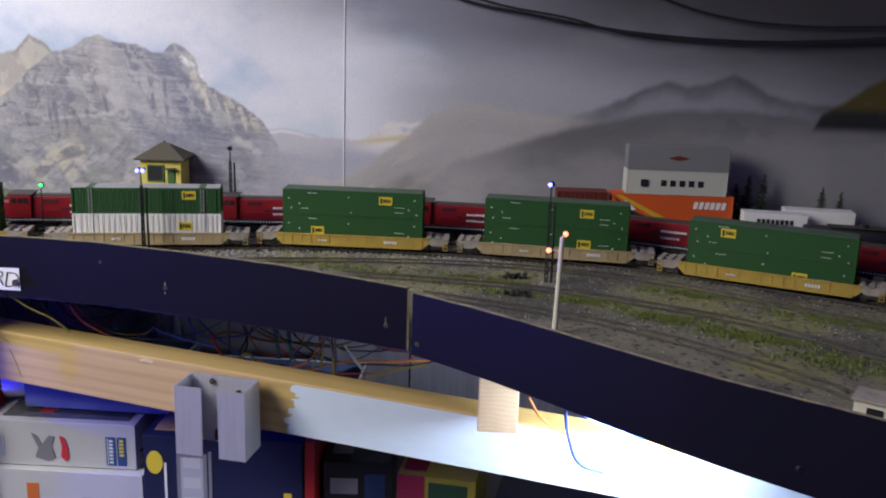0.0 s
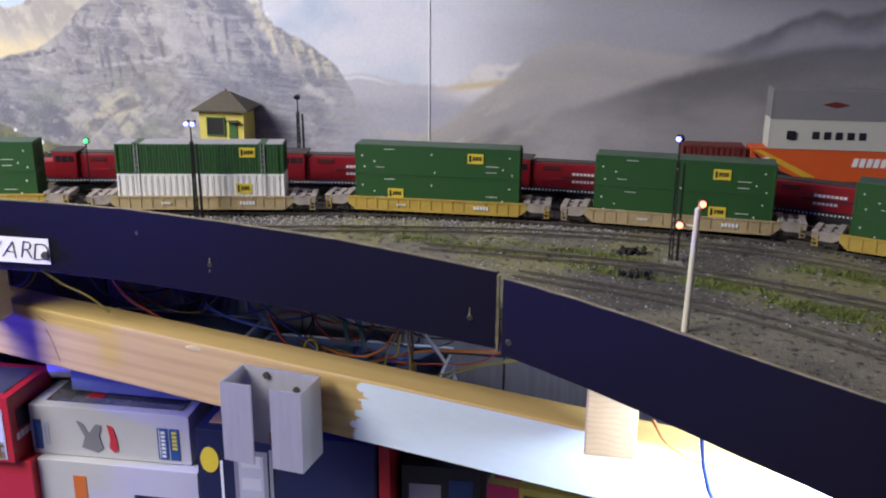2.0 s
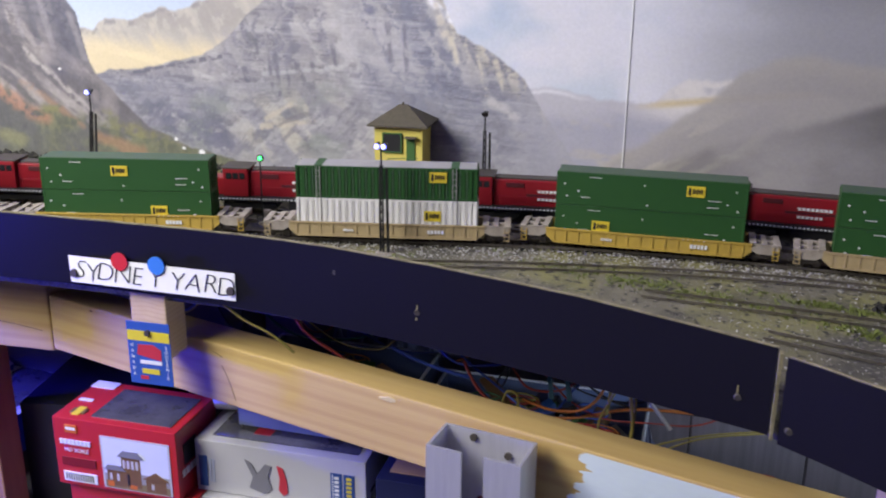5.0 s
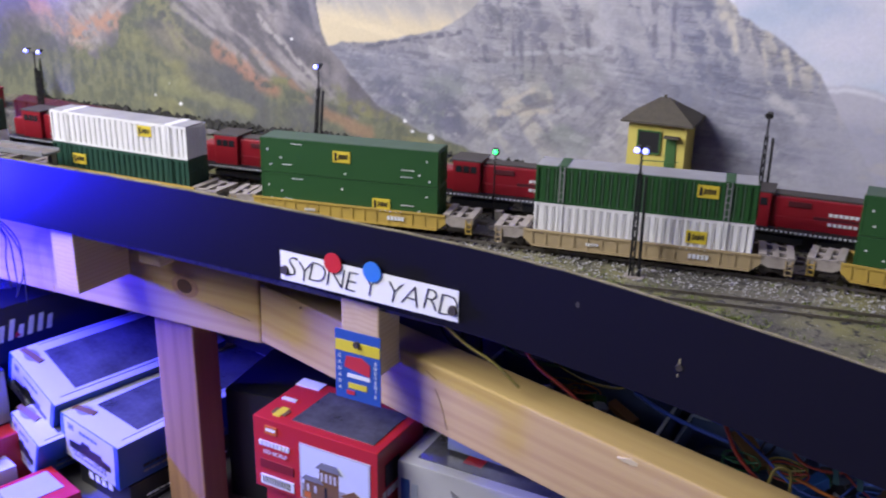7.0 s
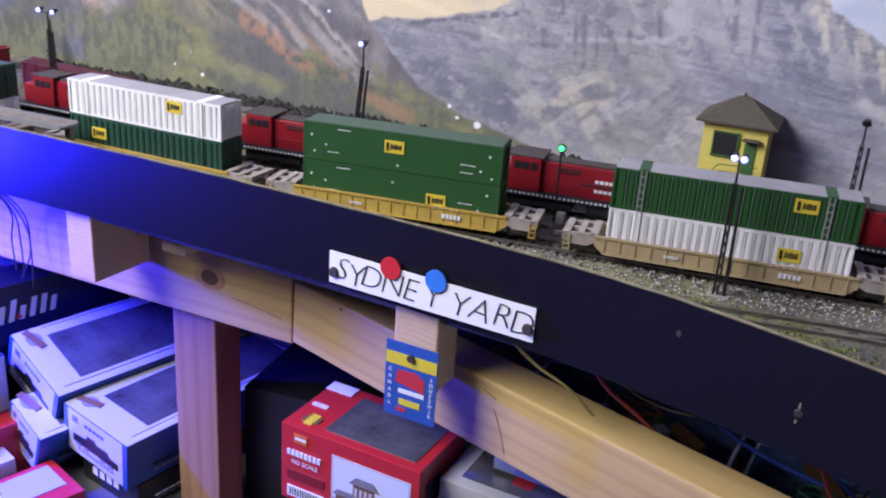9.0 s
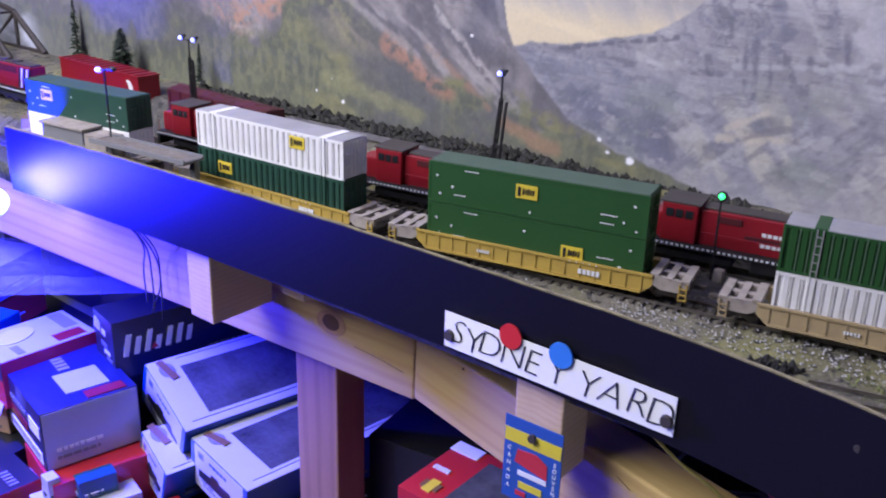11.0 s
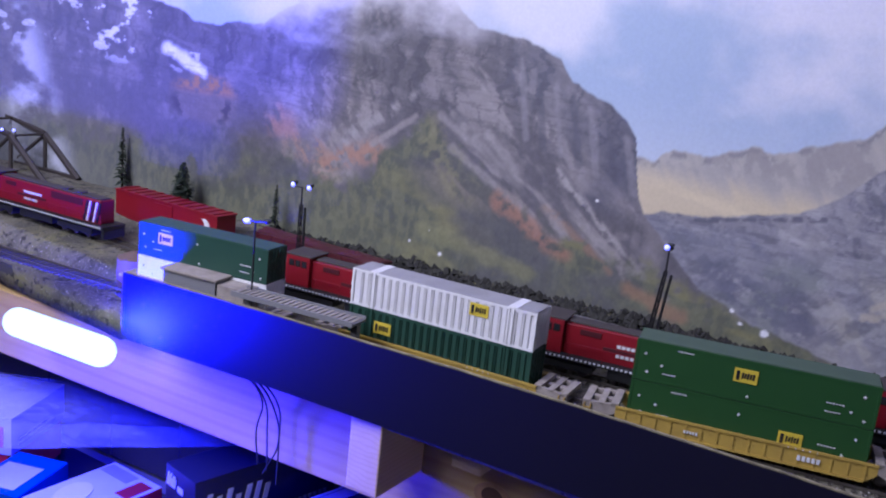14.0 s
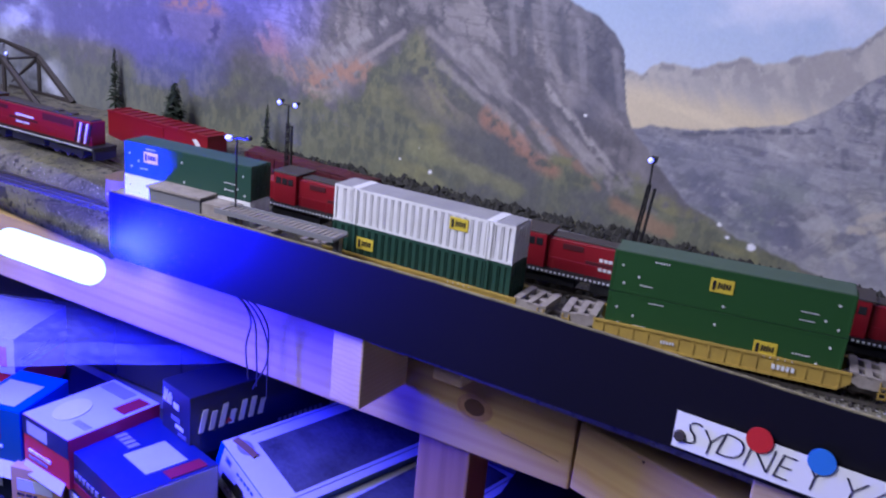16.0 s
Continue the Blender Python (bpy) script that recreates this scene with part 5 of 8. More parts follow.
def slim_lamp():
    c = thing("street_lamp", pose(-1.093, 1.001, 1.244), "slim black street lamp with one lit and one dark head", "lamp post")
    part("pole", rod((0, 0, -0.044), (0, 0, 0.068), 0.0009), BLACK, c)
    part("arm", rod((-0.010, 0, 0.0655), (0.014, 0, 0.0690), 0.0009), BLACK, c)
    for x, mat, z in ((-0.010, CORE, 0.0655), (0.014, BLACK, 0.0695)):
        bm = bmesh.new()
        bmesh.ops.create_uvsphere(bm, u_segments=12, v_segments=8, radius=0.003, matrix=pose(x, 0, z) @ Matrix.Diagonal((1.4, 1, 0.8, 1)))
        part("lamp_head", bm, mat, c, "", True)


slim_lamp()


def block_signal():
    c = thing("block_signal", pose(-0.564, 1.172, 1.205), "black trackside signal showing green", "signal")
    part("mast", rod((0, 0, 0), (0, 0, 0.066), 0.0009), BLACK, c)
    part("target", rod((0, 0.0005, 0.066), (0, 0.0020, 0.066), 0.0038, sides=18), BLACK, c)
    bm = bmesh.new()
    bmesh.ops.create_uvsphere(bm, u_segments=12, v_segments=8, radius=0.0024, matrix=pose(0, 0, 0.066))
    part("lens", bm, GREENLENS, c, "glowing green lens", True)
    part("relay_case", box(0.003, 0.010, -0.003, 0.003, 0, 0.010, 0.0005), PLATFORM, c)


block_signal()


def home_signal():
    """A cream post with two red lenses on short brackets, behind the fascia's edge."""
    c = thing("home_signal", pose(0.093, 0.900, 1.199), "cream painted signal post showing two red lights", "signal")
    part("post", rod((0, 0, 0), (0.002, 0.003, 0.098), 0.0028, sides=12, r2=0.0022), CREAMPOST, c)
    part("bracket", rod((0.001, 0.003, 0.095), (0.005, 0.003, 0.101), 0.0018), CREAMPOST, c)
    for x, z in ((0.0050, 0.102), (-0.0105, 0.085)):
        h = part("lamp_housing", rod((x, 0.001, z), (x, 0.006, z), 0.0034, sides=14), BLACK, c)
        bm = bmesh.new()
        bmesh.ops.create_uvsphere(bm, u_segments=12, v_segments=8, radius=0.0026, matrix=pose(x, 0.0005, z))
        part("lens", bm, REDLENS, h, "glowing red lens", True)
    part("bracket", rod((0.0, 0.003, 0.084), (-0.010, 0.003, 0.085), 0.0012), CREAMPOST, c)


home_signal()


def tower():
    """The yellow yard office: boarded walls, hipped shingle roof, window, porch and door."""
    c = thing("yard_tower", pose(-0.472, 1.278, 1.214, 0, 0, 4), "yellow wooden yard tower with grey hipped roof", "building")
    W, D, H = 0.055, 0.045, 0.079
    part("wall", box(0, W, 0, D, 0, H, 0.0004), TOWERYELLOW, c)
    for k in range(12):
        z = 0.003 + k * 0.0064
        part("siding_board", box(-0.0004, W + 0.0004, -0.0004, 0.0004, z, z + 0.0061), TOWERYELLOW, c)
    bm = bmesh.new()
    e, zt = 0.0075, 0.022
    lo = [bm.verts.new(p) for p in ((-e, -e, H), (W + e, -e, H), (W + e, D + e, H), (-e, D + e, H))]
    mid = [bm.verts.new((v.co.x, v.co.y, H + 0.002)) for v in lo]
    top = [bm.verts.new(p) for p in ((W * 0.42, D / 2, H + zt), (W * 0.58, D / 2, H + zt))]
    bm.faces.new(lo)
    for i in range(4):
        bm.faces.new((lo[i], lo[(i + 1) % 4], mid[(i + 1) % 4], mid[i]))
    bm.faces.new((mid[0], mid[1], top[1], top[0])), bm.faces.new((mid[1], mid[2], top[1]))
    bm.faces.new((mid[2], mid[3], top[0], top[1])), bm.faces.new((mid[3], mid[0], top[0]))
    roof = part("roof", bm, SHINGLE, c, "grey-brown shingle roof")
    part("finial", box(W * 0.475, W * 0.525, D / 2 - 0.0013, D / 2 + 0.0013, H + zt - 0.003, H + zt + 0.0025, 0.0004), SHINGLE, roof)
    win = part("window", box(0.010, 0.031, -0.0016, 0.0, 0.050, 0.071), BLACK, c, "dark window in a green frame")
    for b in ((0.009, 0.0105, 0.049, 0.072), (0.0305, 0.032, 0.049, 0.072), (0.009, 0.032, 0.049, 0.0505), (0.009, 0.032, 0.0705, 0.072)):
        part("window_frame", box(b[0], b[1], -0.0024, -0.0012, b[2], b[3]), TOWERGREEN, win)
    part("door", box(0.037, 0.047, -0.0016, 0.0, 0.036, 0.066), TOWERGREEN, c, "green door")
    part("door_canopy", box(0.0355, 0.0495, -0.009, 0.0, 0.067, 0.0685), SHINGLE, c)
    part("landing", box(0.018, 0.052, -0.011, -0.0008, 0.034, 0.036), SHINGLE, c)
    for k in range(6):
        part("stair_tread", box(0.016 - k * 0.004, 0.020 - k * 0.004, -0.010, -0.002, 0.030 - k * 0.0055, 0.0312 - k * 0.0055), SHINGLE, c)
    part("handrail", rod((0.019, -0.010, 0.044), (-0.006, -0.010, 0.012), 0.0005), TOWERGREEN, c)
    part("handrail", rod((0.019, -0.010, 0.044), (0.052, -0.010, 0.046), 0.0005), TOWERGREEN, c)


tower()

# stacked containers by the mural
YELLOWSTRIPE = material("yellow_stripe_paint", (0.65, 0.42, 0.03), 0.5, scale=100)
DARKRED = material("dark_brown_red_paint", (0.14, 0.022, 0.016), 0.55, scale=60)


def static_stack():
    y = 1.318
    c0 = container("shipping_container", 0.169, 0.036, ORANGE, False, pose(0.187, y, 1.232, 0, 0, 3), "orange shipping container with black and yellow flash", None, marks=False)
    bm = prism([(0.003, 0.034), (0.012, 0.034), (0.075, 0.004), (0.060, 0.004)], -0.0006, 0.0006)
    part("painted_flash", bm, YELLOWSTRIPE, c0)
    part("painted_flash", prism([(0.002, 0.032), (0.030, 0.012), (0.052, 0.004), (0.022, 0.004)], -0.0010, 0.0002), LOGOBLACK, c0, "black painted flash")
    part("painted_flash", prism([(0.012, 0.024), (0.020, 0.026), (0.034, 0.014), (0.026, 0.013)], -0.0014, 0.0), PRINTWHITE, c0, "white logo flash")
    for k in range(6):
        part("logo_bar", prism([(0.113 + k * 0.0078, 0.0175), (0.1185 + k * 0.0078, 0.0175), (0.1205 + k * 0.0078, 0.0275), (0.115 + k * 0.0078, 0.0275)], -0.0007, 0.0003), PRINTWHITE, c0)
    c1 = container("shipping_container", 0.140, 0.0335, CREAM, False, pose(0.2045, y, 1.2685, 0, 0, 3), "cream shipping container with dark plain-bar logo", None, marks=False)
    for k in range(5):
        part("logo_bar", box(0.048 + k * 0.0128, 0.0555 + k * 0.0128, -0.0007, 0.0003, 0.012, 0.0205, 0.0002), LOGOBLACK, c1)
    part("logo_shape", box(0.020, 0.030, -0.0007, 0.0003, 0.011, 0.021, 0.002), LOGOBLACK, c1)
    c2 = container("shipping_container", 0.140, 0.0335, GREYBOX, False, pose(0.2045, y, 1.3025, 0, 0, 3), "grey shipping container with small red mark on top of a stack", None, marks=False)
    part("logo_shape", prism([(0.055, 0.0175), (0.070, 0.021), (0.085, 0.0175), (0.070, 0.014)], -0.0007, 0.0003), DARKRED, c2)
    container("shipping_container", 0.169, 0.0315, DARKRED, True, pose(0.187, y, 1.2, 0, 0, 3), "dark red shipping container at the bottom of a stack", None, marks=False)
    container("shipping_container", 0.072, 0.068, DARKRED, True, pose(0.110, y - 0.002, 1.2, 0, 0, 3), "dark brown-red boxcar end beside the stack", None, marks=False, ribs=10)


static_stack()


def trailer(x, y, z, length, yaw, label, marks):
    c = thing("highway_trailer", pose(x, y, z, 0, 0, yaw), label, "trailer", "white trailers by the mural")
    part("box_body", box(0, length, 0, 0.028, 0.012, 0.046, 0.001), WHITE, c)
    part("chassis", box(0.004, length - 0.004, 0.006, 0.022, 0.007, 0.012), BLACK, c)
    for k in (0.02, 0.033):
        part("wheel", rod((length - k, 0.001, 0.0058), (length - k, 0.027, 0.0058), 0.0058, sides=16), BLACK, c)
    part("landing_leg", box(0.02, 0.023, 0.004, 0.024, 0, 0.012), BLACK, c)
    for k in range(marks):
        part("logo_bar", box(0.018 + k * 0.0062, 0.0225 + k * 0.0062, -0.0006, 0.0004, 0.032, 0.0385), LOGOBLACK, c)


trailer(0.365, 1.300, 1.2065, 0.085, -4, "white highway trailer with faded lettering as bars", 8)
trailer(0.430, 1.335, 1.2065, 0.095, -4, "plain white highway trailer beyond another", 0)


def tank_car():
    c = thing("tank_car", train_pose([(0.35, 1.285), (0.75, 1.245)], 0.44, 0.16, 0.016, 1.2055), "black tank car with walkway on top", "railcar")
    part("tank", rod((0.0, 0.016, 0.024), (0.15, 0.016, 0.024), 0.0155, sides=24), BLACK, c, "", True)
    part("dome", rod((0.075, 0.016, 0.036), (0.075, 0.016, 0.045), 0.006, sides=14), BLACK, c)
    part("walkway", box(0.03, 0.12, 0.006, 0.026, 0.0395, 0.0405), DARKMETAL, c)
    part("underframe", box(-0.004, 0.154, 0.010, 0.022, 0.006, 0.010), BLACK, c)
    for x in (0.022, 0.128):
        t = part("truck", box(x - 0.014, x + 0.014, 0.004, 0.028, 0.003, 0.009, 0.001), BLACK, c)
        for d in (-0.009, 0.009):
            part("wheel", rod((x + d, 0.006, 0.0045), (x + d, 0.026, 0.0045), 0.0045, sides=14), DARKMETAL, t)


tank_car()

NEEDLE = material("dark_conifer_needles", (0.030, 0.045, 0.022), 0.9, second=(0.016, 0.026, 0.014), scale=400)
BARK = material("dark_bark", (0.06, 0.045, 0.03), 0.9, scale=300)
SHRUB = material("dark_coarse_shrub", (0.050, 0.048, 0.036), 0.95, second=(0.022, 0.022, 0.018), scale=250)
GRASS = material("dull_green_static_grass", (0.205, 0.245, 0.055), 0.9, second=(0.115, 0.145, 0.036), scale=200)
STONE = material("pale_stone_chips", (0.52, 0.51, 0.48), 0.85, second=(0.32, 0.31, 0.29), scale=200)


def conifer(x, y, z, height, seed, thin=1.0, round_top=False):
    c = thing("conifer", pose(x, y, z), "small dark model conifer with ragged branches", "tree", "conifers along the mural")
    rnd = random.Random(seed)
    part("trunk", rod((0, 0, -0.002), (0, 0, height), height * 0.02, sides=7, r2=height * 0.005), BARK, c)
    bm = bmesh.new()
    for i in range(520 if round_top else 260):
        f = rnd.uniform(0.12, 1.0) ** 0.8
        shape = 0.72 * math.sin(math.pi * (0.22 + 0.74 * f)) if round_top else 1.05 - f
        reach = height * 0.23 * thin * shape * rnd.uniform(0.45, 1.15) + height * 0.012
        a = rnd.uniform(0, 6.283)
        base = Vector((0, 0, height * f))
        tip = base + Vector((math.cos(a) * reach, math.sin(a) * reach, -reach * rnd.uniform(-0.15, 0.45)))
        side = Vector((-math.sin(a), math.cos(a), 0)) * (reach * 0.20 + height * 0.006)
        mid = base.lerp(tip, 0.55)
        v = [bm.verts.new(p) for p in (base, mid + side, tip, mid - side + Vector((0, 0, height * 0.012)))]
        bm.faces.new(v)
    part("crown", bm, NEEDLE, c)


conifer(-1.453, 1.245, 1.215, 0.070, 1, 1.5, True)
conifer(-1.585, 1.255, 1.215, 0.095, 2, 0.7)
conifer(-1.306, 1.262, 1.215, 0.066, 3, 0.7)
for n, (x, z) in enumerate(((0.366, 0.082), (0.383, 0.094), (0.404, 0.096), (0.487, 0.082), (0.513, 0.076))):
    conifer(x, 1.362, 1.2, z, 10 + n, 1.2)


def clumps(name, spots, mat, size, seed, label, category, spiky=False):
    """Many small rough clumps joined as one growth."""
    rnd = random.Random(seed)
    vs, fs = [], []
    for x, y, z in spots:
        s = size * rnd.uniform(0.5, 1.3)
        b = len(vs)
        if spiky:
            for k in range(5):
                a = rnd.uniform(0, 6.283)
                w = Vector((math.cos(a), math.sin(a), 0)) * s * 0.25
                tip = Vector((rnd.uniform(-1, 1) * s * 0.8, rnd.uniform(-1, 1) * s * 0.8, s * rnd.uniform(0.5, 1.2)))
                o = Vector((x + rnd.uniform(-s, s), y + rnd.uniform(-s, s), z))
                n = len(vs)
                vs += [o - w, o + w, o + tip]
                fs.append((n, n + 1, n + 2))
        else:
            q = [Vector((rnd.uniform(-1, 1), rnd.uniform(-1, 1), rnd.uniform(-0.4, 1))) for _ in range(6)]
            dirs = [Vector(d) for d in ((1, 0, 0), (-1, 0, 0), (0, 1, 0), (0, -1, 0), (0, 0, 1), (0, 0, -0.6))]
            vs += [Vector((x, y, z)) + (d + e * 0.35) * s for d, e in zip(dirs, q)]
            fs += [tuple(b + i for i in f) for f in ((0, 2, 4), (2, 1, 4), (1, 3, 4), (3, 0, 4), (2, 0, 5), (1, 2, 5), (3, 1, 5), (0, 3, 5))]
    me = bpy.data.meshes.new(name)
    me.from_pydata(vs, [], fs)
    me.materials.append(mat)
    return tagged(new(name, me), label, category, kind="stuff")


rnd = random.Random(5)
spots = []
for _ in range(2600):
    x = rnd.uniform(-1.32, -0.55)
    back = rnd.uniform(0.004, 0.045)
    if rnd.random() < 0.35 + 0.65 * (x < -0.72):
        spots.append((x, wall_y(x) - back, 1.214 + rnd.uniform(0, 0.010) + 0.006 * noise.noise((x * 22, 0, 0))))
clumps("shrub_hedge", spots, SHRUB, 0.0042, 6, "coarse dark shrub hedge along the foot of the mural", "hedge")
spots = []
for cx, cy, rx, ry, n in ((0.134, 1.012, 0.032, 0.016, 900), (0.254, 1.062, 0.052, 0.013, 900), (0.213, 0.966, 0.038, 0.014, 800), (0.285, 0.924, 0.045, 0.016, 1000), (0.393, 0.99, 0.07, 0.020, 1200),
                          (0.05, 1.03, 0.05, 0.012, 260), (-0.15, 1.10, 0.12, 0.016, 420), (-0.33, 1.06, 0.07, 0.03, 500), (0.36, 0.86, 0.06, 0.025, 700), (0.02, 1.085, 0.07, 0.008, 200)):
    for _ in range(n):
        dx, dy = rnd.gauss(0, rx * 0.55), rnd.gauss(0, ry * 0.55)
        if noise.noise(((cx + dx) * 60, (cy + dy) * 60, 2)) > -0.25 and cy + dy - 0.25 * dx > deck_front(cx + dx) + 0.008:
            spots.append((cx + dx, cy + dy - 0.25 * dx, GROUND))
clumps("grass_tuft", spots, GRASS, 0.0027, 8, "patches of dull green static grass between the tracks", "grass", True)


def chip_spots(n, seed, x0, x1, lo, hi):
    r = random.Random(seed)
    out = []
    while len(out) < n:
        x = r.uniform(x0, x1)
        yb = np.interp(x, [p[0] for p in MAIN], [p[1] for p in MAIN])
        y = yb - r.uniform(lo, hi)
        if y > deck_front(x) + 0.006:
            out.append((x, y, GROUND + 0.0008))
    return out


clumps("gravel", chip_spots(1500, 9, -0.60, 0.05, 0.015, 0.052), STONE, 0.0009, 10, "scattered pale stone chips beside the stack train", "gravel")
clumps("gravel", chip_spots(900, 11, -1.2, 0.45, -0.02, 0.02), STONE, 0.0009, 12, "pale ballast stones along the main track", "gravel")
clumps("gravel", chip_spots(800, 13, -0.1, 0.45, 0.02, 0.25), STONE, 0.0009, 14, "scattered pale stone chips on the yard dirt", "gravel")
COAL = material("black_coal_clump", (0.018, 0.017, 0.016), 0.9, scale=300)
for x, y in ((0.052, 1.096), (0.056, 1.024), (-0.475, 1.075)):
    r2 = random.Random(int(x * 1000))
    clumps("coal_heap", [(x + r2.gauss(0, 0.007), y + r2.gauss(0, 0.004), GROUND + abs(r2.gauss(0, 0.002))) for _ in range(60)], COAL, 0.0028, 15, "small black coal heap on the yard dirt", "coal heap")

# pale road strip along the mural, loading ramp and shed at the layout's ends
PALEROAD = material("pale_gravel_strip", (0.36, 0.34, 0.32), 0.95, second=(0.22, 0.21, 0.20), scale=40, bump=0.5, bump_scale=500)
bm = bmesh.new()
rows = []
for k in range(120):
    x = -1.12 + k * 0.0092
    e = 0.004 * noise.noise((x * 30, 1, 0))
    rows.append([bm.verts.new((x, wall_y(x) - b + e * s, 1.2225 + 0.001 * noise.noise((x * 50, b * 50, 2)))) for b, s in ((0.066, 1), (0.046, -1))])
for a, b in zip(rows, rows[1:]):
    bm.faces.new((a[0], b[0], b[1], a[1]))
bmesh.ops.solidify(bm, geom=bm.faces[:], thickness=0.003)
tagged(part("road", bm, PALEROAD), "pale gravel strip along the foot of the mural", "road", kind="structure")


def ramp():
    c = thing("loading_ramp", pose(-1.100, 0.982, 1.2445, 0, 0, 7), "grey slatted loading ramp lying along the fascia", "ramp")
    part("ramp_deck", box(0, 0.125, 0.0, 0.024, 0, 0.0025, 0.0004), GREYBOX, c)
    for k in range(22):
        part("slat", box(0.003 + k * 0.0056, 0.0055 + k * 0.0056, 0.003, 0.021, 0.0025, 0.0034), PLATFORM, c)
    for y in (0.0, 0.0225):
        part("side_rail", box(0, 0.125, y, y + 0.0015, 0.0025, 0.0045), GREYBOX, c)
    part("leg", box(0.004, 0.010, 0.016, 0.022, -0.045, 0.0), GREYBOX, c)
    part("leg", box(0.115, 0.121, 0.016, 0.022, -0.045, 0.0), GREYBOX, c)


ramp()
c = thing("dock_shed", pose(-1.190, 0.985, 1.20, 0, 0, 8), "small flat-roofed purple-grey dock shed at the fascia's end", "building")
part("wall", box(0, 0.060, 0.0, 0.022, 0, 0.047, 0.0006), GREYBOX, c)
part("roof", box(-0.002, 0.062, -0.002, 0.024, 0.047, 0.0495, 0.0005), PLATFORM, c)
part("platform", box(0.062, 0.092, 0.0, 0.022, 0, 0.0455, 0.0005), PLATFORM, c)
c = thing("trackside_hut", pose(0.322, 0.728, 1.2, 0, 0, -30), "cream trackside hut with pale flat roof", "building")
part("wall", box(0, 0.030, 0, 0.026, 0, 0.017, 0.0004), CREAMPOST, c)
part("roof", box(-0.002, 0.032, -0.002, 0.028, 0.017, 0.0195, 0.0005), PLATFORM, c)
part("window", box(0.010, 0.022, -0.001, 0.0002, 0.005, 0.013), GLASS, c)


# ---- the far end: truss bridge and a waiting diesel ----
def truss_bridge():
    c = thing("truss_bridge", pose(-2.30, 1.20, 1.2, 0, 0, 0), "dark steel through-truss bridge at the layout's far end", "bridge")
    L, H = 0.62, 0.078
    heights = [0.0, 0.7, 0.86, 0.95, 1.0, 0.95, 0.86, 0.7, 0.0]
    for y in (0.0, 0.055):
        pts = [(i * L / 8, y, 0.02 + H * h) for i, h in enumerate(heights)]
        for a, b in zip(pts, pts[1:]):
            part("top_chord", rod(a, b, 0.0048, sides=6), DARKMETAL, c)
        part("bottom_chord", box(0, L, y - 0.003, y + 0.003, 0.016, 0.024), DARKMETAL, c)
        for i in range(1, 8):
            x = i * L / 8
            part("vertical_post", rod((x, y, 0.02), pts[i], 0.0034, sides=6), DARKMETAL, c)
            if i < 7:
                a, b = ((x, y, 0.02), pts[i + 1]) if i >= 4 else (pts[i], (x + L / 8, y, 0.02))
                part("diagonal", rod(a, b, 0.003, sides=6), DARKMETAL, c)
    for i in range(1, 8):
        part("cross_strut", rod((i * L / 8, 0, 0.02 + H * heights[i]), (i * L / 8, 0.055, 0.02 + H * heights[i]), 0.0018, sides=6), DARKMETAL, c)
    for x, z in ((0.430, 0.075), (0.531, 0.082), (0.559, 0.085)):
        bm = bmesh.new()
        bmesh.ops.create_uvsphere(bm, u_segments=10, v_segments=8, radius=0.0022, matrix=Matrix.Translation((x, -0.006, z)))
        lens = part("bridge_lamp", bm, CORE, c, "small glowing white lamp", True)
        part("lamp_stalk", rod((x, -0.004, z), (x - 0.004, 0.0, 0.02 + H * float(np.interp((x - 0.004) * 8 / L, range(9), heights))), 0.0008, sides=6), DARKMETAL, c)
    part("bridge_deck", box(0, L, -0.003, 0.058, 0.010, 0.016), DARKMETAL, c)
    for x in (0.0, L - 0.03):
        part("abutment", box(x, x + 0.03, -0.004, 0.060, -0.002, 0.010), PLATFORM, c)


truss_bridge()
far_loco = locomotive(Matrix.Translation((-1.668, 1.083, RAIL_TOP)) @ Matrix.Rotation(0.06, 4, "Z"), "red diesel locomotive with striped nose beyond the fascia's end")
for k in range(5):
    x = 0.2065 + 0.0055 * k
    part("nose_stripe", prism([(x, 0.0195), (x + 0.0026, 0.0195), (x + 0.0086, 0.044), (x + 0.0060, 0.044)], 0.0046, 0.0062), PRINTWHITE if k % 2 else LOGOBLACK, far_loco, "diagonal nose stripe")
CYL = material("rusty_brown_tank", (0.16, 0.10, 0.075), 0.7, second=(0.09, 0.06, 0.05), scale=60)
c = thing("storage_tank", pose(-1.285, 1.030, 1.2), "brown round storage tank past the fascia's end", "tank")
part("shell", rod((0, 0, -0.01), (0, 0, 0.030), 0.017, sides=24), CYL, c, "", True)
part("tank_roof", rod((0, 0, 0.030), (0, 0, 0.036), 0.017, sides=24, r2=0.003), CYL, c)


# ---- framing under the deck ----
def beam_y(x):
    return 1.060 - (x + 0.762) * 0.2062 if x > -0.762 else 1.062 + (x + 0.764) * 0.0632


tagged(part("table_leg", box(-0.918, -0.862, 1.0665, 1.104, 0.0, 1.0675, 0.0025), PINE_Z), "square pine table leg under the framing beam", "leg")
for name_, x0, x1, y0, y1, z0, z1, lab in (
        ("spacer_block", -0.955, -0.923, 0.979, 1.046, 1.116, 1.186, "short pine spacer block between beam and fascia"),
        ("spacer_block", -0.880, -0.852, 1.020, 1.054, 1.146, 1.186, "short pine spacer block above the beam"),
        ("spacer_block", -0.608, -0.571, 0.984, 1.016, 1.118, 1.186, "pine spacer block behind a pinned souvenir card"),
        ("spacer_block", 0.022, 0.060, 0.838, 0.888, 1.118, 1.186, "rough-sawn pine spacer block with end grain")):
    tagged(part(name_, box(x0, x1, y0, y1, z0, z1, 0.0015), PINE_END), lab, "wood block", "spacer blocks on the beam")
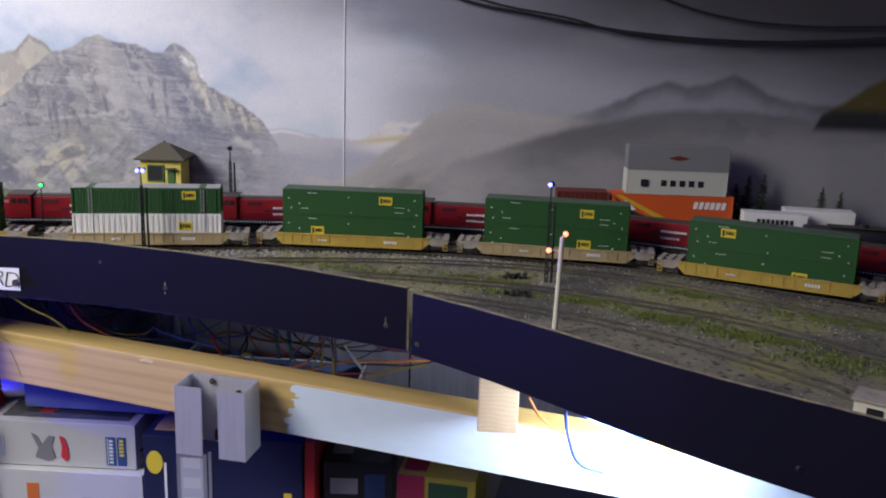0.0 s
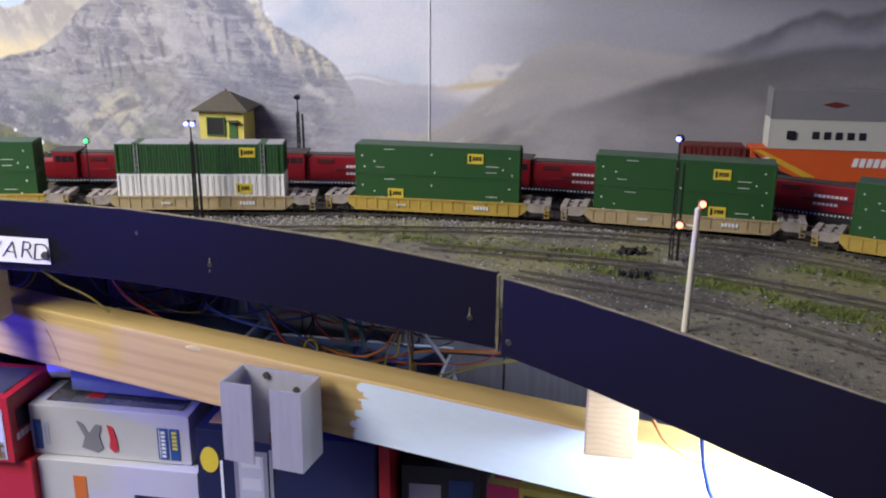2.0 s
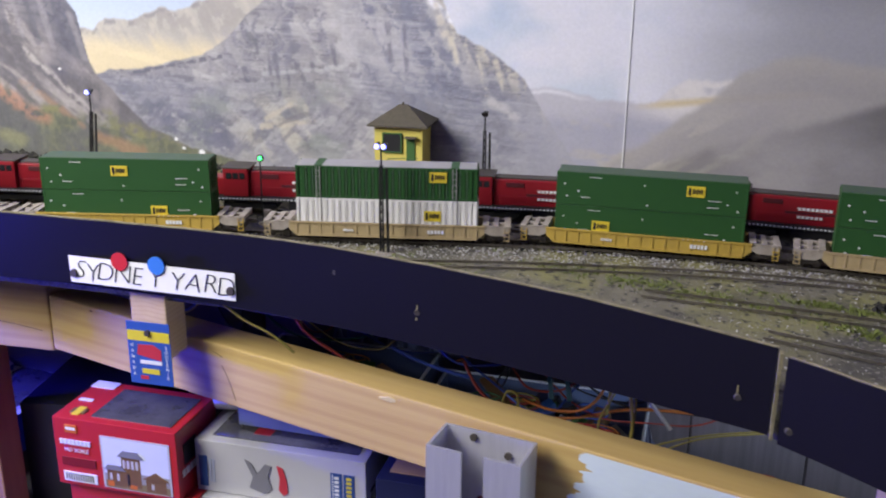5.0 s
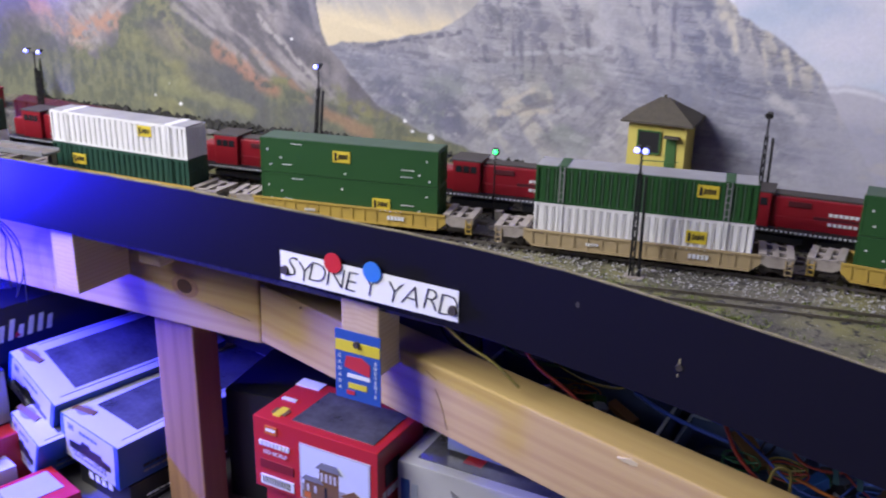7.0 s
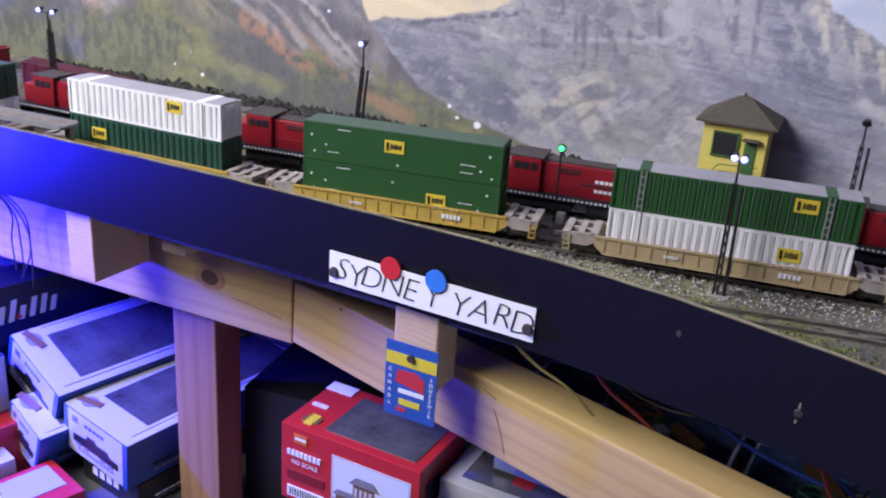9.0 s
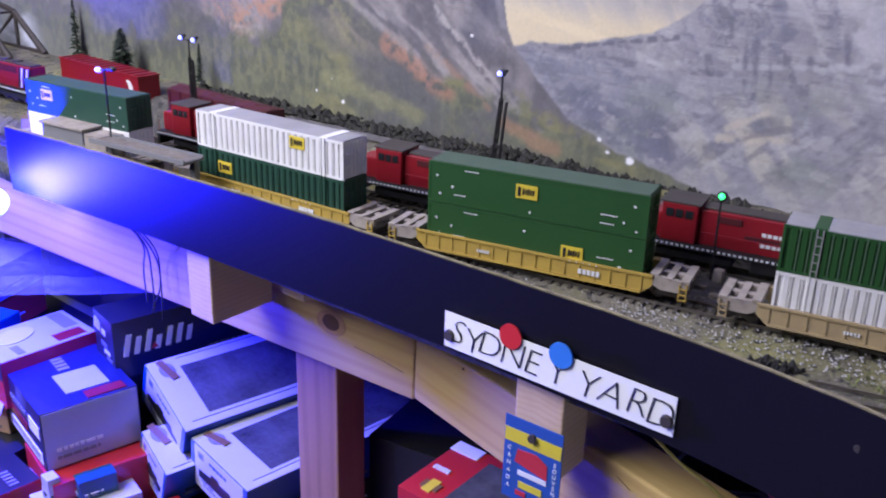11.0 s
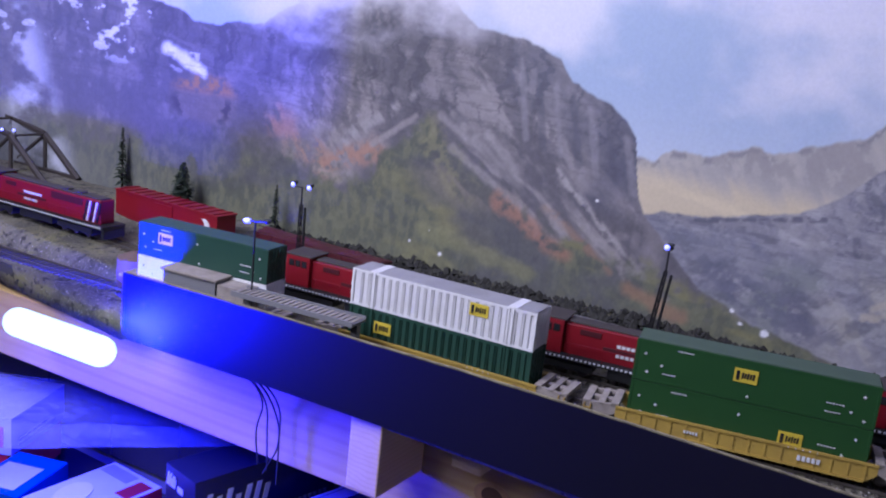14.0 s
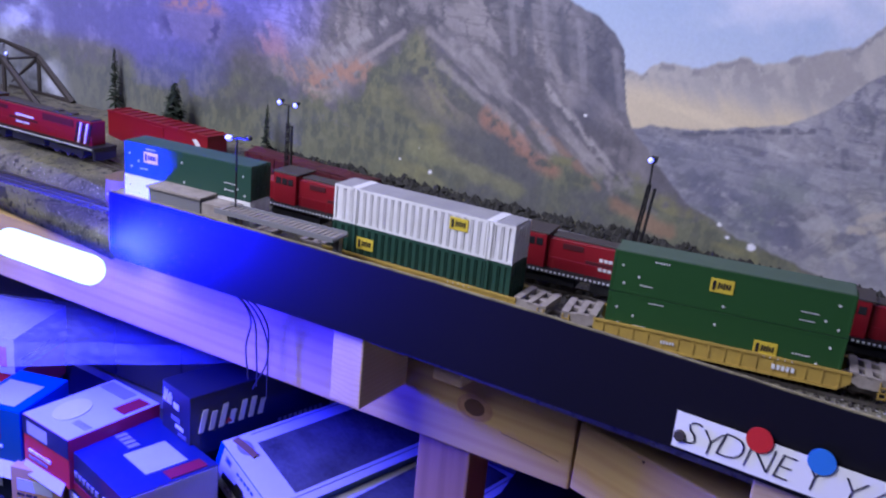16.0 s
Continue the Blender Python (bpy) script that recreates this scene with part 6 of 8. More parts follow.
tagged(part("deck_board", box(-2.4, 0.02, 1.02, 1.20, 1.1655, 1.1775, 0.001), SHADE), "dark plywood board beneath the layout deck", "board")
back = thing("back_wall_planks", pose(-1.86, wall_y(-1.86), 0, 0, 0, math.degrees(math.atan(0.059))), "grey weathered upright planks closing the space beneath the deck, left ones coloured dark for shade", "planking", kind="structure")
first = None
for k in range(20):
    # The first nine planks are coloured dark in place of shade.
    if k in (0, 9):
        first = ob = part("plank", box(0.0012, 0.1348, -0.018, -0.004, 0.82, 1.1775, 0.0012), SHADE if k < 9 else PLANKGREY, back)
    else:
        ob = new("plank", first.data)
        ob.parent = back
    ob.location = (0.136 * k, 0, 0)
part("batten", box(0, 2.72, -0.0045, -0.0035, 0.82, 1.17), CARDBACK, back)
tagged(part("storage_shelf", box(-1.85, 0.6, 0.82, 1.228, 0.80, 0.82, 0.001), SHADE), "dark storage shelf beneath the layout", "shelf")
for x in (-1.8, -0.2, 0.55):
    tagged(part("shelf_support", box(x, x + 0.04, 0.9, 1.15, 0.0, 0.80, 0.002), PINE_Z), "pine upright carrying the storage shelf", "support", "shelf supports")

WHITEPAINT = material("brushed_white_primer", (0.66, 0.75, 0.83), 0.55, second=(0.52, 0.60, 0.68), scale=25, stretch=(1, 8, 8), bump=0.15)
KNOTDARK = material("dark_wood_knot", (0.12, 0.06, 0.03), 0.6, second=(0.06, 0.03, 0.016), scale=150)


def paint_patch():
    """A brushed coat on the beam's front, ragged where it ends."""
    rnd = random.Random(3)
    bm = bmesh.new()
    n = 90
    a = Vector((-0.762, 1.060, 0))
    d = Vector((1.382, -0.285, 0)).normalized()
    nrm = Vector((d.y, -d.x, 0))
    rows = []
    for k in range(n):
        f = k / (n - 1)
        left = 0.598 + 0.012 * noise.noise((f * 6, 3, 0)) + 0.006 * noise.noise((f * 25, 5, 0)) + rnd.uniform(-0.0015, 0.0015) - 0.012 * (1 - f)
        row = []
        for s in (left, 0.75, 1.0, 1.3):
            p = a + d * s + nrm * 0.0006
            z0 = 1.0735 - 0.045 / 1.411 * s
            row.append(bm.verts.new((p.x, p.y, z0 + 0.0585 * f)))
        rows.append(row)
    for r0, r1 in zip(rows, rows[1:]):
        for q in range(3):
            bm.faces.new((r0[q], r0[q + 1], r1[q + 1], r1[q]))
    tagged(part("paint_coat", bm, WHITEPAINT), "brushed coat of white primer on the framing beam", "paint", kind="structure")


paint_patch()
for x, z, r in ((-0.857, 1.113, 0.0085), (-0.70, 1.128, 0.0012)):
    bm = bmesh.new()
    bmesh.ops.create_cone(bm, cap_ends=True, segments=18, radius1=r, radius2=r * 0.9, depth=0.0016, matrix=pose(x, beam_y(x), z, 90, 0, 3 if x < -0.76 else -11.6) @ Matrix.Diagonal((1.3, 1, 1, 1)))
    tagged(part("wood_knot", bm, KNOTDARK), "dark oval knot in the pine beam", "knot", "knots in the beam")
bm = bmesh.new()
bmesh.ops.create_cone(bm, cap_ends=True, segments=24, radius1=0.0135, radius2=0.0125, depth=0.0010, matrix=pose(-0.857, beam_y(-0.857), 1.1125, 90, 0, 3) @ Matrix.Diagonal((1.35, 0.95, 1, 1)))
tagged(part("knot_ring", bm, material("reddish_knot_ring", (0.47, 0.29, 0.15), 0.6, second=(0.30, 0.165, 0.08), scale=120, amount=1.6)), "reddish grain ring round a dark knot", "knot ring", "knots in the beam")
for x, z, dx, dz in ((-0.534, 1.105, 0.014, -0.034), (-0.545, 1.118, 0.012, -0.004), (-0.83, 1.098, 0.055, -0.007), (-0.245, 1.076, 0.010, -0.003), (-0.62, 1.083, 0.006, -0.005)):
    cable("wood_crack", [(x + dx * f, beam_y(x + dx * f) - 0.0001, z + dz * (0.6 * f + 0.4 * f * f)) for f in (0, 0.4, 1)], 0.0003, KNOTDARK, "fine dark split in the pine beam", "crack", group="splits in the beam")
CHIPWOOD = material("fresh_pale_wood", (0.70, 0.58, 0.34), 0.7, scale=90)
tagged(part("wood_chip", prism([(-0.362, 1.1155), (-0.352, 1.1178), (-0.341, 1.1148), (-0.350, 1.1128)], beam_y(-0.352) - 0.0012, beam_y(-0.352) + 0.002), CHIPWOOD), "pale splintered spot on the beam's edge", "splinter")
dirn = Vector((1.382, -0.285, 0)).normalized()
for s_, w in ((0.10, 0.004), (0.165, 0.003), (0.235, 0.0042), (0.30, 0.0032), (0.375, 0.0036), (0.43, 0.0024), (0.51, 0.0034)):
    p = Vector((-0.762, 1.060, 1.0735 + 0.0592 - 0.045 / 1.411 * s_)) + dirn * s_ + Vector((0.003, 0.008 + 0.004 * math.sin(s_ * 40), 0))
    bm = bmesh.new()
    bmesh.ops.create_cone(bm, cap_ends=True, segments=14, radius1=w, radius2=w * 0.8, depth=0.0012, matrix=Matrix.Translation(p) @ pose(0, 0, 0, 0, 0, -12) @ Matrix.Diagonal((1.5, 0.6, 1, 1)))
    tagged(part("wood_knot", bm, KNOTDARK), "small dark knot in the beam's top edge", "knot", "knots in the beam")


CLIPRED = material("dull_red_clip", (0.16, 0.03, 0.02), 0.6, scale=80)


def bracket():
    """A C-shaped aluminium extrusion screwed to the beam."""
    c = thing("aluminium_bracket", pose(-0.299, 0.909, 1.039, 0, 0, -8), "bare aluminium C-channel bracket screwed to the beam", "bracket")
    W, D, t, H = 0.079, 0.040, 0.0022, 0.077
    plan = [(0, 0), (0.030, 0), (0.030, t), (t, t), (t, D - t), (W - t, D - t), (W - t, t), (0.049, t), (0.049, 0), (W, 0), (W, D), (0, D)]
    bm = bmesh.new()
    lo, hi = [bm.verts.new((x, y, 0)) for x, y in plan], [bm.verts.new((x, y, H)) for x, y in plan]
    bm.faces.new(lo), bm.faces.new(hi)
    for i in range(len(plan)):
        k = (i + 1) % len(plan)
        bm.faces.new((lo[i], lo[k], hi[k], hi[i]))
    part("channel", bm, ALU, c)
    part("red_clip", box(0.031, 0.046, D - 0.012, D - t, 0.006, 0.018, 0.001), CLIPRED, c, "dull red plastic clip")
    for x, z in ((0.026, H - 0.006), (0.056, H - 0.016)):
        part("screw", rod((x, D - 0.0045, z), (x, D - 0.002, z), 0.0032, sides=12), DARKMETAL, c)


bracket()


def sign():
    c = thing("yard_sign", pose(-0.661, 0.9735, 1.1905, 0, 0, 0), "white hand-lettered paper sign with red and blue pins", "sign")
    W, H = 0.168, 0.0255
    part("paper", box(0, W, 0, 0.0007, 0, H), PAPER, c)
    rnd = random.Random(2)
    for ch, f in zip("SYDNEYYARD", (0.060, 0.136, 0.215, 0.322, 0.412, 0.522, 0.652, 0.748, 0.850, 0.938)):
        lettering("hand_letter", ch, 0.0262, INK, c, pose(f * W, -0.0004, H * (0.45 + 0.06 * rnd.uniform(-1, 1)), 0, rnd.uniform(-5, 6), 0), 0.00025, 0.22, thin=-0.00072)
    for x in (0.0045, W - 0.0045):
        part("screw", rod((x, -0.0022, H * 0.35), (x, 0.0, H * 0.35), 0.0036, sides=14, r2=0.0042), DARKMETAL, c)
    for x, mat in ((0.0540, PINRED), (0.0915, PINBLUE)):
        part("round_sticker", rod((x, -0.0016, H * 0.99), (x, -0.0004, H * 0.99), 0.0084, sides=28), mat, c)


PINRED = material("red_plastic_disc", (0.62, 0.03, 0.03), 0.4, scale=60)
PINBLUE = material("blue_plastic_disc", (0.05, 0.22, 0.68), 0.4, scale=60)
sign()
CARDBLUE = material("card_blue", (0.035, 0.10, 0.42), 0.4, scale=60)
CARDYELLOW = material("card_yellow", (0.72, 0.60, 0.05), 0.4, scale=60)
CARDRED = material("card_red", (0.55, 0.04, 0.06), 0.4, scale=60)
BLUEGREY = material("pale_blue_grey_print", (0.45, 0.50, 0.60), 0.5, scale=80)


def card():
    c = thing("souvenir_card", pose(-0.611, 0.9785, 1.093, 0, 0, 2), "blue and yellow souvenir card with a small train picture", "card")
    W, H = 0.044, 0.063
    part("card_sheet", box(0, W, 0, 0.001, 0, H, 0.0002), CARDBLUE, c)
    part("band", box(0.0005, W - 0.0005, -0.0004, 0.0002, H * 0.70, H * 0.86), CARDYELLOW, c, "yellow band")
    part("picture", prism([(0.009, 0.030), (0.034, 0.025), (0.034, 0.036), (0.026, 0.041), (0.011, 0.040)], -0.0005, 0.0002), CARDRED, c, "red locomotive badge")
    part("picture", box(0.012, 0.034, -0.0006, 0.0002, 0.021, 0.0245), PRINTWHITE, c)
    part("picture", box(0.013, 0.031, -0.0006, 0.0002, 0.011, 0.016), CARDYELLOW, c, "yellow scribbled words as a bar")
    part("picture", box(0.011, 0.019, -0.0006, 0.0002, 0.005, 0.0085), CARDRED, c)
    for word, x in (("CANADA", 0.0045), ("SOUVENIR", 0.0395)):
        for k, ch in enumerate(word):
            lettering("letter", ch, 0.0044, PRINTWHITE, c, pose(x, -0.0003, H * 0.62 - k * H * 0.56 / len(word)))
    part("push_pin", rod((W / 2, -0.003, H * 0.84), (W / 2, 0, H * 0.84), 0.0028, sides=14), DARKMETAL, c)


card()
for x, z in ((-0.319, 1.210), (-0.073, 1.2035), (-0.395, 1.231), (0.262, 1.19), (-0.040, 1.192)):
    line = FASCIA if x < -0.05 else FASCIA_EAST
    y = float(np.interp(x, *zip(*line)))
    c = tagged(part("fascia_screw", rod((x, y - 0.0014, z), (x, y + 0.001, z), 0.0022, sides=12, r2=0.0028), STEEL if -1 < x < 0.1 else BLACK), "bare screw head in the fascia", "screw", "fascia screws")
bm = bmesh.new()
for k in range(16):
    z = 1.181 + k * 0.0039
    w = 0.0009 + 0.0007 * abs(noise.noise((k * 0.9, 2, 0)))
    box(-0.0500 - w + 0.0005 * noise.noise((k * 0.7, 5, 0)), -0.0500 + w, 0.8725, 0.878, z, z + 0.0042, bm=bm)
tagged(part("joint_filler", bm, EDGE), "ragged raw edge where two fascia strips meet", "filler")
for x, z0, z1 in ((-0.319, 1.2125, 1.217), (-0.0735, 1.2055, 1.2125), (-0.3195, 1.203, 1.206)):
    bm = prism([(x - 0.0009, z0), (x + 0.0006, z0 + 0.0004), (x + 0.0004, z1), (x - 0.0004, z1 - 0.0005)], -0.0006, 0.0004)
    ob = tagged(part("paint_chip", bm, EDGE), "flaked spot of paint by a fascia screw", "paint chip", "flaked paint on the fascia")
    ob.location.y = float(np.interp(x, *zip(*FASCIA)))

# ---- the blue lamp bar and the white strip beneath the deck ----
BLUEGLOW = material("blue_lamp_tube", (0.03, 0.03, 0.03), 0.4, emit=(0.62, 0.93, 1.0), emit_power=2.8)


def lamp_bar():
    c = thing("blue_lamp_bar", Matrix(), "short glowing blue-white lamp tube hung below the fascia's end", "lamp")
    a, b = Vector((-1.346, 0.940, 1.163)), Vector((-1.220, 0.940, 1.168))
    bm = rod(a, b, 0.0145, sides=24)
    for p in (a, b):
        bmesh.ops.create_uvsphere(bm, u_segments=16, v_segments=10, radius=0.0145, matrix=Matrix.Translation(p))
    part("tube", bm, BLUEGLOW, c, "", True)
    part("mount", rod((-1.310, 0.948, 1.156), (-1.420, 1.024, 1.100), 0.004, sides=10), DARKMETAL, c)


lamp_bar()

# ---- cables ----
WIRES = [material(n, col, 0.5, scale=80) for n, col in (("black_wire", (0.012, 0.012, 0.014)), ("yellow_wire", (0.28, 0.23, 0.05)), ("red_wire", (0.35, 0.05, 0.03)), ("green_wire", (0.03, 0.16, 0.07)),
                                                        ("blue_wire", (0.03, 0.07, 0.35)), ("white_wire", (0.6, 0.6, 0.58)), ("orange_wire", (0.5, 0.16, 0.03)))]
TEALBOARD = material("teal_circuit_board", (0.05, 0.13, 0.15), 0.5, scale=80)
cable("hanging_cable", [(-0.09, wall_y(-0.09) - 0.010, 1.545), (-0.034, wall_y(0) - 0.008, 1.523), (0.06, wall_y(0.06) - 0.010, 1.507), (0.14, wall_y(0.14) - 0.008, 1.494),
                        (0.24, wall_y(0.24) - 0.008, 1.484), (0.346, wall_y(0.35) - 0.008, 1.480), (0.46, wall_y(0.46) - 0.008, 1.483), (0.60, wall_y(0.6) - 0.01, 1.497), (0.8, wall_y(0.8) - 0.01, 1.53)], 0.0022,
      WIRES[0], "black cable drooping across the mural's upper part", "cable", group="cables over the mural")
cable("hanging_cable", [(-0.09, wall_y(-0.09) - 0.010, 1.551), (0.0, wall_y(0) - 0.012, 1.522), (0.13, wall_y(0.13) - 0.012, 1.4995), (0.16, wall_y(0.16) - 0.012, 1.491), (0.30, wall_y(0.3) - 0.012, 1.478),
                        (0.46, wall_y(0.46) - 0.012, 1.480), (0.8, wall_y(0.8) - 0.01, 1.524)], 0.0018, WIRES[0], "black cable drooping across the mural's upper part", "cable", group="cables over the mural")
cable("hanging_cable", [(0.18, wall_y(0.18) - 0.010, 1.56), (0.247, wall_y(0.25) - 0.008, 1.532), (0.33, wall_y(0.33) - 0.009, 1.511), (0.43, wall_y(0.43) - 0.008, 1.503), (0.553, wall_y(0.55) - 0.008, 1.506), (0.8, wall_y(0.8) - 0.01, 1.52)],
      0.0019, WIRES[0], "black cable drooping across the mural's upper part", "cable", group="cables over the mural")
rnd = random.Random(17)
for k in range(46):
    x = rnd.uniform(-0.62, 0.06)
    y = rnd.uniform(beam_y(x) + 0.07, 1.19)
    span = rnd.uniform(0.05, 0.26) * rnd.choice((-1, 1))
    low = rnd.uniform(1.075, 1.15)
    pts = [(x, y, 1.170)]
    for f in (0.25, 0.5, 0.75):
        pts.append((x + span * f + rnd.uniform(-0.02, 0.02), min(1.2, y + rnd.uniform(0.0, 0.03)), low + (1.17 - low) * (2 * f - 1) ** 2 * rnd.uniform(0.4, 1.0)))
    pts.append((x + span, min(1.19, y + rnd.uniform(0.0, 0.05)), 1.170))
    cable("wire", pts, rnd.choice((0.0008, 0.0011, 0.0015)), WIRES[(0, 0, 4, 0, 1, 0, 3, 0, 2, 4)[k % 10]], "thin wire sagging beneath the deck", "wire", group="wiring under the deck")
for pts, r, m_ in (
        ([(-0.517, 0.983, 1.186), (-0.495, 0.99, 1.166), (-0.47, 0.995, 1.152), (-0.452, 1.0, 1.135)], 0.0012, 1),
        ([(0.068, 0.80, 1.172), (0.078, 0.81, 1.152), (0.098, 0.83, 1.128), (0.120, 0.85, 1.112)], 0.0013, 6),
        ([(0.100, 0.785, 1.168), (0.105, 0.79, 1.140), (0.118, 0.80, 1.110), (0.140, 0.81, 1.098)], 0.0016, 4),
        ([(0.108, 0.785, 1.168), (0.135, 0.80, 1.150), (0.175, 0.82, 1.130)], 0.0013, 4),
        ([(-0.175, 1.06, 1.165), (-0.17, 1.06, 1.12), (-0.172, 1.05, 1.09)], 0.0018, 1),
        ([(-0.165, 1.06, 1.165), (-0.150, 1.05, 1.13), (-0.115, 1.02, 1.10)], 0.0018, 5),
        ([(-0.33, 1.12, 1.09), (-0.30, 1.10, 1.11), (-0.25, 1.09, 1.105), (-0.20, 1.05, 1.12)], 0.0014, 6),
        ([(-0.249, 1.05, 1.094), (-0.216, 1.05, 1.087), (-0.188, 1.05, 1.096), (-0.170, 1.06, 1.125)], 0.0014, 6),
        ([(-0.262, 1.06, 1.070), (-0.207, 1.06, 1.076), (-0.153, 1.06, 1.093), (-0.086, 1.06, 1.099), (-0.03, 1.07, 1.10)], 0.0015, 6),
        ([(-0.150, 1.0, 1.165), (-0.149, 1.0, 1.135), (-0.146, 1.0, 1.111), (-0.147, 1.0, 1.086)], 0.0017, 1),
        ([(-0.153, 1.003, 1.165), (-0.145, 1.003, 1.130), (-0.149, 1.003, 1.086)], 0.0012, 1),
        ([(-0.155, 1.02, 1.150), (-0.167, 1.02, 1.12), (-0.175, 1.02, 1.101), (-0.176, 1.02, 1.079)], 0.0013, 1),
        ([(-0.268, 1.04, 1.084), (-0.257, 1.04, 1.106), (-0.250, 1.04, 1.084)], 0.0013, 1),
        ([(-0.138, 1.0, 1.089), (-0.093, 1.0, 1.108), (-0.042, 1.0, 1.121)], 0.0008, 1),
        ([(-0.128, 1.0, 1.085), (-0.093, 1.0, 1.105), (-0.042, 1.0, 1.119)], 0.0008, 1),
        ([(-0.047, 1.02, 1.056), (-0.034, 1.02, 1.067), (-0.022, 1.02, 1.066), (-0.011, 1.02, 1.052)], 0.0012, 1),
        ([(-0.05, 1.03, 1.056), (-0.04, 1.03, 1.063), (-0.02, 1.03, 1.060), (-0.004, 1.03, 1.045)], 0.0012, 2),
        ([(-0.475, 1.05, 1.150), (-0.462, 1.05, 1.133), (-0.431, 1.05, 1.115), (-0.395, 1.05, 1.092)], 0.0017, 2),
        ([(-0.375, 1.05, 1.130), (-0.361, 1.05, 1.123), (-0.330, 1.05, 1.114), (-0.300, 1.05, 1.109)], 0.0017, 4),
        ([(-0.305, 1.05, 1.125), (-0.292, 1.05, 1.100), (-0.268, 1.05, 1.078)], 0.0015, 2),
        ([(-0.10, 1.0, 1.14), (-0.02, 0.96, 1.145), (0.02, 0.95, 1.150)], 0.0014, 6)):
    cable("wire", pts, r, WIRES[m_], "loose coloured wire hanging below the fascia", "wire", group="loose wires")
for x0, x1 in ((-0.234, -0.224), (-0.218, -0.208)):
    tagged(part("terminal_strip", prism([(x0, 1.166), (x0 + 0.004, 1.166), (x1 + 0.004, 1.098), (x1, 1.098)], 1.05, 1.053), TEALBOARD), "narrow teal terminal strip hanging from the deck", "terminal strip", "terminal strips")
for k in range(4):
    x = -1.094 + (0.0, 0.004, 0.013, 0.021)[k]
    cable("wire", [(x, 0.985, 1.182), (x + 0.003, 1.022, 1.135), (x + (-0.006, 0.004, 0.010, 0.002)[k], 1.026, 1.10), (x + (0.002, 0.010, -0.004, 0.006)[k], 1.022, 1.070 - 0.004 * k)], 0.0008, WIRES[0], "black wire hanging in front of the beam", "wire", group="wires at the beam")


# ---- boxes stored on the shelf ----
def printed(name, colour, second=None, rough=0.38, scale=30):
    return material(name, colour, rough, second=second, scale=scale, amount=0.35, bump=0.03, bump_scale=60, coat=0.25)


CARDWHITE = printed("white_card", (0.50, 0.50, 0.50), (0.42, 0.42, 0.42))
CARDNAVY = printed("navy_card", (0.014, 0.018, 0.055), (0.010, 0.013, 0.040))
CARDROYAL = printed("royal_blue_card", (0.022, 0.075, 0.25), (0.018, 0.060, 0.20))
CARDSCARLET = printed("scarlet_card", (0.48, 0.022, 0.03), (0.38, 0.018, 0.024))
CARDBLACK = printed("black_card", (0.016, 0.016, 0.02), (0.012, 0.012, 0.014))
CARDSILVER = printed("silver_grey_card", (0.40, 0.41, 0.44), (0.32, 0.33, 0.36), 0.3)
CARDTEAL = printed("teal_card", (0.012, 0.075, 0.11), None)
KRAFT = printed("brown_kraft_card", (0.42, 0.27, 0.13), (0.34, 0.21, 0.10), 0.7)
PRINTGREY = printed("grey_print", (0.22, 0.22, 0.24), None)
PRINTBROWN = printed("brown_picture_print", (0.23, 0.12, 0.05), (0.10, 0.06, 0.03), scale=120)
PRINTSKY = printed("picture_sky_print", (0.50, 0.56, 0.68), (0.66, 0.68, 0.74), scale=40)
PRINTORANGE = printed("orange_print", (0.62, 0.16, 0.03), None)
# Opaque: grey blotches paint the film's reflections over dark contents.
FILM = material("blotchy_reflection_film", (0.115, 0.113, 0.118), 0.14, second=(0.028, 0.028, 0.032), scale=24, amount=1.4, coat=0.7)


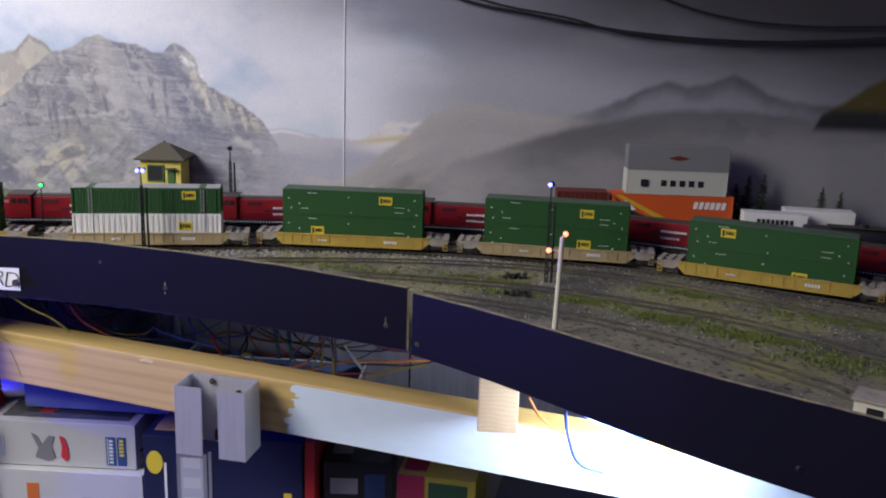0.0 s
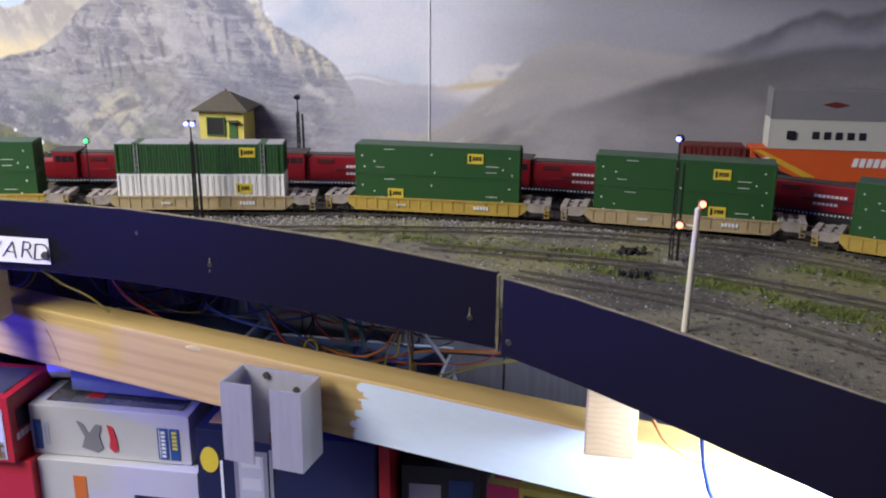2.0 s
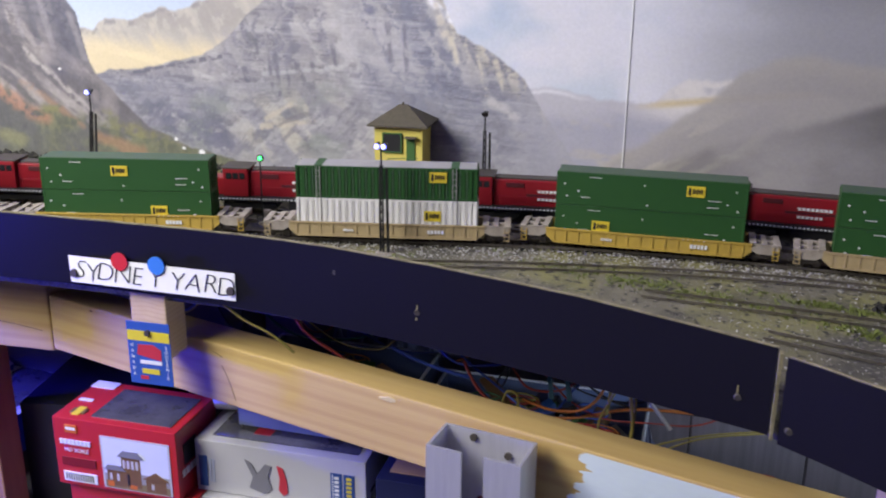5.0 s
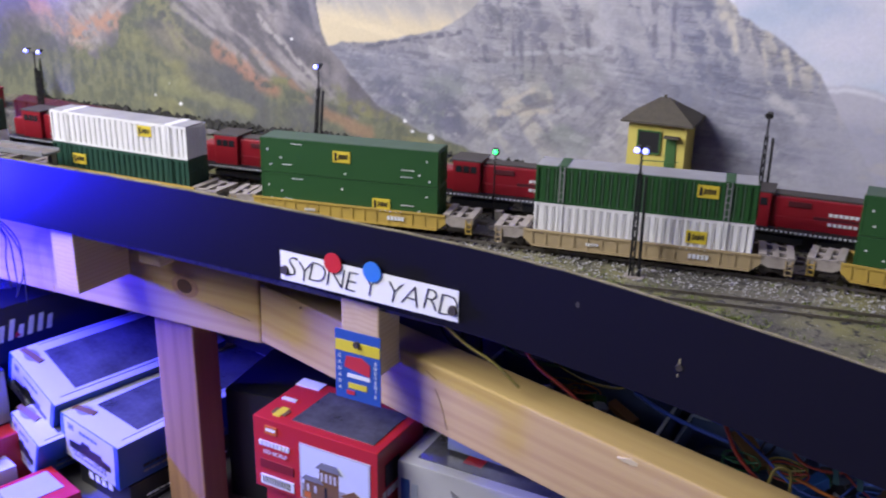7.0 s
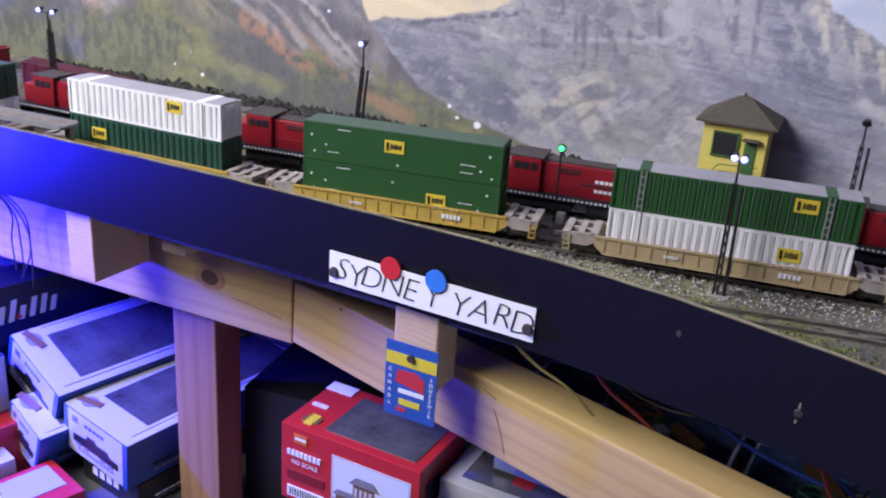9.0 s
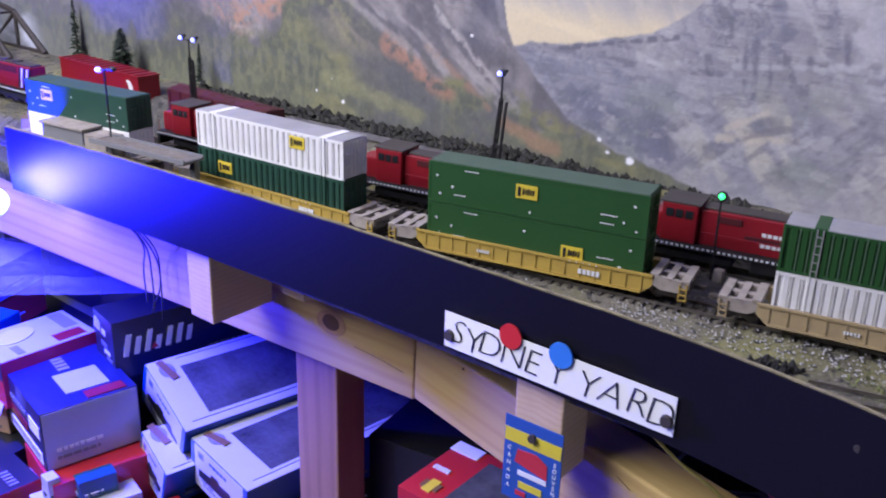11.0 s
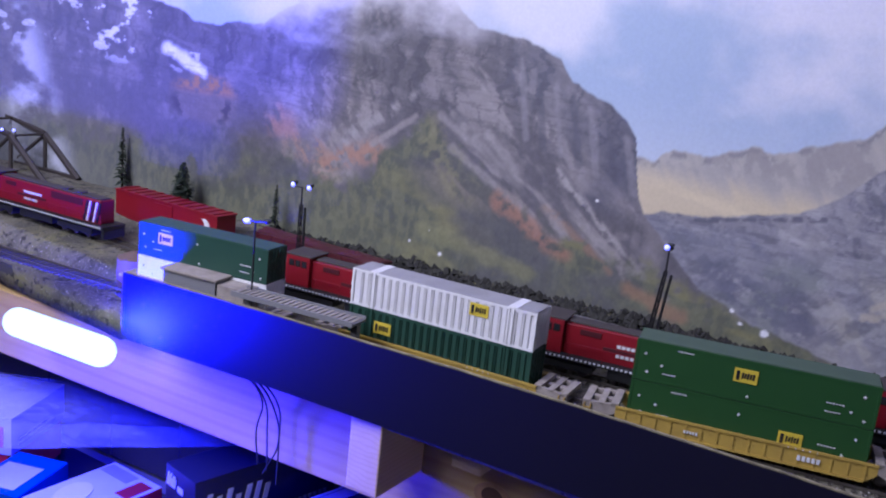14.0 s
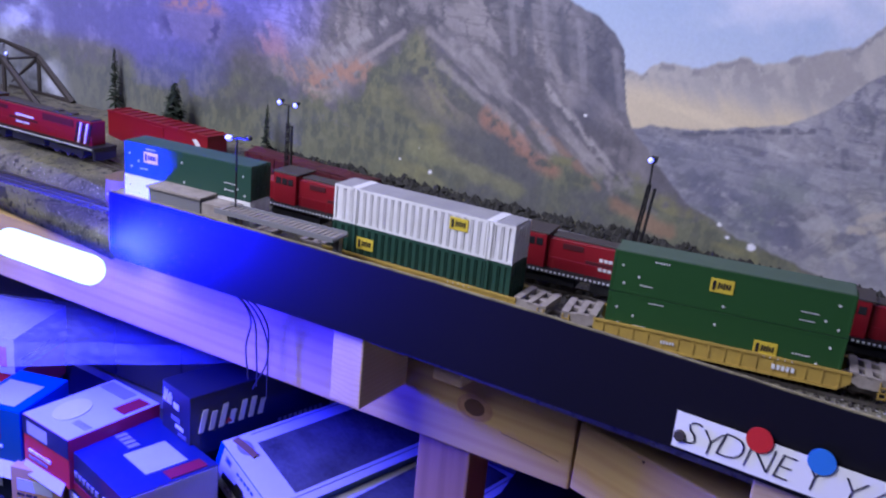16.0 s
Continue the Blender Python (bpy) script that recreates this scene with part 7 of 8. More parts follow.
def carton(spot, yaw, size, z0, z1, body, label, top=None, front=None, right=None, window=None, prints=(), name="model_box", top_prints=(), right_prints=(), tilt=0.0):
    """A printed model box. Front face on local y 0, from x 0 to its width. prints: (x0, x1, z0, z1, material) in shares of the front face;
    top_prints the same in shares of the lid's x and y; window: the lid's film in the same shares."""
    w, d = size
    h = z1 - z0
    c = thing(name, pose(spot[0], spot[1], z0, 0, tilt, yaw), label, "box", "model boxes on the shelf")
    part("carton_body", box(0, w, 0, d, 0, h, 0.0009), body, c)
    if front:
        part("front_panel", box(0.0015, w - 0.0015, -0.0006, 0.0004, 0.0015, h - 0.0015), front, c)
    if top:
        part("lid", box(0.0004, w - 0.0004, 0.0004, d - 0.0004, h - 0.0006, h + 0.0006, 0.0003), top, c)
    if right:
        part("side_panel", box(w - 0.0004, w + 0.0006, 0.0015, d - 0.0015, 0.0015, h - 0.0015), right, c)
    if window:
        a, b, e, f = window
        part("window_film", box(a * w, b * w, e * d, f * d, h, h + 0.0009, 0.0002), FILM, c, "clear film window in the lid")
    for k, (a, b, e, f, mat) in enumerate(prints):
        part("printed_mark", box(a * w, b * w, -0.0007 - 0.00002 * k, 0.0, e * h, f * h), mat, c)
    for k, (a, b, e, f, mat) in enumerate(top_prints):
        part("printed_mark", box(a * w, b * w, e * d, f * d, h, h + 0.0011 + 0.00003 * k), mat, c)
    for k, (a, b, e, f, mat) in enumerate(right_prints):
        part("printed_mark", box(w, w + 0.0008 + 0.00003 * k, a * d, b * d, e * h, f * h), mat, c)
    rnd = random.Random(int(abs(spot[0]) * 9973) + int(z1 * 1013))
    ink = LOGOBLACK if (front or body) in (CARDWHITE, CARDSILVER, KRAFT, CARDYELLOW) else PRINTWHITE
    for face, lx, sub in (("front", w, len(prints) < 4), ("side", d, len(right_prints) < 3)):
        if not sub:
            continue
        for row in range(2):
            bm = bmesh.new()
            x, zz, tall = 0.12 * lx, h * (0.16 + 0.13 * row), 0.055 * h
            end = lx * rnd.uniform(0.45, 0.85)
            while x < end:
                word = rnd.uniform(0.003, 0.010)
                if face == "front":
                    box(x, min(x + word, end), -0.0012, 0.0, zz, zz + tall, bm=bm)
                else:
                    box(w, w + 0.0011, x, min(x + word, end), zz, zz + tall, bm=bm)
                x += word + rnd.uniform(0.0012, 0.0025)
            part("printed_line", bm, ink if row else PRINTGREY, c)["kind"] = "stuff"
    return c


def bars(x0, x1, z, n, tall, mat, gap=0.3):
    """A row of n plain bars, for writing that is not spelled out."""
    w = (x1 - x0) / n
    return [(x0 + k * w, x0 + (k + 1 - gap) * w, z, z + tall, mat) for k in range(n)]


PRINTEARTH = printed("picture_earth_print", (0.30, 0.22, 0.10), (0.13, 0.11, 0.05), scale=160)
PRINTHILL = printed("picture_hill_print", (0.34, 0.34, 0.36), (0.22, 0.21, 0.19), scale=140)
CARDDEEP = printed("deep_red_print", (0.22, 0.012, 0.016), None)
# red building kit with a picture of a railway tower
red = carton((-0.741, 1.018), 1.5, (0.143, 0.086), 0.937, 1.016, CARDSCARLET, "red model building box with picture of a wooden station", window=(0.28, 0.93, 0.12, 0.86),
             prints=[(0.385, 0.945, 0.05, 0.82, CARDWHITE), (0.40, 0.93, 0.06, 0.80, PRINTSKY)] + [
                 (0.40, 0.93, 0.06, 0.17, PRINTEARTH), (0.40, 0.58, 0.17, 0.27, PRINTHILL), (0.70, 0.93, 0.17, 0.32, PRINTHILL), (0.42, 0.56, 0.09, 0.34, PRINTBROWN), (0.545, 0.70, 0.10, 0.56, PRINTBROWN),
                 (0.735, 0.90, 0.08, 0.27, PRINTBROWN), (0.42, 0.47, 0.08, 0.16, PRINTORANGE), (0.60, 0.66, 0.08, 0.14, PRINTORANGE), (0.555, 0.575, 0.38, 0.50, CARDWHITE), (0.59, 0.61, 0.38, 0.50, CARDWHITE),
                 (0.625, 0.645, 0.38, 0.50, CARDWHITE), (0.66, 0.68, 0.38, 0.50, CARDWHITE), (0.585, 0.605, 0.12, 0.30, LOGOBLACK), (0.44, 0.46, 0.18, 0.28, CARDWHITE), (0.50, 0.52, 0.18, 0.28, CARDWHITE), (0.78, 0.80, 0.12, 0.2, CARDWHITE),
                 (0.05, 0.33, 0.30, 0.42, CARDDEEP), (0.05, 0.33, 0.06, 0.20, PRINTWHITE), (0.10, 0.20, 0.80, 0.91, PRINTORANGE), (0.11, 0.19, 0.84, 0.88, PRINTWHITE)] + bars(0.07, 0.31, 0.08, 12, 0.10, LOGOBLACK, 0.5) + bars(0.05, 0.31, 0.62, 8, 0.07, PRINTWHITE),
             top_prints=[(0.09, 0.21, 0.14, 0.26, PRINTBROWN), (0.12, 0.18, 0.10, 0.30, LOGOYELLOW), (0.0, 0.20, 0.82, 0.99, PRINTWHITE)] + bars(0.04, 0.16, 0.45, 5, 0.06, PRINTWHITE), right_prints=[(0.15, 0.45, 0.45, 0.75, CARDBLACK)] + bars(0.1, 0.75, 0.30, 7, 0.10, PRINTWHITE))
lettering("lettering", "HO SCALE", 0.0062, PRINTWHITE, red, pose(0.0265, -0.0016, 0.043))
part("picture_tower", prism([(0.074, 0.0435), (0.1045, 0.0435), (0.098, 0.051), (0.081, 0.051)], -0.0019, -0.0006), PRINTGREY, red, "pictured tower roof")
part("picture_roof", prism([(0.057, 0.0265), (0.083, 0.0265), (0.077, 0.032), (0.062, 0.032)], -0.0018, -0.0006), PRINTGREY, red, "pictured shed roof")
part("picture_roof", prism([(0.102, 0.021), (0.132, 0.021), (0.117, 0.030)], -0.0018, -0.0006), PRINTBROWN, red, "pictured cottage roof")
carton((-0.735, 1.026), 1.5, (0.150, 0.10), 0.8205, 0.936, CARDSCARLET, "red model box beneath another red box", prints=[(0.06, 0.4, 0.4, 0.8, PRINTWHITE)])
# grey-white accessory box
crane_box = carton((-0.594, 1.050), 2, (0.188, 0.120), 0.936, 0.996, CARDWHITE, "white model accessory box with small crane picture", window=(0.08, 0.94, 0.10, 0.90),
       prints=[(0.02, 0.07, 0.10, 0.70, CARDROYAL), (0.80, 0.865, 0.08, 0.72, CARDROYAL), (0.875, 0.935, 0.08, 0.72, CARDROYAL), (0.81, 0.815, 0.1, 0.7, PRINTWHITE)] + bars(0.082, 0.12, 0.2, 2, 0.45, BLUEGREY)
              + [(0.822, 0.848, 0.13 + 0.08 * k, 0.18 + 0.08 * k, PRINTWHITE) for k in range(7)] + [(0.890, 0.920, 0.30 + 0.08 * k, 0.35 + 0.08 * k, CARDYELLOW) for k in range(5)],
       top_prints=[(0.30, 0.40, 0.2, 0.5, CARDSCARLET)])
for tone, outline in ((PRINTGREY, ((0.30, 0.74), (0.34, 0.68), (0.37, 0.50), (0.42, 0.70), (0.455, 0.68), (0.435, 0.46), (0.455, 0.22), (0.41, 0.12), (0.32, 0.20), (0.345, 0.42))),
                      (CARDRED, ((0.49, 0.70), (0.525, 0.66), (0.545, 0.44), (0.55, 0.20), (0.525, 0.13), (0.495, 0.24), (0.505, 0.46)))):
    part("picture_crane", prism([(a * 0.188, b * 0.060) for a, b in outline], -0.0012, 0.0), tone, crane_box, "printed picture of a small crane")
carton((-0.584, 1.040), 1, (0.190, 0.14), 0.8205, 0.935, CARDWHITE, "white model box with red and orange swoosh", prints=[(0.22, 0.30, 0.2, 0.85, PRINTORANGE), (0.30, 0.40, 0.1, 0.4, CARDSCARLET), (0.6, 0.9, 0.3, 0.7, CARDNAVY)])
# navy train-set box and neighbours
navy = carton((-0.386, 1.030), 1, (0.196, 0.150), 0.8205, 0.998, CARDNAVY, "navy train set box with round yellow badge and grey panel",
              prints=[(0.21, 0.40, 0.20, 0.88, PRINTGREY), (0.235, 0.375, 0.23, 0.85, CARDSILVER), (0.41, 0.43, 0.1, 0.9, PRINTGREY), (0.13, 0.145, 0.40, 0.80, PRINTWHITE), (0.88, 0.93, 0.40, 0.62, LOGOYELLOW),
                      (0.945, 0.99, 0.1, 0.98, CARDNAVY)] + [(0.25, 0.36, 0.32 + 0.15 * k, 0.40 + 0.15 * k, CARDWHITE) for k in range(4)],
              top_prints=[(0.05, 0.3, 0.1, 0.5, KRAFT), (0.4, 0.9, 0.2, 0.3, PRINTGREY)])
bm = bmesh.new()
bmesh.ops.create_cone(bm, cap_ends=True, segments=24, radius1=0.012, radius2=0.012, depth=0.001, matrix=pose(0.014, -0.0006, 0.142, 90) @ Matrix.Diagonal((0.85, 1.25, 1, 1)))
part("badge", bm, LOGOYELLOW, navy, "round yellow badge")
carton((-0.188, 1.035), 0, (0.012, 0.14), 0.8205, 1.000, CARDSCARLET, "slim scarlet box standing on edge", name="model_box")
carton((-0.170, 1.060), 4, (0.085, 0.12), 0.8205, 0.962, CARDBLACK, "dark model box with small printed marks", prints=[(0.1, 0.5, 0.7, 0.85, CARDWHITE), (0.6, 0.9, 0.5, 0.9, CARDROYAL)], top_prints=[(0.1, 0.4, 0.2, 0.5, CARDSILVER)])
carton((-0.075, 1.035), -6, (0.095, 0.12), 0.8205, 0.966, CARDYELLOW, "bright yellow, red and green printed carton",
       prints=[(0.0, 0.35, 0.75, 1.0, CARDRED), (0.4, 0.9, 0.80, 0.95, TOWERGREEN), (0.5, 0.8, 0.4, 0.7, CARDRED)], top_prints=[(0.05, 0.35, 0.1, 0.5, CARDRED), (0.4, 0.9, 0.3, 0.6, TOWERGREEN)])
carton((0.04, 1.00), -8, (0.16, 0.14), 0.8205, 0.950, CARDNAVY, "navy model box in the shade beneath the beam", prints=[(0.1, 0.5, 0.6, 0.8, CARDWHITE)])
# black box behind the leg
carton((-0.870, 1.118), 10, (0.150, 0.150), 0.8205, 0.962, CARDBLACK, "black model box behind the table leg", prints=bars(0.3, 0.7, 0.45, 4, 0.14, PRINTWHITE))


def windowed(spot, yaw, size, z0, z1, label, tilt=0.0):
    """A white and royal blue locomotive box: film window in the lid, printed end."""
    c = carton(spot, yaw, size, z0, z1, CARDROYAL, label, top=CARDWHITE, front=CARDWHITE, window=(0.16, 0.86, 0.14, 0.96),
                  prints=[(0.0, 0.07, 0, 1, CARDROYAL), (0.93, 1.0, 0, 1, CARDROYAL), (0.13, 0.24, 0.72, 0.88, PRINTGREY), (0.155, 0.215, 0.76, 0.84, CARDROYAL)]
                         + bars(0.34, 0.66, 0.76, 5, 0.07, CARDROYAL) + bars(0.22, 0.80, 0.14, 10, 0.06, PRINTGREY),
                  top_prints=[(0.035, 0.045, 0.14, 0.96, PRINTGREY), (0.90, 0.91, 0.05, 0.98, PRINTGREY)], tilt=tilt)
    w, d, h = size[0], size[1], z1 - z0
    shape = [(0.15, 0.30), (0.86, 0.30), (0.86, 0.44), (0.72, 0.46), (0.70, 0.55), (0.52, 0.53), (0.50, 0.60), (0.38, 0.60), (0.36, 0.50), (0.15, 0.46)]
    part("picture_locomotive", prism([(a * w, b * h) for a, b in shape], -0.0013, 0.0), CARDBLACK, c, "dark locomotive picture on the box end")
    for a in (0.24, 0.36, 0.62, 0.74):
        part("picture_wheel", box((a - 0.04) * w, (a + 0.04) * w, -0.0015, 0.0, 0.24 * h, 0.31 * h), PRINTGREY, c)
    bm = bmesh.new()
    bmesh.ops.create_cone(bm, cap_ends=True, segments=22, radius1=0.011, radius2=0.011, depth=0.001, matrix=pose(0.17 * w, 0.075 * d, h + 0.0009) @ Matrix.Diagonal((1, 0.8, 1, 1)))
    part("badge", bm, PRINTGREY, c, "round grey badge")
    part("badge_band", box(-0.016, 0.016, -0.0042, 0.0042, 0, 0.0012, m=pose(0.17 * w, 0.075 * d, h + 0.0010, 0, 0, 14)), PRINTBROWN, c, "brown band across the badge")
    return c


def strokes(parent, m, w, h, mat, red=True):
    """A row of plain slanted strokes in place of a lettered mark; m: its lower left corner on a face in local x, z."""
    bm = bmesh.new()
    t = w * 0.036
    for k, tall in enumerate((1.0, 0.8, 1.0, 0.62, 0.9, 0.9, 0.7)):
        a = (0.03 + 0.148 * k) * w
        prism([(a - t, 0), (a + t, 0), (a + t + 0.22 * h * tall, h * tall), (a - t + 0.22 * h * tall, h * tall)], -0.0012, 0.0, bm)
    part("logo_stroke", bm, mat, parent).matrix_local = m
    if red:
        part("logo_spot", prism([(0.39 * w, 0.08 * h), (0.49 * w, 0.08 * h), (0.44 * w, 0.32 * h)], -0.0013, 0.0), CARDSCARLET, parent).matrix_local = m


W_ = "white and blue locomotive box with lid window"
windowed((-1.060, 1.037), -7.5, (0.112, 0.268), 0.8605, 0.9165, W_ + ", on another box", 4)
carton((-1.045, 1.045), -7, (0.100, 0.180), 0.8205, 0.852, CARDBLACK, "black box beneath white and blue ones", prints=bars(0.2, 0.7, 0.4, 4, 0.3, PRINTWHITE))
windowed((-1.136, 1.019), -11.5, (0.066, 0.200), 0.856, 0.911, W_ + ", tipped under others", 20)
windowed((-1.175, 1.055), -11.5, (0.108, 0.245), 0.910, 0.966, W_ + ", tipped atop a pile", 20)
# black boxes with white bar lettering
top_box = carton((-1.238, 1.041), -11, (0.057, 0.190), 0.940, 1.012, CARDBLACK, "black locomotive box with white stroke marks on top of the pile",
                 prints=bars(0.42, 0.62, 0.66, 6, 0.10, PRINTWHITE, 0.5) + bars(0.34, 0.66, 0.46, 7, 0.07, PRINTGREY, 0.45) + bars(0.60, 0.9, 0.26, 6, 0.05, PRINTGREY, 0.5) + bars(0.50, 0.8, 0.36, 5, 0.06, PRINTWHITE, 0.5),
                 right_prints=bars(0.60, 0.95, 0.12, 9, 0.06, PRINTGREY, 0.4))
strokes(top_box, pose(0.004, -0.0006, 0.050), 0.017, 0.015, PRINTWHITE)
strokes(top_box, pose(0.0576, 0.010, 0.028, 0, 0, 90), 0.085, 0.026, PRINTWHITE)
carton((-1.262, 1.058), -11, (0.075, 0.17), 0.8205, 0.939, CARDBLACK, "black locomotive box holding up another")
carton((-1.275, 0.946), -11, (0.124, 0.105), 0.886, 0.956, CARDNAVY, "navy locomotive box with pale window on its lid", right=CARDSILVER,
       prints=[(0.04, 0.94, 0.07, 0.27, PRINTWHITE), (0.66, 0.94, 0.50, 0.72, PRINTWHITE), (0.06, 0.6, 0.36, 0.50, CARDDEEP)] + bars(0.08, 0.90, 0.12, 16, 0.10, PRINTGREY, 0.4) + bars(0.08, 0.6, 0.62, 7, 0.08, PRINTGREY),
       top_prints=[(0.42, 0.80, 0.35, 0.80, CARDSILVER), (0.84, 0.97, 0.50, 0.90, CARDDEEP)] + bars(0.10, 0.38, 0.45, 4, 0.12, PRINTGREY))
at = carton((-1.341, 0.940), -2, (0.082, 0.115), 0.913, 0.971, CARDSCARLET, "red and silver model box with pale oval on its lid", top=CARDSILVER,
            prints=[(0.0, 1.0, 0.62, 1.0, CARDNAVY), (0.1, 0.55, 0.66, 0.92, CARDSILVER)], top_prints=[(0.70, 0.94, 0.62, 0.92, CARDDEEP), (0.05, 0.6, 0.80, 0.95, PRINTGREY)] + bars(0.66, 0.96, 0.2, 6, 0.08, PRINTGREY, 0.5))
bm = bmesh.new()
bmesh.ops.create_cone(bm, cap_ends=True, segments=26, radius1=0.017, radius2=0.017, depth=0.0014, matrix=pose(0.030, 0.040, 0.0592, 0, 0, 20) @ Matrix.Diagonal((1.0, 1.5, 1, 1)))
part("badge", bm, CARDWHITE, at, "pale oval badge")
part("flap", box(0.004, 0.076, -0.013, 0.0, 0.0, 0.0012), CARDWHITE, at, "open white end flap").matrix_local = pose(0, 0, 0.004, 62)
a2 = carton((-1.404, 0.917), 19, (0.064, 0.085), 0.905, 0.971, CARDTEAL, "teal model box with an open white flap", top=CARDROYAL, prints=[(0.3, 0.6, 0.45, 0.8, CARDSCARLET)], top_prints=[(0.1, 0.8, 0.1, 0.7, CARDSILVER)])
part("flap", box(0.0, 0.062, -0.018, 0.0, 0.0, 0.0012), CARDWHITE, a2, "open white end flap").matrix_local = pose(0, 0, 0.004, 55)
carton((-1.345, 0.925), 20, (0.064, 0.055), 0.865, 0.912, KRAFT, "small brown cardboard box with blue printed oval", prints=[(0.12, 0.8, 0.42, 0.72, BLUEGREY)])
carton((-1.420, 0.925), 10, (0.070, 0.075), 0.8205, 0.904, CARDNAVY, "navy model box under a teal one", prints=bars(0.1, 0.7, 0.6, 4, 0.2, PRINTWHITE))
foot_box = carton((-1.335, 0.905), 6, (0.090, 0.10), 0.8205, 0.864, CARDBLACK, "black locomotive box with white stroke marks at the pile's foot",
                  prints=bars(0.06, 0.42, 0.68, 7, 0.10, PRINTWHITE, 0.4) + bars(0.08, 0.36, 0.46, 5, 0.08, PRINTGREY) + bars(0.08, 0.30, 0.26, 4, 0.10, PRINTWHITE) + [(0.46, 0.47, 0.05, 0.95, PRINTGREY)])
strokes(foot_box, pose(0.046, -0.0006, 0.008), 0.038, 0.028, PRINTWHITE)
carton((-1.225, 0.935), -12, (0.100, 0.11), 0.8205, 0.885, CARDSCARLET, "red model box with white label under a navy one", prints=[(0.1, 0.6, 0.25, 0.6, PRINTWHITE)] + bars(0.12, 0.58, 0.30, 14, 0.18, LOGOBLACK, 0.5))
carton((-1.262, 0.880), -4, (0.085, 0.05), 0.8205, 0.868, CARDSCARLET, "red model box with white corner label", prints=[(0.05, 0.45, 0.1, 0.5, PRINTWHITE)], top=CARDBLACK, top_prints=[(0.1, 0.5, 0.2, 0.5, CARDDEEP)] + bars(0.55, 0.95, 0.4, 5, 0.2, PRINTGREY, 0.5))
carton((-1.165, 0.905), -14, (0.062, 0.10), 0.8205, 0.862, CARDWHITE, "white model box leaning among red ones", prints=[(0.2, 0.8, 0.2, 0.5, CARDSCARLET)], top_prints=[(0.1, 0.6, 0.2, 0.6, CARDNAVY)])
carton((-1.086, 0.926), -14, (0.075, 0.096), 0.8205, 0.850, CARDSCARLET, "flat red model box with a pale lid panel", prints=bars(0.1, 0.5, 0.4, 4, 0.25, PRINTWHITE, 0.5),
       top_prints=[(0.12, 0.72, 0.10, 0.90, CARDSILVER), (0.20, 0.40, 0.16, 0.30, PRINTGREY)])
carton((-1.130, 0.938), -14, (0.020, 0.040), 0.8625, 0.886, CARDTEAL, "slim teal folded carton lying on a white box")
carton((-1.147, 0.912), -6, (0.017, 0.013), 0.8625, 0.892, CARDWHITE, "small plain white carton standing on end")
for k, (z0, z1, mat, lab) in enumerate(((0.8205, 0.868, CARDNAVY, "navy model box at the foot of a stack"), (0.8685, 0.922, CARDSCARLET, "red model box in a stack with white label"), (0.9225, 0.972, CARDWHITE, "white model box on top of a stack"))):
    carton((-1.640 + 0.006 * k, 0.985), 24, (0.13, 0.12), z0, z1, mat, lab, prints=[(0.55, 0.92, 0.2, 0.75, PRINTWHITE if k < 2 else CARDSCARLET)] + bars(0.1, 0.5, 0.4, 4, 0.3, PRINTGREY))

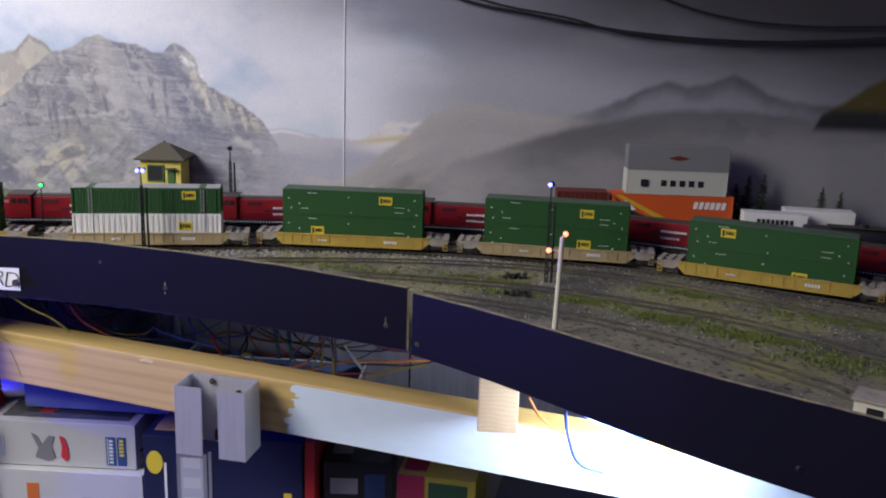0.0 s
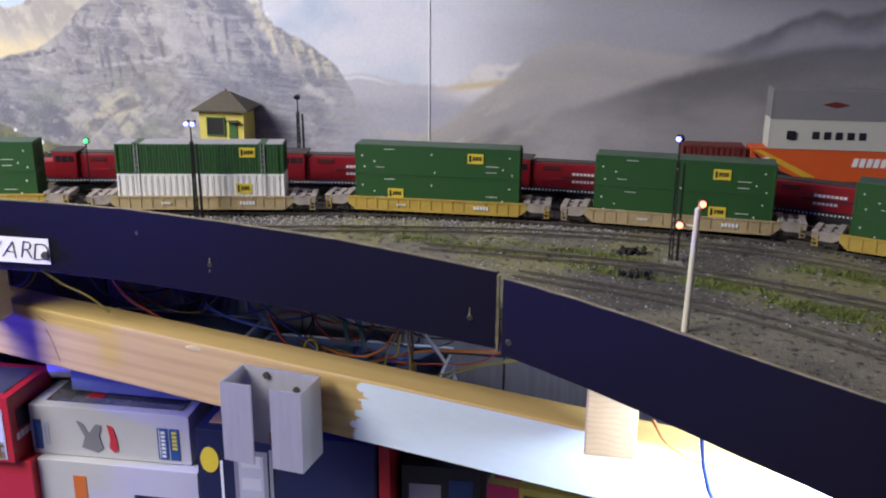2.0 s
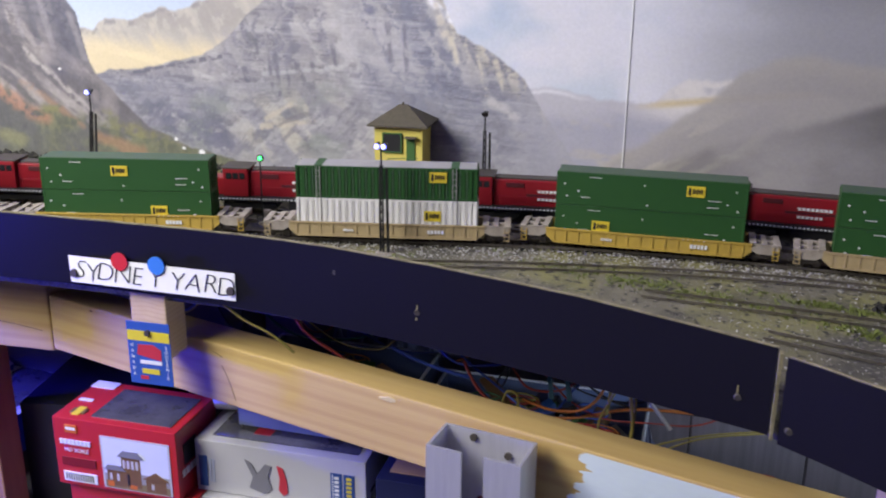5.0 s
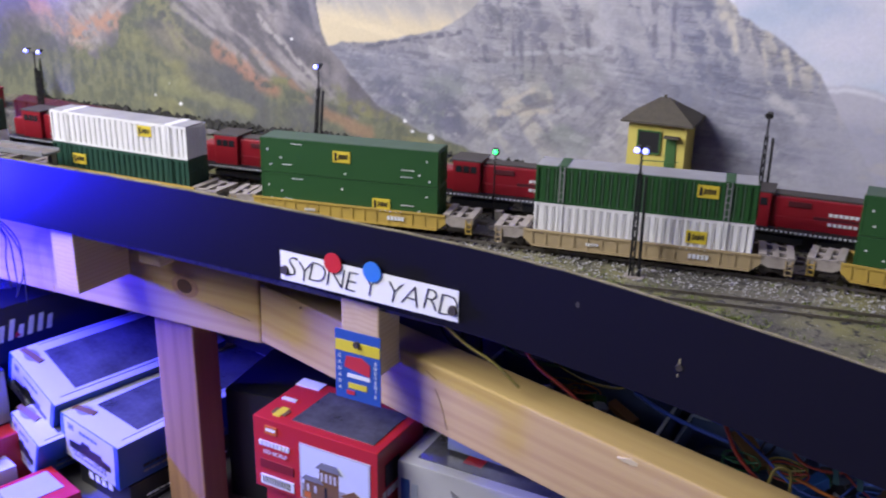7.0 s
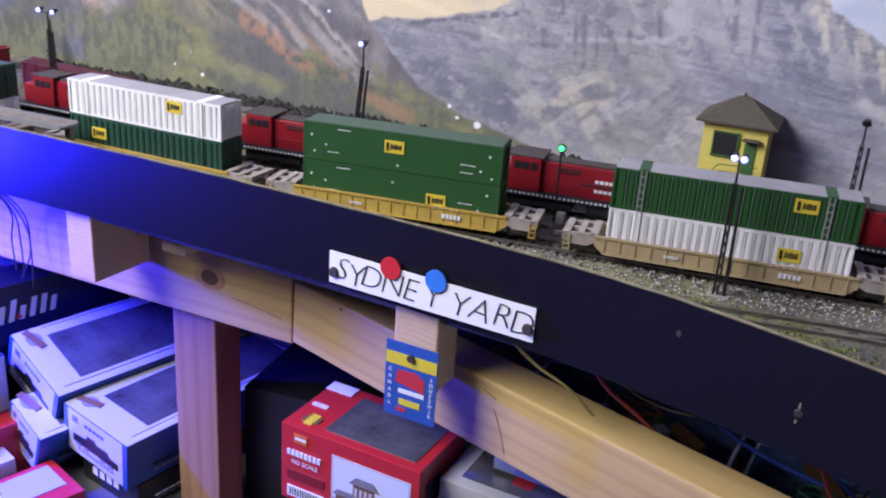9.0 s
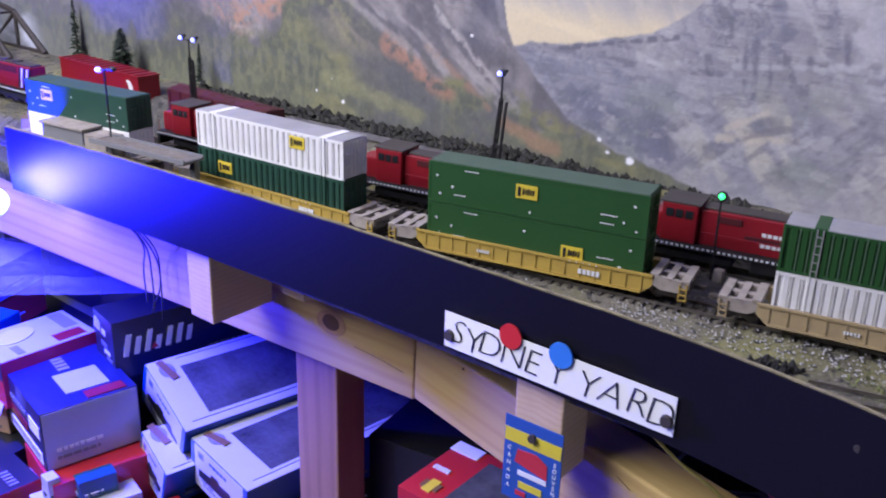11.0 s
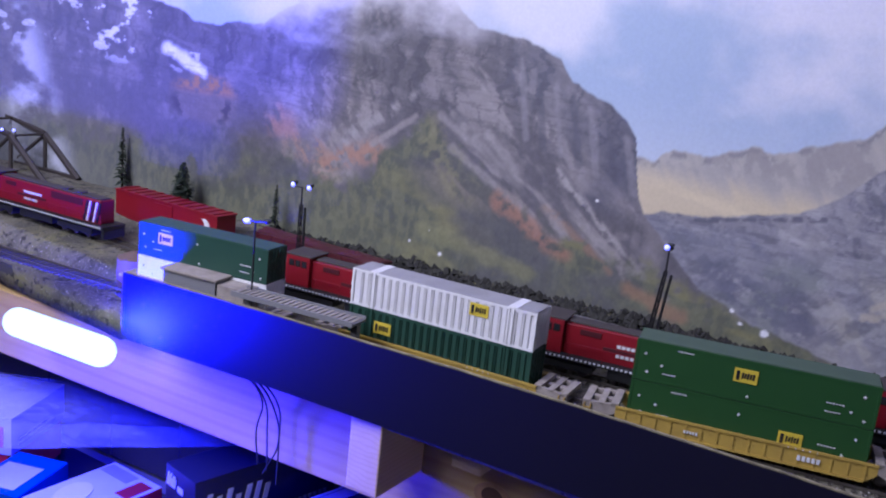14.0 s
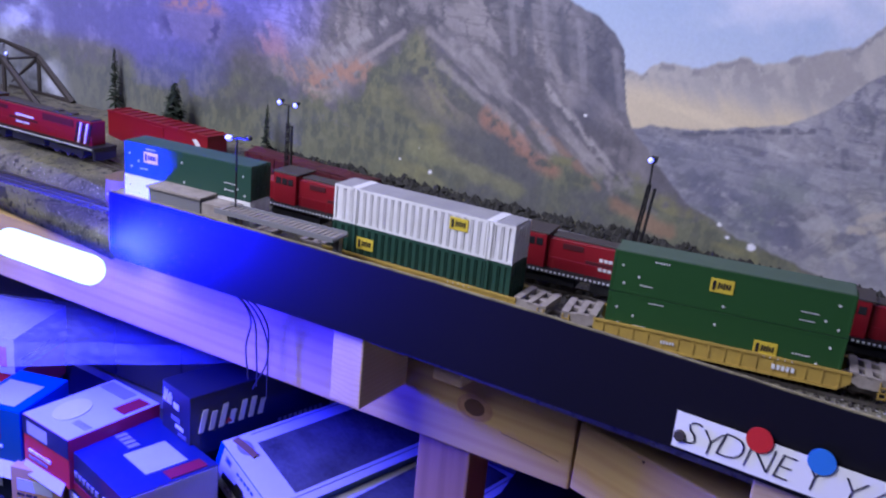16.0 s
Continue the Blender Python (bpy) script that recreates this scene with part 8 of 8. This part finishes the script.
for spot, yaw, size, z0, z1, mat, lab, pr in (
        ((-1.575, 0.850), 14, (0.120, 0.09), 0.8205, 0.858, CARDBLACK, "black model box on the shelf with red end label", [(0.55, 0.95, 0.15, 0.8, CARDSCARLET)] + bars(0.08, 0.45, 0.35, 5, 0.25, PRINTGREY, 0.5)),
        ((-1.570, 0.858), 16, (0.112, 0.09), 0.8585, 0.893, CARDBLACK, "black model box with white and red printed strip", [(0.5, 0.92, 0.2, 0.5, PRINTWHITE), (0.5, 0.92, 0.55, 0.85, CARDSCARLET)]),
        ((-1.560, 0.872), 20, (0.100, 0.08), 0.8935, 0.930, CARDNAVY, "navy model box on top of black ones", [(0.1, 0.4, 0.3, 0.7, CARDSCARLET)] + bars(0.5, 0.9, 0.4, 6, 0.2, PRINTGREY, 0.5)),
        ((-1.450, 0.846), 6, (0.105, 0.065), 0.8205, 0.872, CARDBLACK, "black model box with white bar lettering near the shelf's edge", bars(0.08, 0.5, 0.5, 4, 0.3, PRINTWHITE, 0.55) + [(0.6, 0.95, 0.1, 0.5, CARDSCARLET)]),
        ((-1.340, 0.836), 2, (0.110, 0.060), 0.8205, 0.858, CARDBLACK, "black model box with white label near the shelf's edge", [(0.08, 0.5, 0.15, 0.6, PRINTWHITE)] + bars(0.10, 0.48, 0.2, 14, 0.2, LOGOBLACK, 0.5)),
        ((-1.225, 0.828), -6, (0.130, 0.066), 0.8205, 0.852, CARDNAVY, "navy model box near the shelf's edge", [(0.1, 0.6, 0.2, 0.5, CARDSILVER)]),
        ((-1.090, 0.832), -10, (0.120, 0.080), 0.8205, 0.850, CARDBLACK, "black flat model box near the shelf's edge", bars(0.1, 0.4, 0.4, 4, 0.25, PRINTWHITE, 0.55))):
    k = int(abs(spot[0]) * 1000) % 3
    carton(spot, yaw, size, z0, z1, mat, lab, prints=pr,
           top_prints=[(0.0, (0.30, 0.16, 0.42)[k], 0.0, 1.0, CARDSCARLET), (0.06, 0.36, 0.12, 0.40, CARDSILVER), (0.44, 0.455, 0.0, 1.0, PRINTGREY)] + bars(0.09, 0.33, 0.18, 12, 0.12, LOGOBLACK, 0.5) + bars(0.52, 0.92, (0.55, 0.2, 0.4)[k], 5, 0.22, PRINTGREY, 0.55),
           right_prints=[(0.1, 0.5, 0.2, 0.7, PRINTWHITE)] + bars(0.55, 0.95, 0.3, 4, 0.3, PRINTGREY, 0.5))

# clear bins of odds and ends on the boxes at the back, under the wiring
BINWALL = material("cloudy_clear_bin_plastic", (0.15, 0.20, 0.34), 0.25, second=(0.08, 0.11, 0.22), scale=30, coat=0.4)
# Near-white colour stands in for lamplight caught along the bin rims.
BINRIM = material("lit_bin_rim", (0.72, 0.76, 0.84), 0.3, scale=60)
TARP = material("crumpled_blue_grey_plastic", (0.20, 0.22, 0.33), 0.35, second=(0.09, 0.105, 0.18), scale=16, amount=0.9, bump=0.4, bump_scale=50)
MILK = material("milky_plastic", (0.58, 0.58, 0.62), 0.45, second=(0.46, 0.46, 0.50), scale=30)


def storage_bin(x0, x1, y0, y1, z0, z1, label, seed):
    """An open tray of thin plastic with a rolled rim, filled with odd pieces."""
    c = thing("storage_bin", pose(x0, y0, z0), label, "bin", "bins under the deck")
    w, d, h, t = x1 - x0, y1 - y0, z1 - z0, 0.0016
    for b in ((0, w, 0, t), (0, w, d - t, d), (0, t, t, d - t), (w - t, w, t, d - t)):
        part("bin_side", box(*b, 0, h), BINWALL, c)
    part("bin_floor", box(t, w - t, t, d - t, 0, t), BINWALL, c)
    for a, b in (((0, 0), (w, 0)), ((w, 0), (w, d)), ((w, d), (0, d)), ((0, d), (0, 0))):
        part("rim", rod((*a, h), (*b, h), 0.0017), BINRIM, c, "rolled rim, coloured pale as if lit")
    r = random.Random(seed)
    mats = (CARDROYAL, CARDBLACK, BLUEGREY, CARDSCARLET, CARDSILVER, TOWERGREEN, CARDNAVY, PRINTBROWN)
    for k in range(26):
        lx, ly, lz = r.uniform(0.012, 0.05), r.uniform(0.008, 0.024), r.uniform(0.004, 0.014)
        m = pose(r.uniform(0.03, w - 0.03), r.uniform(0.02, d - 0.02), h * r.uniform(0.3, 0.85), r.uniform(-25, 25), r.uniform(-25, 25), r.uniform(0, 180))
        part("odd_piece", box(-lx / 2, lx / 2, -ly / 2, ly / 2, -lz / 2, lz / 2, 0.001, m=m), mats[k % 8], c)
    for k in range(5):
        p = Vector((r.uniform(0.03, w - 0.03), r.uniform(0.03, d - 0.03), h * 0.8))
        turns = [p + Vector((math.cos(a * 1.1) * 0.016, math.sin(a * 1.1) * 0.012, 0.0012 * a)) for a in range(12)]
        cable("coiled_wire", turns, 0.0009, WIRES[(2, 3, 6, 4, 1)[k]], parent=c)
    return c


storage_bin(-0.560, -0.372, 1.085, 1.200, 1.0005, 1.0570, "cloudy plastic bin of odd parts on a white box", 31)
storage_bin(-0.362, -0.140, 1.075, 1.200, 1.0005, 1.0390, "cloudy plastic bin of wire and parts on a navy box", 32)


def crumpled(name, x0, x1, y0, y1, z0, z1, mat, label, seed):
    """A heap of crumpled sheet: folds rise towards the middle."""
    bm = bmesh.new()
    bmesh.ops.create_grid(bm, x_segments=48, y_segments=20, size=0.5, matrix=Matrix.Translation(((x0 + x1) / 2, (y0 + y1) / 2, z0)) @ Matrix.Diagonal((x1 - x0, y1 - y0, 1, 1)))
    for v in bm.verts:
        u, w = (v.co.x - x0) / (x1 - x0), (v.co.y - y0) / (y1 - y0)
        dome = (math.sin(math.pi * min(max(u, 0), 1)) * math.sin(math.pi * min(max(w, 0), 1))) ** 0.5
        fold = 0.55 + 0.45 * abs(noise.noise((v.co.x * 22 + seed, v.co.y * 30, 0.3))) + 0.4 * abs(noise.noise((v.co.x * 60, v.co.y * 70, seed)))
        v.co.z = z0 + (z1 - z0) * dome * fold
    return tagged(part(name, bm, mat), label, "plastic bag")


crumpled("plastic_bag", -0.62, -0.30, 1.205, 1.320, 0.8205, 1.115, TARP, "crumpled blue-grey plastic bag heaped at the back", 3)
crumpled("plastic_bag", -0.32, -0.10, 1.205, 1.315, 0.8205, 1.060, TARP, "low crumpled blue plastic bag at the back", 8)
c = thing("plastic_jug", pose(-0.600, 1.120, 0.997, 0, 0, 12), "milky white plastic jug lying on its side", "jug")
part("jug_body", rod((0, 0, 0.030), (0.060, 0, 0.030), 0.029, sides=20), MILK, c, "", True)
part("jug_shoulder", rod((0.060, 0, 0.030), (0.078, 0, 0.030), 0.029, sides=20, r2=0.012), MILK, c, "", True)
part("jug_cap", rod((0.078, 0, 0.030), (0.090, 0, 0.030), 0.012, sides=16), BLUEGREY, c)
c = thing("enamel_pan", pose(-0.066, 1.105, 0.967), "grey enamel pan with a dark rim on a carton", "pan")
part("bowl", rod((0, 0, 0), (0, 0, 0.030), 0.026, sides=28, r2=0.034), CARDSILVER, c, "", True)
part("bowl_rim", rod((0, 0, 0.0295), (0, 0, 0.033), 0.036, sides=28), DARKMETAL, c, "dark rolled rim")


def plastic():
    m = bpy.data.materials.new("clear_plastic_sheet")
    m.use_nodes = True
    t = m.node_tree
    b = t.nodes["Principled BSDF"]
    b.inputs["Base Color"].default_value = (0.80, 0.82, 0.86, 1)
    b.inputs["Roughness"].default_value = 0.16
    b.inputs["Alpha"].default_value = 0.13
    co, n, bp = t.nodes.new("ShaderNodeTexCoord"), t.nodes.new("ShaderNodeTexNoise"), t.nodes.new("ShaderNodeBump")
    n.inputs["Scale"].default_value = 18
    bp.inputs["Strength"].default_value, bp.inputs["Distance"].default_value = 0.8, 0.01
    t.links.new(co.outputs["Object"], n.inputs["Vector"])
    t.links.new(n.outputs[0], bp.inputs["Height"])
    t.links.new(bp.outputs[0], b.inputs["Normal"])
    return m


bm = bmesh.new()
nu, nv = 28, 20
P00, P10, P11, P01 = (Vector(p) for p in ((-1.405, 0.905, 0), (-1.205, 1.115, 0), (-1.40, 1.14, 0), (-1.66, 0.99, 0)))
grid = []
for i in range(nu):
    row = []
    for j in range(nv):
        u, v = i / (nu - 1), j / (nv - 1)
        p = P00.lerp(P10, u).lerp(P01.lerp(P11, u), v)
        z = 1.0155 + 0.007 * math.exp(-((v - 0.22) / 0.05) ** 2) + 0.003 * abs(noise.noise(p * 14))
        row.append(bm.verts.new((p.x, p.y, z)))
    grid.append(row)
for i in range(nu - 1):
    for j in range(nv - 1):
        bm.faces.new((grid[i][j], grid[i + 1][j], grid[i + 1][j + 1], grid[i][j + 1]))
bmesh.ops.solidify(bm, geom=bm.faces[:], thickness=0.0012)
tagged(part("plastic_sheet", bm, plastic(), smooth=True), "clear creased plastic sheet lying over the box pile", "plastic sheet")
